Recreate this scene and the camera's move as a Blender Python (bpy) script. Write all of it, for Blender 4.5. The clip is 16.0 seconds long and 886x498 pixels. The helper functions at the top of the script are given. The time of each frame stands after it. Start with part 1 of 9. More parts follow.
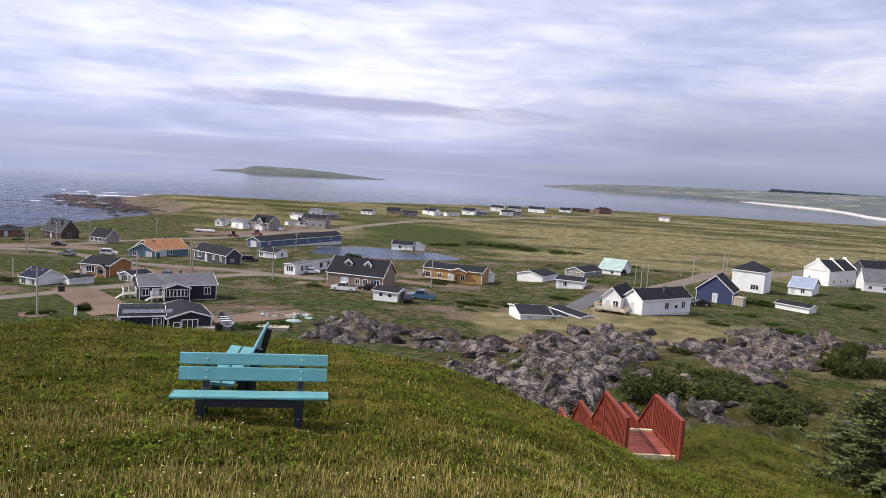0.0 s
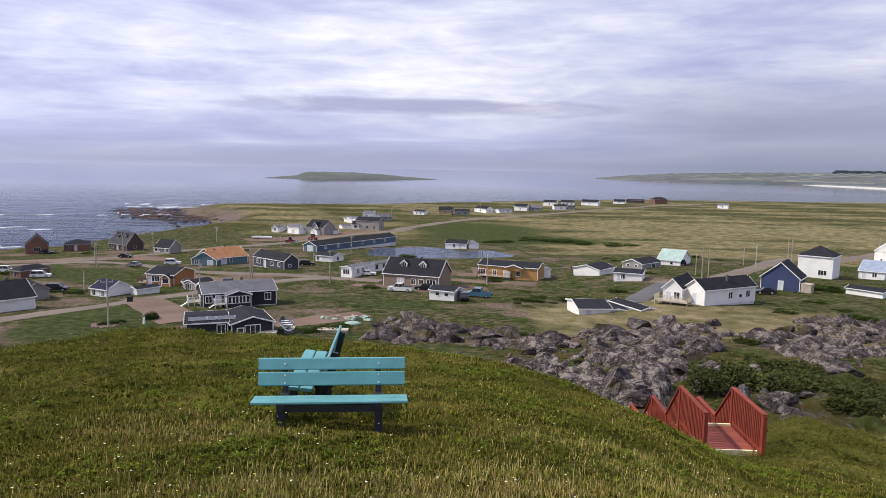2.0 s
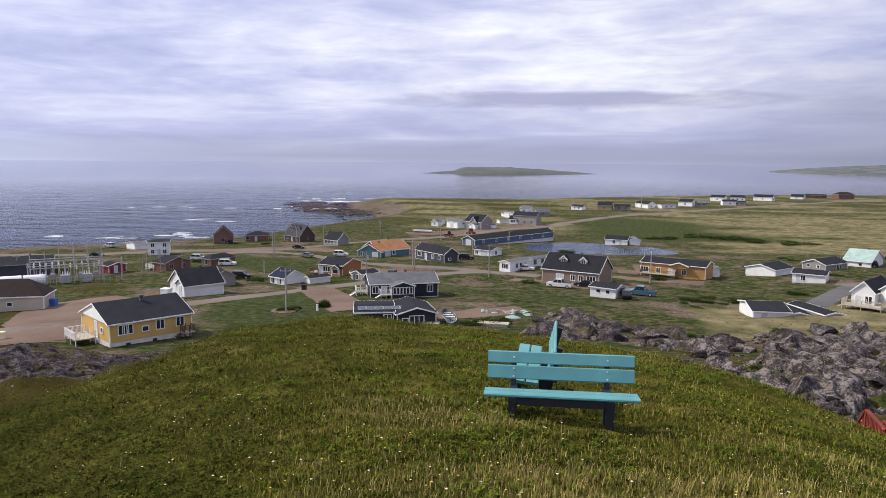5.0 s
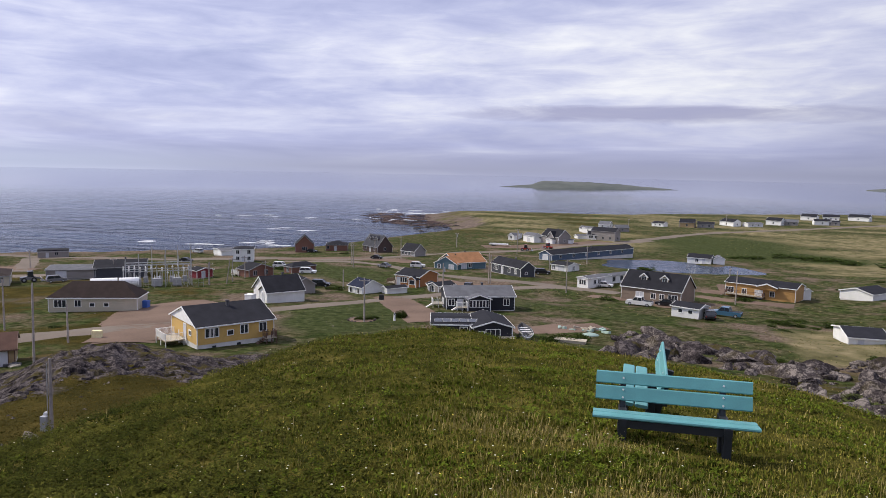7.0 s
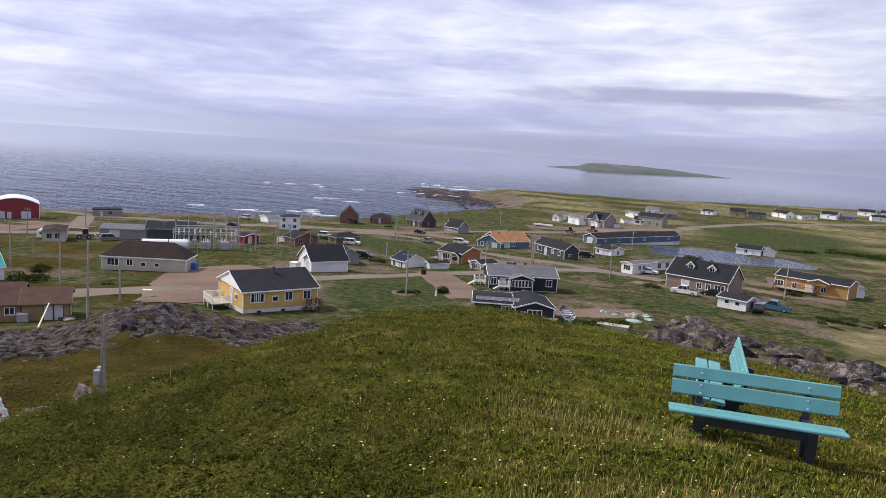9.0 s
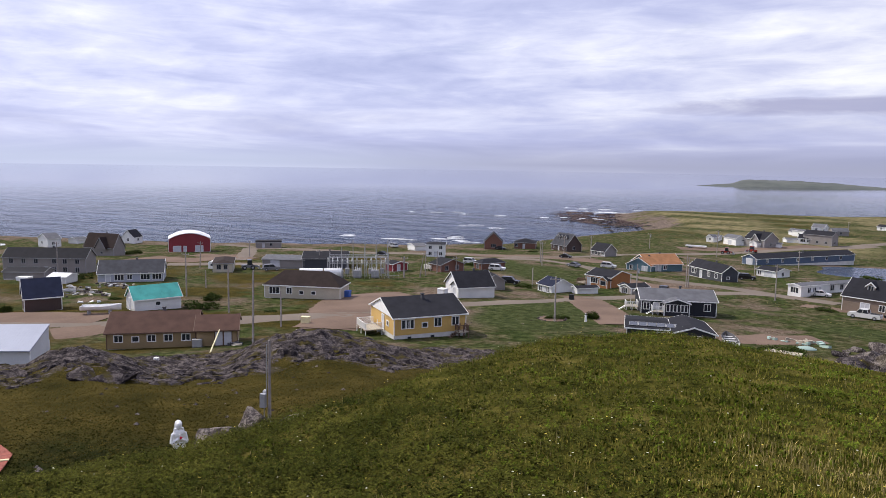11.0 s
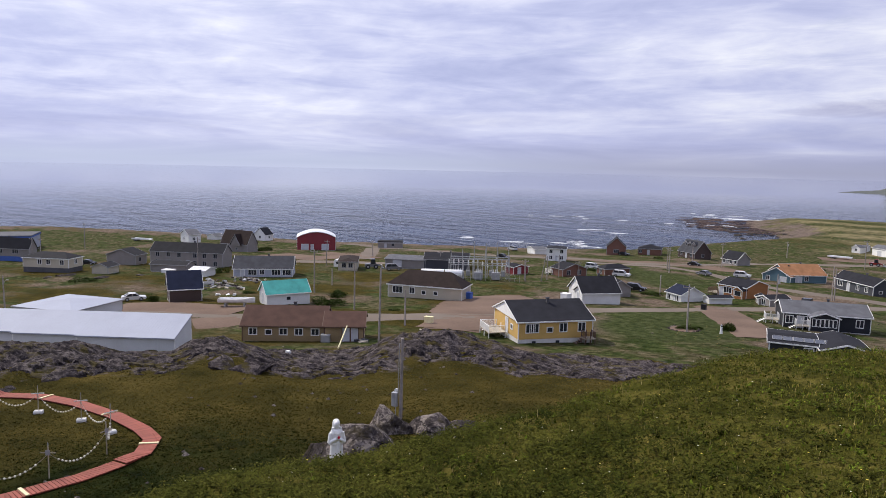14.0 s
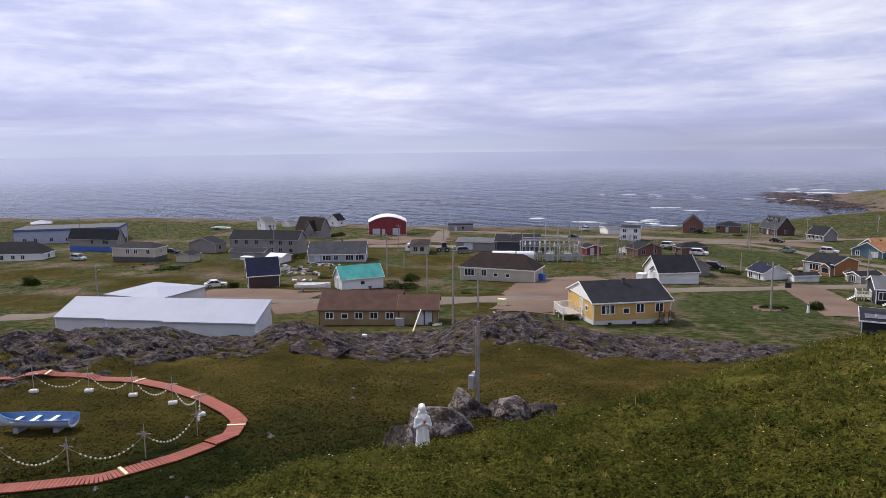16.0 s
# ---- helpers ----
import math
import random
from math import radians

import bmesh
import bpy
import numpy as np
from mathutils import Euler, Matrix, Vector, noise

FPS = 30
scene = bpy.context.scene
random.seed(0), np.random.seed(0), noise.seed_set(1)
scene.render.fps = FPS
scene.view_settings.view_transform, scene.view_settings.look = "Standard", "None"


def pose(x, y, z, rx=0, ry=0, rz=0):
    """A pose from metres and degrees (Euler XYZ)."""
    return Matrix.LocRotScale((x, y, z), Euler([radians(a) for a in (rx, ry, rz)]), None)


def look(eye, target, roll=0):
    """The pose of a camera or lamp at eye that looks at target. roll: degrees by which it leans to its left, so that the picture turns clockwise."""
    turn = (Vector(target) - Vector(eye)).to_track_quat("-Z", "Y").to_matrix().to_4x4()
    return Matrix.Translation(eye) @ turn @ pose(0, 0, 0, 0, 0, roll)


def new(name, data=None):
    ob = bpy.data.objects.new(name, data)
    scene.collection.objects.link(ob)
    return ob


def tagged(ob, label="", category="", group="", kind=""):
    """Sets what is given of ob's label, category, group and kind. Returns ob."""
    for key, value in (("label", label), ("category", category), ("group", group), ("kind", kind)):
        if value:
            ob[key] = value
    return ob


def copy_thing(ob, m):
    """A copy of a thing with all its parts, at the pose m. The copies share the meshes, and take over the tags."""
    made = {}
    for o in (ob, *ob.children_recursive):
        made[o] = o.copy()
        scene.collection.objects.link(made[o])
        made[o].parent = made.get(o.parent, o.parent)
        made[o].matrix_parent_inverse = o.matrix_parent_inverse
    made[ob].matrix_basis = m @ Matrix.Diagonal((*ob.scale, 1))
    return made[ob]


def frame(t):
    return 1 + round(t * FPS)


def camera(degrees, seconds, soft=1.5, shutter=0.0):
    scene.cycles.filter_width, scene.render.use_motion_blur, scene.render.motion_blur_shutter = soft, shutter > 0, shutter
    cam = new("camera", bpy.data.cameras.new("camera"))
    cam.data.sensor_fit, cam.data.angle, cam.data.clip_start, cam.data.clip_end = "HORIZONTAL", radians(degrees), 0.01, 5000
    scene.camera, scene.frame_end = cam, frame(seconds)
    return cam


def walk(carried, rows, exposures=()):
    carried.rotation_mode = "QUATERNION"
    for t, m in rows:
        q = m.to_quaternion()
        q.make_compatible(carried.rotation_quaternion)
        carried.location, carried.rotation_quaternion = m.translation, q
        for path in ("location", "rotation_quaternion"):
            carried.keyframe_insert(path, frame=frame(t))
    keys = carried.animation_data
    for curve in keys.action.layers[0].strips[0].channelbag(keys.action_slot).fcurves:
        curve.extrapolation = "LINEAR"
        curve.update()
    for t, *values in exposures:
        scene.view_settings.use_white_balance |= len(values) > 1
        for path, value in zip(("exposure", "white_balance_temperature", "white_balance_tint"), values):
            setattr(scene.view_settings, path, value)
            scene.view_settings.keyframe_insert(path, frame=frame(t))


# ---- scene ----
cam = camera(63.19, 16.0, soft=0.65)
PATH = (
    (0.0, pose(0.000, -0.000, 42.000, 83.550, -3.779, 0.000)),
    (0.5, pose(-0.019, -0.005, 41.998, 84.209, -2.729, 3.000)),
    (1.0, pose(-0.049, 0.056, 41.978, 83.772, -2.650, 4.181)),
    (1.5, pose(-0.132, 0.144, 41.963, 83.596, -2.344, 4.380)),
    (2.0, pose(-0.264, 0.185, 41.958, 83.241, -1.042, 3.947)),
    (2.5, pose(-0.410, 0.162, 41.961, 83.625, -1.367, 5.595)),
    (3.0, pose(-0.607, 0.134, 41.953, 83.151, -1.702, 6.623)),
    (3.5, pose(-0.790, 0.005, 41.974, 83.219, -0.376, 7.794)),
    (4.0, pose(-0.933, 0.048, 41.945, 82.303, -0.079, 11.435)),
    (6.5, pose(-1.520, -0.055, 41.973, 83.719, -1.072, 20.143)),
    (7.0, pose(-1.615, -0.059, 41.958, 83.619, -1.165, 22.367)),
    (7.5, pose(-1.737, -0.122, 41.974, 83.502, -0.050, 22.784)),
    (8.0, pose(-1.885, -0.124, 41.998, 83.014, -0.854, 23.181)),
    (8.5, pose(-1.996, -0.078, 41.979, 81.893, -2.560, 23.911)),
    (9.0, pose(-2.091, -0.059, 41.955, 81.608, -3.605, 26.047)),
    (9.5, pose(-2.220, -0.040, 41.961, 81.667, -2.463, 29.151)),
    (10.0, pose(-2.379, -0.036, 41.985, 81.938, -1.961, 33.804)),
    (10.2, pose(-2.428, 0.055, 41.943, 82.363, -1.713, 34.351)),
    (12.5, pose(-4.817, 0.850, 41.328, 83.353, -1.200, 42.251)),
    (13.0, pose(-4.992, 0.826, 41.298, 83.215, -1.488, 42.571)),
    (13.5, pose(-5.051, 0.792, 41.295, 83.392, -1.701, 44.223)),
    (14.0, pose(-5.121, 0.736, 41.276, 83.300, -1.272, 46.461)),
    (14.5, pose(-5.068, 0.604, 41.314, 82.983, -0.533, 48.867)),
    (15.0, pose(-5.198, 0.660, 41.266, 82.647, -0.984, 50.368)),
    (15.5, pose(-5.349, 0.678, 41.251, 82.394, -0.944, 50.821)),
    (16.0, pose(-5.494, 0.664, 41.264, 81.882, 0.649, 51.804)),
)
walk(cam, PATH, exposures=((0.0, 0.09), (0.5, 0.05), (1.0, 0.0), (4.2, 0.0), (7.0, -0.17), (8.0, -0.15), (9.0, -0.02), (10.2, 0.02), (12.5, -0.14), (16.0, -0.12)))

# ---- light ----
SUN_AZIMUTH, SUN_HEIGHT = 100.0, 46.0   # degrees, azimuth counted from +y towards -x
world = bpy.data.worlds.new("world")
scene.world = world
world.use_nodes = True


def build_sky():
    nt = world.node_tree
    nt.nodes.clear()
    N = lambda kind, **kw: setup(nt.nodes.new(kind), kw)

    def setup(n, kw):
        for k, v in kw.items():
            if k in n.inputs:
                n.inputs[k].default_value = v
        return n

    def link(a, b):
        nt.links.new(a, b)

    def math_node(op, a, b=None, c=None):
        n = nt.nodes.new("ShaderNodeMath")
        n.operation = op
        for i, v in enumerate((a, b, c)):
            if v is None:
                continue
            if isinstance(v, (int, float)):
                n.inputs[i].default_value = v
            else:
                link(v, n.inputs[i])
        return n.outputs[0]

    def ramp(fac, stops):
        n = nt.nodes.new("ShaderNodeValToRGB")
        els = n.color_ramp.elements
        while len(els) < len(stops):
            els.new(0.5)
        for e, (p, c) in zip(els, stops):
            e.position, e.color = p, (*c, 1)
        link(fac, n.inputs[0])
        return n.outputs[0]

    def mix(fac, a, b, blend="MIX"):
        n = nt.nodes.new("ShaderNodeMix")
        n.data_type, n.blend_type = "RGBA", blend
        for sock, v in ((n.inputs[0], fac), (n.inputs[6], a), (n.inputs[7], b)):
            if isinstance(v, (int, float)):
                sock.default_value = v
            elif isinstance(v, tuple):
                sock.default_value = (*v, 1)
            else:
                link(v, sock)
        return n.outputs[2]

    coord = nt.nodes.new("ShaderNodeTexCoord").outputs["Generated"]
    sep = nt.nodes.new("ShaderNodeSeparateXYZ")
    link(coord, sep.inputs[0])
    x, y, z = sep.outputs
    up = math_node("MAXIMUM", z, 0.0)
    # cloud deck seen in perspective: stretched towards the horizon
    deck = math_node("ADD", up, 0.17)
    comb = nt.nodes.new("ShaderNodeCombineXYZ")
    link(math_node("DIVIDE", x, deck), comb.inputs[0])
    link(math_node("DIVIDE", y, deck), comb.inputs[1])

    def noise_at(scale, detail, rough, offset, stretch=1.0, distortion=0.0):
        mp = nt.nodes.new("ShaderNodeMapping")
        mp.inputs["Location"].default_value = (offset, offset * 0.7, 0)
        mp.inputs["Rotation"].default_value = (0, 0, radians(20))
        mp.inputs["Scale"].default_value = (1, stretch, 1)
        link(comb.outputs[0], mp.inputs[0])
        n = nt.nodes.new("ShaderNodeTexNoise")
        for k, v in (("Scale", scale), ("Detail", detail), ("Roughness", rough), ("Distortion", distortion)):
            n.inputs[k].default_value = v
        link(mp.outputs[0], n.inputs["Vector"])
        return n.outputs["Fac"]

    elev = math_node("ARCSINE", math_node("MINIMUM", math_node("MAXIMUM", z, -1.0), 1.0))
    azim = math_node("ARCTAN2", math_node("MULTIPLY", x, -1.0), y)

    def streaks(wide, tall, detail, rough, offset, distortion=0.0):
        # long flat cloud, seen edge on
        at = nt.nodes.new("ShaderNodeCombineXYZ")
        link(math_node("MULTIPLY_ADD", azim, wide, offset), at.inputs[0])
        link(math_node("MULTIPLY", elev, tall), at.inputs[1])
        n = nt.nodes.new("ShaderNodeTexNoise")
        for k, v in (("Scale", 1.0), ("Detail", detail), ("Roughness", rough), ("Distortion", distortion)):
            n.inputs[k].default_value = v
        link(at.outputs[0], n.inputs["Vector"])
        return n.outputs["Fac"]

    broad = streaks(1.9, 11.0, 3, 0.45, 3.3)
    fine = streaks(7.0, 44.0, 8, 0.58, 1.7, 0.6)
    wisp = noise_at(3.6, 8, 0.55, 7.7, 1.1, 0.3)
    amount = math_node("ADD", math_node("MULTIPLY", broad, 0.48), math_node("ADD", math_node("MULTIPLY", fine, 0.30), math_node("MULTIPLY", wisp, 0.22)))
    # the thinnest, brightest part of the deck
    gx, gy = math_node("DIVIDE", math_node("SUBTRACT", azim, 0.08), 0.42), math_node("DIVIDE", math_node("SUBTRACT", elev, 0.13), 0.075)
    lit = math_node("EXPONENT", math_node("MULTIPLY", math_node("ADD", math_node("MULTIPLY", gx, gx), math_node("MULTIPLY", gy, gy)), -1.0))
    amount = math_node("MULTIPLY_ADD", lit, 0.10, amount)
    cloud = ramp(amount, ((0.37, (0.48, 0.525, 0.81)), (0.47, (0.61, 0.65, 0.93)), (0.56, (0.79, 0.82, 1.04)), (0.67, (1.08, 1.095, 1.17))))
    sky = nt.nodes.new("ShaderNodeTexSky")
    sky.sky_type, sky.sun_disc = "NISHITA", False
    sky.sun_elevation, sky.sun_rotation = radians(SUN_HEIGHT), radians(-SUN_AZIMUTH)
    clear = mix(1.0, sky.outputs[0], (0.10, 0.10, 0.10), "MULTIPLY")
    gaps = ramp(noise_at(2.2, 6, 0.6, 12.3, 1.2, 0.8), ((0.58, (0, 0, 0)), (0.72, (0.45, 0.45, 0.45))))
    cover = mix(math_node("MULTIPLY", gaps, math_node("MULTIPLY", up, 1.4)), cloud, clear)
    # flat layered cloud low over the horizon
    layer = streaks(3.4, 30.0, 5, 0.5, 0.0, 0.5)
    layers = ramp(layer, ((0.36, (0.43, 0.46, 0.72)), (0.5, (0.56, 0.59, 0.86)), (0.64, (0.80, 0.83, 1.04))))
    low = math_node("SUBTRACT", 1.0, math_node("SMOOTH_MIN", math_node("DIVIDE", math_node("MAXIMUM", elev, 0.0), 0.085), 1.0, 0.3))
    body = mix(math_node("MINIMUM", math_node("MULTIPLY", math_node("MAXIMUM", low, 0.0), 1.2), 1.0), cover, layers)
    # one long grey bank over the island
    bx = math_node("DIVIDE", math_node("SUBTRACT", azim, 0.10), 0.29)
    by = math_node("DIVIDE", math_node("SUBTRACT", math_node("ADD", elev, math_node("MULTIPLY", layer, 0.03)), 0.0905), 0.0135)
    rad = math_node("ADD", math_node("MULTIPLY", bx, bx), math_node("MULTIPLY", by, by))
    bank = ramp(math_node("ADD", rad, math_node("MULTIPLY", math_node("SUBTRACT", fine, 0.5), 1.6)), ((0.2, (0.8, 0.8, 0.8)), (1.1, (0, 0, 0))))
    body = mix(bank, body, (0.45, 0.46, 0.68))
    # brighter towards the veiled sun
    sx, sy, sz = -math.sin(radians(SUN_AZIMUTH)) * math.cos(radians(SUN_HEIGHT)), math.cos(radians(SUN_AZIMUTH)) * math.cos(radians(SUN_HEIGHT)), math.sin(radians(SUN_HEIGHT))
    toward = math_node("ADD", math_node("ADD", math_node("MULTIPLY", x, sx), math_node("MULTIPLY", y, sy)), math_node("MULTIPLY", z, sz))
    glow = nt.nodes.new("ShaderNodeMapRange")
    for k, v in (("From Min", -0.5), ("From Max", 0.9), ("To Min", 0.86), ("To Max", 1.22)):
        glow.inputs[k].default_value = v
    link(toward, glow.inputs["Value"])
    # a dull bank towards the far shore
    dull = nt.nodes.new("ShaderNodeMapRange")
    dull.interpolation_type = "SMOOTHSTEP"
    for k, v in (("From Min", 0.02), ("From Max", -0.35), ("To Min", 0.0), ("To Max", 0.85)):
        dull.inputs[k].default_value = v
    link(azim, dull.inputs["Value"])
    veil = ramp(elev, ((0.0, (1, 1, 1)), (0.06, (1, 1, 1)), (0.13, (0, 0, 0))))
    body = mix(math_node("MULTIPLY", dull.outputs[0], veil), body, mix(math_node("MULTIPLY", layer, 0.9), (0.33, 0.35, 0.51), (0.58, 0.60, 0.78)))
    # fog along the horizon, thinner over the open sea
    open_sea = nt.nodes.new("ShaderNodeMapRange")
    open_sea.interpolation_type = "SMOOTHSTEP"
    for k, v in (("From Min", 0.45), ("From Max", 0.95)):
        open_sea.inputs[k].default_value = v
    link(azim, open_sea.inputs["Value"])
    fog = ramp(math_node("MULTIPLY", math_node("ABSOLUTE", elev), 10.0), ((0.0, (1, 1, 1)), (0.08, (0.8, 0.8, 0.8)), (0.32, (0, 0, 0))))
    body = mix(fog, body, mix(dull.outputs[0], mix(open_sea.outputs[0], (0.45, 0.47, 0.65), (0.57, 0.62, 0.82)), (0.35, 0.375, 0.53)))
    body = mix(1.0, body, glow.outputs[0], "MULTIPLY")
    bg = nt.nodes.new("ShaderNodeBackground")
    bg.inputs[1].default_value = 0.92
    link(body, bg.inputs[0])
    outp = nt.nodes.new("ShaderNodeOutputWorld")
    link(bg.outputs[0], outp.inputs[0])


build_sky()
sun = new("sun", bpy.data.lights.new("sun", "SUN"))
sun.data.energy, sun.data.angle, sun.data.color = 4.3, radians(2.5), (1.0, 0.92, 0.79)
a, e = radians(SUN_AZIMUTH), radians(SUN_HEIGHT)
sun.matrix_world = look((0, 0, 120), (math.sin(a) * math.cos(e) * 50, -math.cos(a) * math.cos(e) * 50, 120 - math.sin(e) * 50))

# ---- materials ----
MATS = {}


def material(name, color, rough=0.7, vary=0.25, scale=4.0, fine=40.0, bump=0.15, metal=0.0, spec=0.4, siding=0.0, per_piece=0.0, island=0.0, second=None, boards=0.0):
    """A surface with stains at one scale and grain at another; siding: height of its lap boards; second: another colour in patches."""
    m = bpy.data.materials.new(name)
    m.use_nodes = True
    nt = m.node_tree
    b = nt.nodes["Principled BSDF"]
    L = nt.links.new
    tc = nt.nodes.new("ShaderNodeTexCoord").outputs["Object"]
    big, small = nt.nodes.new("ShaderNodeTexNoise"), nt.nodes.new("ShaderNodeTexNoise")
    for n, s in ((big, scale), (small, fine)):
        n.inputs["Scale"].default_value, n.inputs["Detail"].default_value = s, 5
        L(tc, n.inputs["Vector"])
    mx = nt.nodes.new("ShaderNodeMath")
    mx.operation = "MULTIPLY_ADD"
    L(small.outputs["Fac"], mx.inputs[0])
    mx.inputs[1].default_value = 0.45
    L(big.outputs["Fac"], mx.inputs[2])
    ramp = nt.nodes.new("ShaderNodeValToRGB")
    c = np.array(color)
    dark, light = c * (1 - vary), c * (1 + vary * 0.8)
    if second:
        light = np.array(second)
    ramp.color_ramp.elements[0].position, ramp.color_ramp.elements[0].color = 0.5, (*dark, 1)
    ramp.color_ramp.elements[1].position, ramp.color_ramp.elements[1].color = 0.95, (*np.minimum(light, 0.95), 1)
    L(mx.outputs[0], ramp.inputs[0])
    col = ramp.outputs[0]
    if per_piece or island:
        src = nt.nodes.new("ShaderNodeObjectInfo").outputs["Random"] if per_piece else nt.nodes.new("ShaderNodeNewGeometry").outputs["Random Per Island"]
        hsv = nt.nodes.new("ShaderNodeHueSaturation")
        mr = nt.nodes.new("ShaderNodeMapRange")
        k = per_piece or island
        mr.inputs["To Min"].default_value, mr.inputs["To Max"].default_value = 1 - k, 1 + k
        L(src, mr.inputs["Value"])
        L(mr.outputs[0], hsv.inputs["Value"])
        L(col, hsv.inputs["Color"])
        col = hsv.outputs[0]
    L(col, b.inputs["Base Color"])
    b.inputs["Roughness"].default_value, b.inputs["Metallic"].default_value, b.inputs["Specular IOR Level"].default_value = rough, metal, spec
    bp = nt.nodes.new("ShaderNodeBump")
    bp.inputs["Strength"].default_value, bp.inputs["Distance"].default_value = bump, 0.02
    L(mx.outputs[0], bp.inputs["Height"])
    normal = bp.outputs[0]
    if siding or boards:
        wv = nt.nodes.new("ShaderNodeTexWave")
        wv.wave_profile, wv.bands_direction = "SAW", "Z" if siding else "X"
        wv.inputs["Scale"].default_value = 0.314 / (siding or boards)
        L(tc, wv.inputs["Vector"])
        b2 = nt.nodes.new("ShaderNodeBump")
        b2.inputs["Strength"].default_value, b2.inputs["Distance"].default_value = 0.7, 0.03
        L(wv.outputs["Fac"], b2.inputs["Height"])
        L(normal, b2.inputs["Normal"])
        normal = b2.outputs[0]
    L(normal, b.inputs["Normal"])
    MATS[name] = m
    return m


for nm, colr in (("white", (0.80, 0.80, 0.79)), ("cream", (0.52, 0.47, 0.37)), ("yellow", (0.66, 0.43, 0.14)), ("tan", (0.33, 0.24, 0.13)), ("greige", (0.27, 0.25, 0.24)),
                 ("darkgrey", (0.055, 0.06, 0.075)), ("navy", (0.045, 0.06, 0.14)), ("darkbrown", (0.075, 0.05, 0.045)), ("orange", (0.36, 0.15, 0.05)), ("brick", (0.19, 0.09, 0.065)),
                 ("red", (0.24, 0.035, 0.045)), ("black", (0.02, 0.023, 0.032)), ("navyblue", (0.085, 0.125, 0.20)), ("greybrown", (0.25, 0.19, 0.145)), ("ochre", (0.42, 0.24, 0.085)),
                 ("navyteal", (0.09, 0.16, 0.20)), ("blue", (0.06, 0.13, 0.42)), ("lilac", (0.4, 0.42, 0.5))):
    material("siding_" + nm, colr, 0.65, 0.1, 0.5, 9.0, 0.1, siding=0.13, per_piece=0.05)
material("wall_metal", (0.60, 0.61, 0.63), 0.45, 0.08, 0.4, 6.0, 0.05, boards=0.3)
for nm, colr in (("midgrey", (0.055, 0.057, 0.066)), ("charcoal", (0.021, 0.0215, 0.027)), ("brownroof", (0.034, 0.024, 0.022)), ("redbrown", (0.085, 0.048, 0.038)), ("grey", (0.12, 0.122, 0.135)), ("navyroof", (0.02, 0.025, 0.048)), ("mint", (0.33, 0.44, 0.39)),
                 ("teal", (0.06, 0.33, 0.29)), ("rust", (0.30, 0.15, 0.075)), ("slate", (0.25, 0.29, 0.37)), ("whiteroof", (0.74, 0.75, 0.77))):
    material("roof_" + nm, colr, 0.85 if nm not in ("mint", "teal", "slate", "whiteroof") else 0.5, 0.22, 0.7, 12.0, 0.4, per_piece=0.08, spec=0.12 if nm not in ("mint", "teal", "slate", "whiteroof") else 0.3)
material("roof_lightmetal", (0.35, 0.375, 0.455), 0.65, 0.07, 0.25, 5.0, 0.05, boards=0.35, spec=0.15)
material("trim_white", (0.82, 0.82, 0.81), 0.55, 0.08, 2.0, 25.0, 0.05)
material("trim_brown", (0.12, 0.07, 0.05), 0.6, 0.15, 2.0, 25.0, 0.05)
material("trim_grey", (0.33, 0.33, 0.34), 0.6, 0.12, 2.0, 25.0, 0.05)
material("concrete", (0.62, 0.61, 0.59), 0.85, 0.18, 0.8, 14.0, 0.2)
material("concrete_dark", (0.09, 0.09, 0.10), 0.85, 0.2, 0.8, 14.0, 0.2)
material("door_paint", (0.55, 0.56, 0.6), 0.5, 0.1, 1.0, 10.0, 0.05)
material("glass_dark", (0.03, 0.035, 0.045), 0.08, 0.2, 0.5, 3.0, 0.0, spec=0.6)
material("bench_teal", (0.11, 0.31, 0.325), 0.5, 0.14, 3.0, 60.0, 0.12, per_piece=0.06)
material("bench_dark", (0.018, 0.022, 0.027), 0.55, 0.2, 4.0, 50.0, 0.1)
material("bolt_steel", (0.75, 0.75, 0.74), 0.35, 0.1, 9.0, 50.0, 0.02, metal=0.8)
material("timber_red", (0.20, 0.034, 0.018), 0.75, 0.25, 1.8, 30.0, 0.3, per_piece=0.18)
material("deck_red", (0.27, 0.07, 0.048), 0.8, 0.25, 1.5, 25.0, 0.3, per_piece=0.15)
material("paint_cream", (0.78, 0.70, 0.42), 0.7, 0.15, 2.0, 30.0, 0.1)
material("plaster_white", (0.84, 0.84, 0.84), 0.6, 0.06, 3.0, 40.0, 0.1)
material("cloth_red", (0.55, 0.02, 0.05), 0.7, 0.2, 8.0, 40.0, 0.2)
material("pole_wood", (0.34, 0.30, 0.275), 0.85, 0.3, 2.0, 30.0, 0.4, per_piece=0.15)
material("weathered_wood", (0.42, 0.37, 0.29), 0.85, 0.25, 2.0, 30.0, 0.4, per_piece=0.15)
material("galvanised", (0.45, 0.46, 0.48), 0.45, 0.15, 3.0, 30.0, 0.05, metal=0.5)


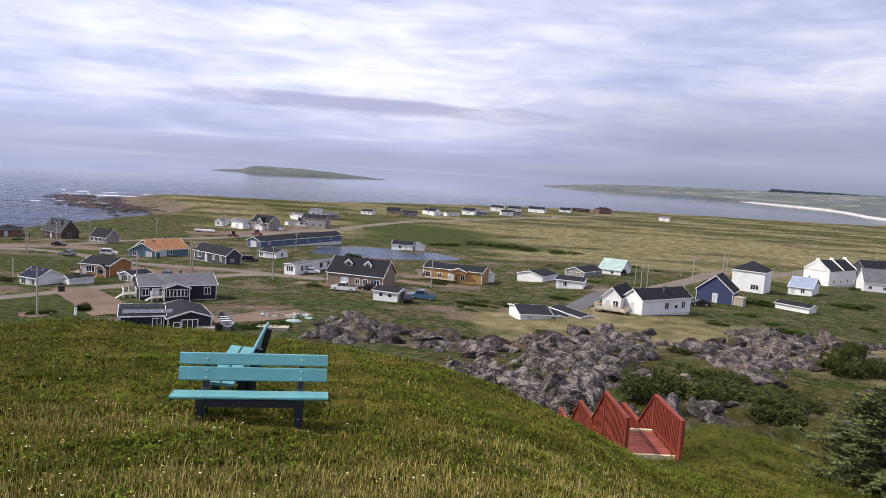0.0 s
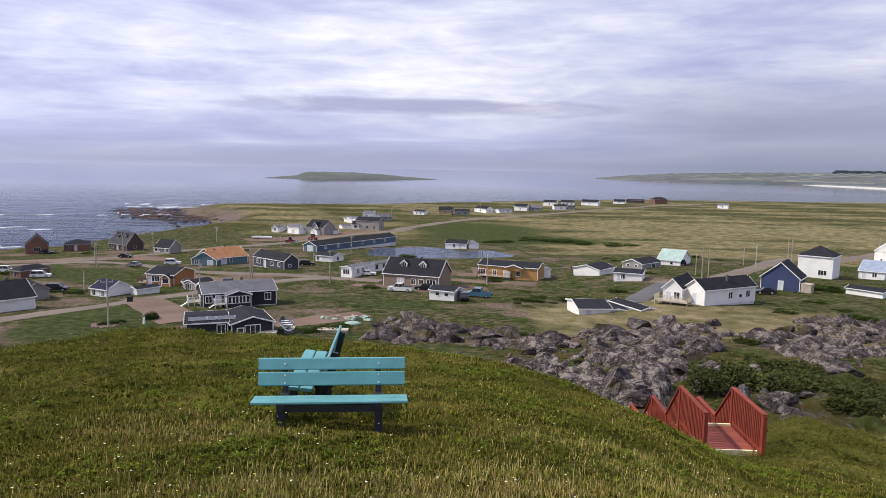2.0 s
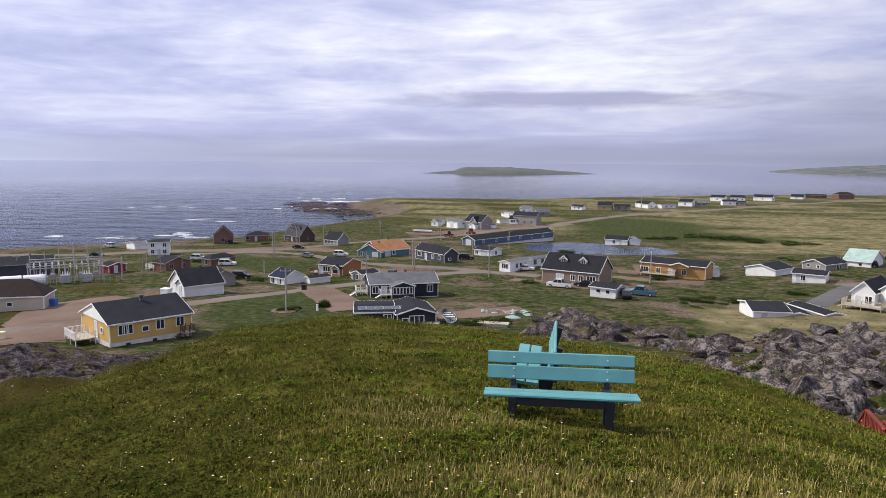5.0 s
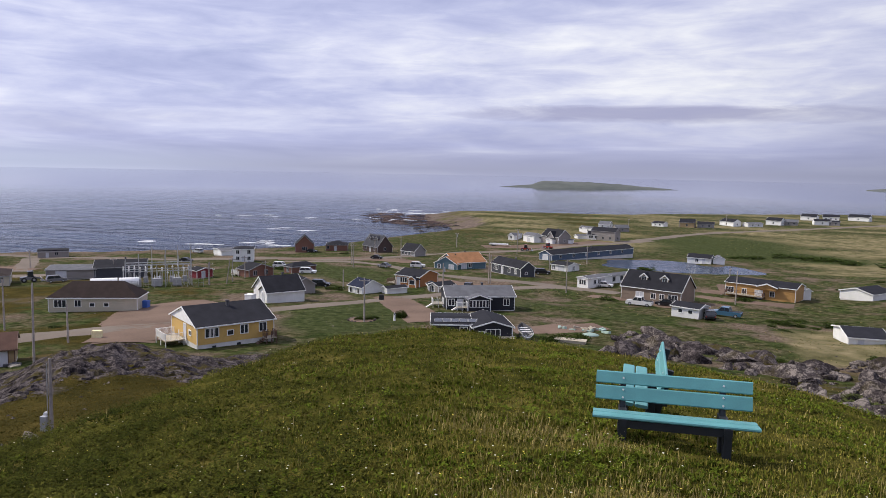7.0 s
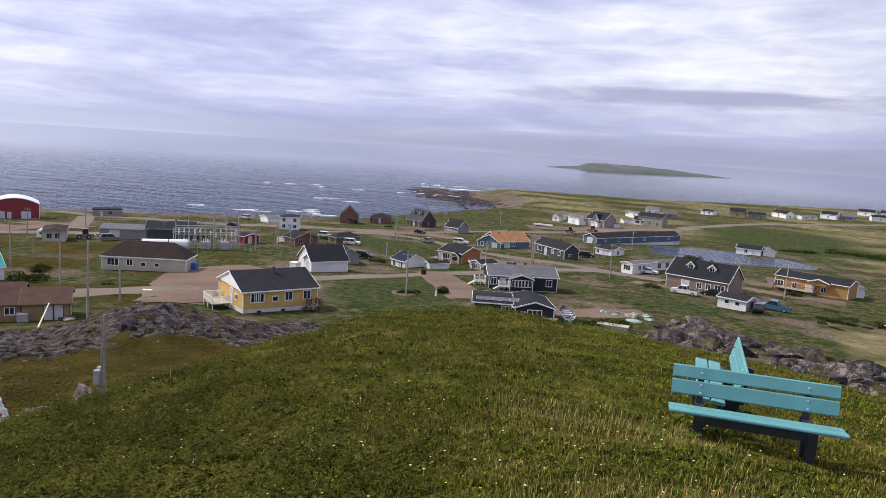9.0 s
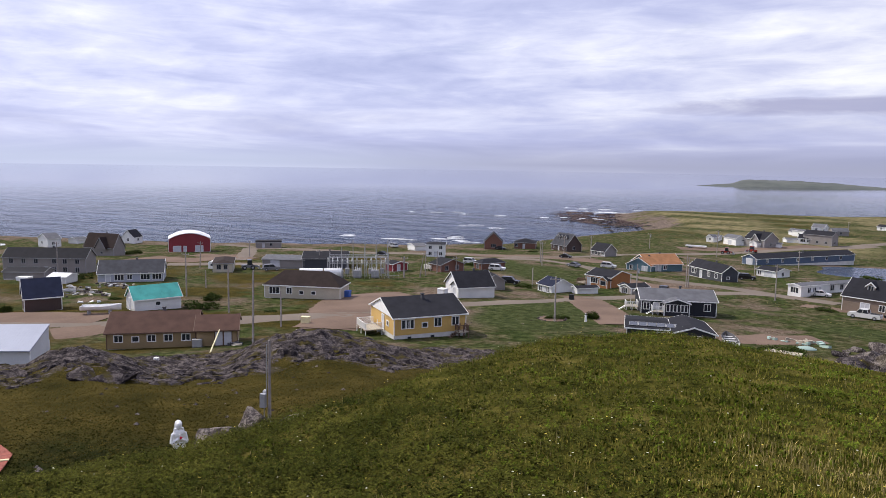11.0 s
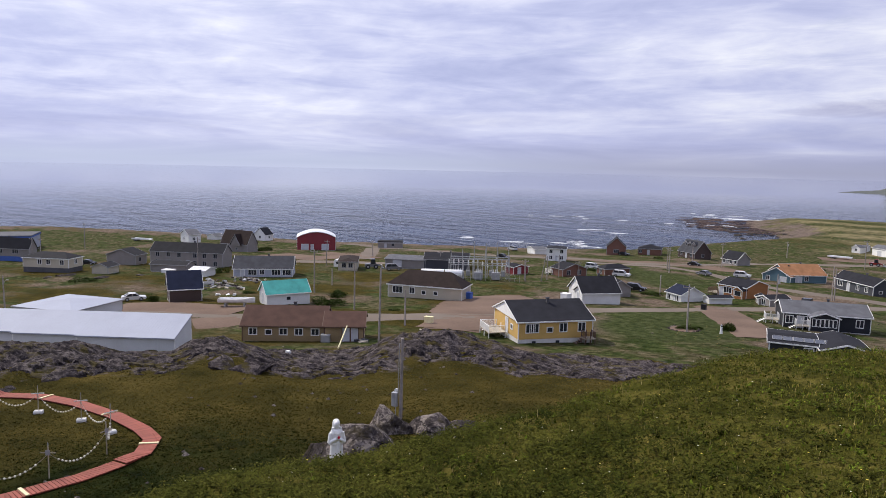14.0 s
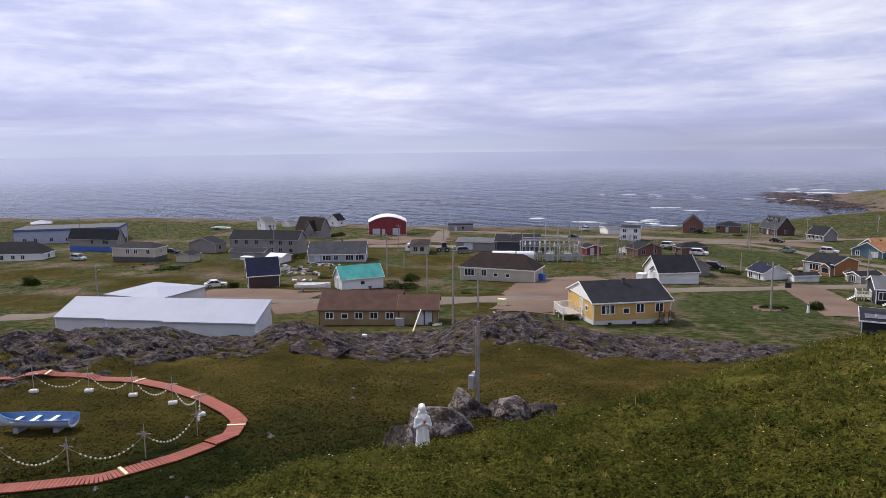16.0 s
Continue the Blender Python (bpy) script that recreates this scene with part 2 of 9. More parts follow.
def rock_material(name, dark, mid, lichen, moss=0.0):
    """Weathered stone: mottled, cracked, with pale lichen spots."""
    m = bpy.data.materials.new(name)
    m.use_nodes = True
    nt = m.node_tree
    L = nt.links.new
    b = nt.nodes["Principled BSDF"]
    b.inputs["Roughness"].default_value, b.inputs["Specular IOR Level"].default_value = 0.92, 0.08
    pos = nt.nodes.new("ShaderNodeNewGeometry").outputs["Position"]
    facs = []
    for sc, det in ((0.8, 8), (5.0, 8), (2.6, 4)):
        n = nt.nodes.new("ShaderNodeTexNoise")
        n.inputs["Scale"].default_value, n.inputs["Detail"].default_value, n.inputs["Roughness"].default_value = sc, det, 0.7
        L(pos, n.inputs["Vector"])
        facs.append(n.outputs["Fac"])
    av = nt.nodes.new("ShaderNodeMath")
    av.operation = "MULTIPLY_ADD"
    L(facs[1], av.inputs[0])
    av.inputs[1].default_value = 0.8
    L(facs[0], av.inputs[2])
    rp = nt.nodes.new("ShaderNodeValToRGB")
    els = rp.color_ramp.elements
    els.new(0.5)
    for el, (p, c) in zip(els, ((0.72, dark), (0.90, mid), (1.06, lichen))):
        el.position, el.color = p, (*c, 1)
    L(av.outputs[0], rp.inputs[0])
    vo = nt.nodes.new("ShaderNodeTexVoronoi")
    vo.feature = "DISTANCE_TO_EDGE"
    vo.inputs["Scale"].default_value = 0.5
    wob = nt.nodes.new("ShaderNodeVectorMath")
    wob.operation = "ADD"
    L(pos, wob.inputs[0])
    cv = nt.nodes.new("ShaderNodeTexNoise")
    cv.inputs["Scale"].default_value = 1.1
    L(pos, cv.inputs["Vector"])
    L(cv.outputs["Color"], wob.inputs[1])
    L(wob.outputs[0], vo.inputs["Vector"])
    cr = nt.nodes.new("ShaderNodeMapRange")
    cr.inputs["From Max"].default_value, cr.inputs["To Min"].default_value = 0.035, 0.5
    L(vo.outputs["Distance"], cr.inputs["Value"])
    mu = nt.nodes.new("ShaderNodeMix")
    mu.data_type, mu.blend_type = "RGBA", "MULTIPLY"
    mu.inputs[0].default_value = 1.0
    L(rp.outputs[0], mu.inputs[6])
    L(cr.outputs[0], mu.inputs[7])
    patch = nt.nodes.new("ShaderNodeTexNoise")
    patch.inputs["Scale"].default_value, patch.inputs["Detail"].default_value, patch.inputs["Roughness"].default_value = 0.42, 9, 0.68
    L(pos, patch.inputs["Vector"])
    pr = nt.nodes.new("ShaderNodeMapRange")
    for k, v in (("From Min", 0.53), ("From Max", 0.61), ("To Max", moss)):
        pr.inputs[k].default_value = v
    L(patch.outputs["Fac"], pr.inputs["Value"])
    ms = nt.nodes.new("ShaderNodeMix")
    ms.data_type = "RGBA"
    L(pr.outputs[0], ms.inputs[0])
    L(mu.outputs[2], ms.inputs[6])
    ms.inputs[7].default_value = (0.062, 0.050, 0.013, 1)
    L(ms.outputs[2], b.inputs["Base Color"])
    bp = nt.nodes.new("ShaderNodeBump")
    bp.inputs["Strength"].default_value, bp.inputs["Distance"].default_value = 0.9, 0.10
    sm = nt.nodes.new("ShaderNodeMath")
    L(av.outputs[0], sm.inputs[0])
    L(cr.outputs[0], sm.inputs[1])
    L(sm.outputs[0], bp.inputs["Height"])
    L(bp.outputs[0], b.inputs["Normal"])
    MATS[name] = m


rock_material("rock_grey", (0.020, 0.0165, 0.0175), (0.068, 0.057, 0.057), (0.22, 0.19, 0.172), 0.35)
rock_material("rock_dark", (0.016, 0.0135, 0.0145), (0.045, 0.037, 0.039), (0.125, 0.106, 0.102), 0.85)
rock_material("rock_wet", (0.022, 0.015, 0.014), (0.070, 0.048, 0.044), (0.17, 0.125, 0.11))
material("gravel", (0.165, 0.117, 0.091), 0.95, 0.22, 0.12, 3.0, 0.3, spec=0.06)
material("gravel_road", (0.175, 0.146, 0.122), 0.95, 0.15, 0.12, 3.0, 0.3, spec=0.06)
material("asphalt", (0.11, 0.108, 0.11), 0.9, 0.2, 0.15, 6.0, 0.2, spec=0.06)
material("leaf_spruce", (0.060, 0.069, 0.021), 0.75, 0.3, 1.0, 9.0, 0.1, island=0.45, spec=0.05)
material("leaf_shrub", (0.044, 0.064, 0.014), 0.75, 0.3, 1.0, 9.0, 0.1, island=0.45, spec=0.05)
material("leaf_pale", (0.110, 0.128, 0.046), 0.75, 0.3, 1.0, 9.0, 0.1, island=0.4, spec=0.1)
material("bark", (0.09, 0.07, 0.055), 0.9, 0.3, 4.0, 30.0, 0.5)
material("grass_blade", (0.140, 0.158, 0.022), 0.8, 0.35, 0.45, 3.0, 0.0, island=0.42, second=(0.29, 0.245, 0.058), spec=0.01)
material("grass_dry", (0.40, 0.32, 0.125), 0.85, 0.25, 0.6, 5.0, 0.0, island=0.3, spec=0.01)
material("weed_leaf", (0.082, 0.108, 0.012), 0.7, 0.4, 0.8, 6.0, 0.0, island=0.65, spec=0.01)
material("weed_slope", (0.064, 0.074, 0.013), 0.75, 0.4, 0.8, 6.0, 0.0, island=0.5, second=(0.12, 0.115, 0.026), spec=0.01)
material("weed_dark", (0.034, 0.045, 0.007), 0.75, 0.4, 0.8, 6.0, 0.0, island=0.55, second=(0.080, 0.078, 0.015), spec=0.01)
material("petal_white", (0.62, 0.60, 0.45), 0.7, 0.15, 4.0, 20.0, 0.0)
material("petal_yellow", (0.62, 0.48, 0.07), 0.7, 0.2, 4.0, 20.0, 0.0)
material("foam", (0.74, 0.76, 0.80), 0.8, 0.25, 0.5, 4.0, 0.2)
material("buoy", (0.78, 0.74, 0.62), 0.5, 0.1, 5.0, 20.0, 0.05)
material("plastic_blue", (0.05, 0.13, 0.45), 0.5, 0.1, 2.0, 20.0, 0.05)
material("boat_blue", (0.11, 0.22, 0.42), 0.55, 0.15, 2.0, 20.0, 0.1)
material("boat_pale", (0.50, 0.58, 0.70), 0.55, 0.12, 2.0, 20.0, 0.1)
material("rubber", (0.02, 0.02, 0.021), 0.8, 0.2, 4.0, 30.0, 0.1)
for nm, colr in (("silver", (0.55, 0.57, 0.6)), ("white", (0.8, 0.8, 0.8)), ("black", (0.02, 0.02, 0.025)), ("teal", (0.06, 0.15, 0.24)), ("red", (0.33, 0.04, 0.03)), ("grey", (0.2, 0.2, 0.22))):
    material("car_" + nm, colr, 0.25, 0.05, 0.5, 5.0, 0.0, metal=0.2, spec=0.6)


def ground_material():
    """Turf whose make-up follows painted zones: heath, straw, rock, sand, knoll."""
    m = bpy.data.materials.new("land")
    m.use_nodes = True
    nt = m.node_tree
    L = nt.links.new
    b = nt.nodes["Principled BSDF"]
    b.inputs["Roughness"].default_value, b.inputs["Specular IOR Level"].default_value = 0.95, 0.02
    pos = nt.nodes.new("ShaderNodeNewGeometry").outputs["Position"]

    def noise_node(scale, detail=6, rough=0.6):
        n = nt.nodes.new("ShaderNodeTexNoise")
        n.inputs["Scale"].default_value, n.inputs["Detail"].default_value, n.inputs["Roughness"].default_value = scale, detail, rough
        L(pos, n.inputs["Vector"])
        return n.outputs["Fac"]

    def ramp(fac, stops):
        n = nt.nodes.new("ShaderNodeValToRGB")
        els = n.color_ramp.elements
        while len(els) < len(stops):
            els.new(0.5)
        for el, (p, c) in zip(els, stops):
            el.position, el.color = p, (*c, 1)
        L(fac, n.inputs[0])
        return n.outputs[0]

    def mix(fac, a, c):
        n = nt.nodes.new("ShaderNodeMix")
        n.data_type = "RGBA"
        L(fac, n.inputs[0]), L(a, n.inputs[6]), L(c, n.inputs[7])
        return n.outputs[2]

    def mask(name, jitter):
        at = nt.nodes.new("ShaderNodeAttribute")
        at.attribute_name = name
        a1 = nt.nodes.new("ShaderNodeMath")
        a1.operation = "MULTIPLY_ADD"
        L(jitter, a1.inputs[0])
        a1.inputs[1].default_value = 0.9
        L(at.outputs["Fac"], a1.inputs[2])
        a2 = nt.nodes.new("ShaderNodeMapRange")
        a2.inputs["From Min"].default_value, a2.inputs["From Max"].default_value = 0.8, 1.1
        L(a1.outputs[0], a2.inputs["Value"])
        return a2.outputs[0]

    n1, n2, n3, n4 = noise_node(0.035), noise_node(0.22), noise_node(1.3), noise_node(9.0)
    n5 = noise_node(0.75)
    lush = ramp(n5, ((0.34, (0.018, 0.027, 0.006)), (0.5, (0.040, 0.056, 0.016)), (0.66, (0.084, 0.095, 0.033))))
    worn = ramp(n5, ((0.34, (0.034, 0.034, 0.013)), (0.5, (0.077, 0.070, 0.033)), (0.66, (0.159, 0.133, 0.085))))
    lawn = ramp(n5, ((0.34, (0.028, 0.039, 0.013)), (0.5, (0.049, 0.062, 0.021)), (0.66, (0.086, 0.091, 0.040))))
    damp = ramp(n5, ((0.30, (0.006, 0.009, 0.003)), (0.5, (0.016, 0.021, 0.005)), (0.72, (0.034, 0.037, 0.010))))
    turf = mix(ramp(n2, ((0.42, (0, 0, 0)), (0.58, (1, 1, 1)))), lush, worn)
    bare = ramp(n3, ((0.32, (0.085, 0.060, 0.044)), (0.5, (0.15, 0.112, 0.084)), (0.68, (0.23, 0.18, 0.14))))
    grain = nt.nodes.new("ShaderNodeMath")
    grain.operation = "MULTIPLY_ADD"
    L(n4, grain.inputs[0])
    grain.inputs[1].default_value = 0.55
    half = nt.nodes.new("ShaderNodeMath")
    half.operation = "MULTIPLY"
    L(n2, half.inputs[0])
    half.inputs[1].default_value = 0.45
    L(half.outputs[0], grain.inputs[2])
    heath = ramp(grain.outputs[0], ((0.36, (0.020, 0.020, 0.005)), (0.5, (0.052, 0.043, 0.010)), (0.64, (0.115, 0.085, 0.024))))
    straw = ramp(n2, ((0.30, (0.079, 0.077, 0.032)), (0.5, (0.173, 0.150, 0.078)), (0.72, (0.294, 0.239, 0.139))))
    rock = ramp(n3, ((0.30, (0.026, 0.023, 0.025)), (0.5, (0.085, 0.073, 0.076)), (0.72, (0.20, 0.17, 0.165))))
    sand = ramp(n5, ((0.30, (0.075, 0.058, 0.05)), (0.5, (0.14, 0.108, 0.09)), (0.7, (0.24, 0.19, 0.155))))
    knoll = ramp(n3, ((0.32, (0.030, 0.034, 0.005)), (0.5, (0.070, 0.068, 0.012)), (0.66, (0.145, 0.122, 0.030))))
    col = turf
    for name, layer, jit in (("bare", bare, n2), ("heath", heath, n2), ("straw", straw, n1), ("lawn", lawn, n2), ("damp", damp, n2), ("knoll", knoll, n2), ("sand", sand, n2), ("rock", rock, n3)):
        col = mix(mask(name, jit), col, layer)
    L(col, b.inputs["Base Color"])
    bp = nt.nodes.new("ShaderNodeBump")
    bp.inputs["Strength"].default_value, bp.inputs["Distance"].default_value = 0.8, 0.25
    ad = nt.nodes.new("ShaderNodeMath")
    L(n3, ad.inputs[0]), L(n4, ad.inputs[1])
    L(ad.outputs[0], bp.inputs["Height"])
    L(bp.outputs[0], b.inputs["Normal"])
    MATS["land"] = m


def water_material(name, deep, wave, strength, rough=0.12, calm=0.0):
    m = bpy.data.materials.new(name)
    m.use_nodes = True
    nt = m.node_tree
    L = nt.links.new
    b = nt.nodes["Principled BSDF"]
    b.inputs["Roughness"].default_value, b.inputs["IOR"].default_value = rough, 1.33
    b.inputs["Specular IOR Level"].default_value = 0.5
    pos = nt.nodes.new("ShaderNodeNewGeometry").outputs["Position"]
    # wind lanes: long darker and paler stretches
    lane = nt.nodes.new("ShaderNodeMapping")
    lane.inputs["Rotation"].default_value = (0, 0, radians(-38))
    lane.inputs["Scale"].default_value = (0.16, 1, 1)
    L(pos, lane.inputs[0])
    lane_n = nt.nodes.new("ShaderNodeTexNoise")
    lane_n.inputs["Scale"].default_value, lane_n.inputs["Detail"].default_value, lane_n.inputs["Roughness"].default_value = 0.028, 6, 0.6
    L(lane.outputs[0], lane_n.inputs["Vector"])
    tone = nt.nodes.new("ShaderNodeValToRGB")
    tone.color_ramp.elements[0].position, tone.color_ramp.elements[0].color = 0.38, (*[0.45 * c for c in deep], 1)
    tone.color_ramp.elements[1].position, tone.color_ramp.elements[1].color = 0.64, (*[1.7 * c for c in deep], 1)
    L(lane_n.outputs["Fac"], tone.inputs[0])
    L(tone.outputs[0], b.inputs["Base Color"])
    ln = nt.nodes.new("ShaderNodeVectorMath")
    ln.operation = "LENGTH"
    L(pos, ln.inputs[0])

    def offshore(out_there, near):
        # smoother, glassier water far out
        mr = nt.nodes.new("ShaderNodeMapRange")
        mr.interpolation_type = "SMOOTHSTEP"
        for k, v in (("From Min", 280.0), ("From Max", calm), ("To Min", near), ("To Max", out_there)):
            mr.inputs[k].default_value = v
        L(ln.outputs["Value"], mr.inputs["Value"])
        return mr.outputs[0]
    if calm:
        L(offshore(0.03, rough), b.inputs["Roughness"])
        L(offshore(0.20, 0.035), b.inputs["Specular IOR Level"])
    last = None
    for sc, st, dist in ((wave, strength, 5.0), (wave * 4.0, strength * 0.8, 1.0)):
        mp = nt.nodes.new("ShaderNodeMapping")
        mp.inputs["Rotation"].default_value = (0, 0, radians(-38))
        mp.inputs["Scale"].default_value = (0.35, 1, 1)
        L(pos, mp.inputs[0])
        n = nt.nodes.new("ShaderNodeTexNoise")
        n.inputs["Scale"].default_value, n.inputs["Detail"].default_value = sc, 6
        L(mp.outputs[0], n.inputs["Vector"])
        bp = nt.nodes.new("ShaderNodeBump")
        bp.inputs["Strength"].default_value, bp.inputs["Distance"].default_value = st, dist
        if calm:
            L(offshore(0.03 * st, st), bp.inputs["Strength"])
        L(n.outputs["Fac"], bp.inputs["Height"])
        if last:
            L(last, bp.inputs["Normal"])
        last = bp.outputs[0]
    L(last, b.inputs["Normal"])
    MATS[name] = m


ground_material()
water_material("sea_water", (0.018, 0.029, 0.056), 0.075, 0.8, 0.14, 1500.0)
water_material("pond_water", (0.035, 0.05, 0.085), 0.5, 0.35, 0.10)
MATS["pond_water"].node_tree.nodes["Principled BSDF"].inputs["Specular IOR Level"].default_value = 0.3


# shape of the land: sea at 0, the knoll near the origin, the village plain, the coast
COAST = np.array(((-1863, -323), (-869, -75), (-520, 45), (-462, 85), (-425, 132), (-378, 166), (-325, 193), (-285, 217), (-250, 243), (-222, 270), (-205, 291), (-197, 333), (-191, 383), (-184, 424), (-178, 462), (-199, 502), (-233, 539), (-263, 606), (-196, 636), (-120, 653), (-75, 696), (0, 753), (112, 830), (224, 884), (369, 902), (522, 925), (745, 1118), (944, 1366), (1863, 1118), (1863, -1863), (-1863, -1863)), float)
KNOLL = (1.1, -3.4)
# tended lawns and damp green meadow: centre, half sizes, strength
LAWNS = ((-62, 106, 13, 14, 1.0), (-68, 120, 9, 12, 0.7), (-122, 191, 26, 10, 0.9), (-100, 172, 18, 12, 0.7), (-40, 142, 12, 10, 0.6), (-17, 134, 12, 9, 0.7), (-8, 400, 46, 60, 0.9), (30, 350, 40, 22, 0.7), (-62, 192, 12, 6, 0.7), (45, 215, 12, 10, 0.7))


def shore_distance(x, y):
    """Distance to the coastline, positive on land."""
    x, y = np.asarray(x, float), np.asarray(y, float)
    best, inside = np.full(x.shape, 1e9), np.zeros(x.shape, bool)
    for (ax, ay), (bx, by) in zip(COAST, np.roll(COAST, -1, 0)):
        dx, dy = bx - ax, by - ay
        s = np.clip(((x - ax) * dx + (y - ay) * dy) / (dx * dx + dy * dy), 0, 1)
        best = np.minimum(best, np.hypot(x - ax - s * dx, y - ay - s * dy))
        if dy:
            inside ^= ((ay > y) != (by > y)) & (x < dx * (y - ay) / dy + ax)
    return np.where(inside, best, -best)


def ripple(x, y, size, seed=0.0):
    """Smooth uneven swell of about +-1 with waves about size metres long."""
    k = 6.283 / size
    return (np.sin(k * (x + 0.31 * y) + seed) + np.sin(k * 1.37 * (y - 0.43 * x) + 1.7 * seed + 1) + np.sin(k * 2.1 * (0.7 * x + 0.8 * y) + seed * 2.3 + 2) * 0.6
            + np.sin(k * 3.3 * (0.6 * x - 0.9 * y) + 0.5 * seed) * 0.4) / 2.4


def smooth(a, b, v):
    s = np.clip((v - a) / (b - a), 0, 1)
    return s * s * (3 - 2 * s)


def rock_amount(x, y):
    """0 to 1: how bare the bedrock is."""
    x, y = np.asarray(x, float), np.asarray(y, float)
    r, a = np.hypot(x, y), np.degrees(np.arctan2(-x, y))
    west = smooth(64, 71, r + 2.5 * ripple(x, y, 17)) * (1 - smooth(90, 97, r + 3 * ripple(x, y, 23, 2))) * smooth(26, 31, a)
    east = smooth(48, 55, r + 3 * ripple(x, y, 19, 4)) * (1 - smooth(84, 94, r + 4 * ripple(x, y, 21, 5))) * smooth(-8, -2, -a) * (1 - smooth(44, 52, -a))
    return np.maximum(west, east * 0.8)


def height(x, y):
    """Height of the land."""
    x, y = np.asarray(x, float), np.asarray(y, float)
    r, a = np.hypot(x, y), np.degrees(np.arctan2(-x, y))
    east = smooth(5, 14, -a)
    plain = np.interp(r, (0, 20, 30, 36, 49, 64, 82, 95, 107, 125, 150, 165, 205, 270, 300, 340, 900), (34, 33, 30.3, 28.6, 25, 23, 19.5, 17.8, 16.6, 16, 14.3, 13, 11.5, 8.5, 6.5, 5.5, 6))
    plain = plain + east * np.interp(r, (0, 75, 110, 150, 250, 380, 900), (0, 0, 1.2, 2.2, 2.2, 0.3, -0.8)) + 0.25 * ripple(x, y, 47, 3) * smooth(36, 70, r)
    plain = plain - smooth(30, 52, a) * np.interp(r, (0, 20, 30, 36, 46, 62), (5.5, 5, 3.2, 2.8, 1.0, 0))
    pond = np.hypot((x + 21) / 26, (y - 271) / 18.5)
    plain = plain + (7.4 - plain) * (1 - smooth(0.95, 1.35, pond)) + 1.0 * np.exp(-((x + 10) ** 2 + (y - 287) ** 2) / 50.0)
    terrace = np.interp(r, (40, 46, 55, 66, 75, 82, 92, 100, 118), (0, 24.9, 24.4, 23.6, 22.6, 21.4, 18.6, 17.0, 0))
    plain = np.where(r > 46, plain + np.maximum(terrace - plain, 0) * smooth(58, 66, a) * (1 - smooth(95, 110, a)), plain)
    rock = rock_amount(x, y)
    plain = plain + rock * (0.35 + 0.45 * ripple(x, y, 9, 1) + 0.3 * ripple(x, y, 3.7, 6)) * (0.4 + 1.5 * east)
    crag = np.interp(a, (20, 33.9, 39.0, 43.5, 45.8, 48.4, 51.6, 55.3, 56.2, 58.4, 60.5, 62.2, 64.7, 66.7, 68.3, 71.1, 72.2, 74.4, 77.9, 80.9, 82.8, 104), (0, -0.30, -0.30, 1.98, 2.68, 3.20, 2.77, -0.30, -0.30, -0.30, -0.30, 0.44, 1.45, 1.04, -0.21, 0.19, 0.67, 1.87, 2.45, 2.63, 3.13, 0))
    plain = plain + crag * smooth(64, 83, r + 1.5 * ripple(x, y, 7, 2)) * (1 - smooth(84, 90, r + 1.5 * ripple(x, y, 6, 5))) * (0.9 + 0.12 * ripple(x, y, 5.5, 1))
    shore = shore_distance(x, y)
    plain = np.where(shore > 0, plain * smooth(-6, 34, shore) + 0.25 * ripple(x, y, 13) * smooth(0, 10, shore) * (1 - smooth(20, 50, shore)), np.maximum(-3.5, 0.3 + shore * 0.06))
    dx, dy = x - KNOLL[0], y - KNOLL[1]
    d, b = np.hypot(dx, dy), np.degrees(np.arctan2(-dx, dy))
    rim = np.interp(b, (-180, -60, -30, -11, -6, -1, 4, 15, 26, 36, 44, 61, 69, 90, 130, 180), (16, 13.7, 14.6, 16.2, 18.1, 19.4, 20.6, 22.1, 23.6, 21.4, 19.2, 17, 15, 13.7, 14.8, 16))
    u = np.minimum(d / rim, 1)
    lift = np.interp(b, (-60, -20, -11, -6, 2, 12, 22, 32, 40, 47, 55, 62, 80), (-0.75, -0.7, -0.6, -0.38, -0.08, 0.04, 0.15, 0.28, 0.05, -0.22, -0.44, -0.24, 0.0))
    over = np.maximum(d - rim + 0.9, 0)
    fall = np.where(over < 1.8, over * over / 3.6, over - 0.9)
    steep = np.interp(b, (-60, -28, -16, -10, -4, 0, 30, 60, 100), (0.42, 0.36, 0.33, 0.34, 0.46, 0.55, 0.6, 0.62, 0.5))
    knoll = 40.8 - (3.36 - 1.14 * lift * u) * u * (1.25 - 0.25 * u) - steep * fall + 0.05 * ripple(x, y, 2.9, 8) + 0.03 * ripple(x, y, 1.1, 9)
    knoll = knoll + smooth(18.5, 23, -a) * (1 - smooth(62, 80, -a)) * np.interp(r, (14, 17, 20, 24, 27, 30, 36), (0.05, 0.3, 0.68, 1.2, 1.6, 1.3, 0))
    h = np.clip((knoll - plain) / 1.6 * 0.5 + 0.5, 0, 1)
    return plain * (1 - h) + knoll * h + 1.6 * h * (1 - h) * 0.5


# ---- building helpers ----
def M(name):
    return MATS[name]


def mesh_from(name, verts, faces, mat, smooth_shade=False):
    me = bpy.data.meshes.new(name)
    me.from_pydata([tuple(v) for v in verts], [], [tuple(f) for f in faces])
    me.materials.append(M(mat))
    if smooth_shade:
        me.shade_smooth()
    me.update()
    return me


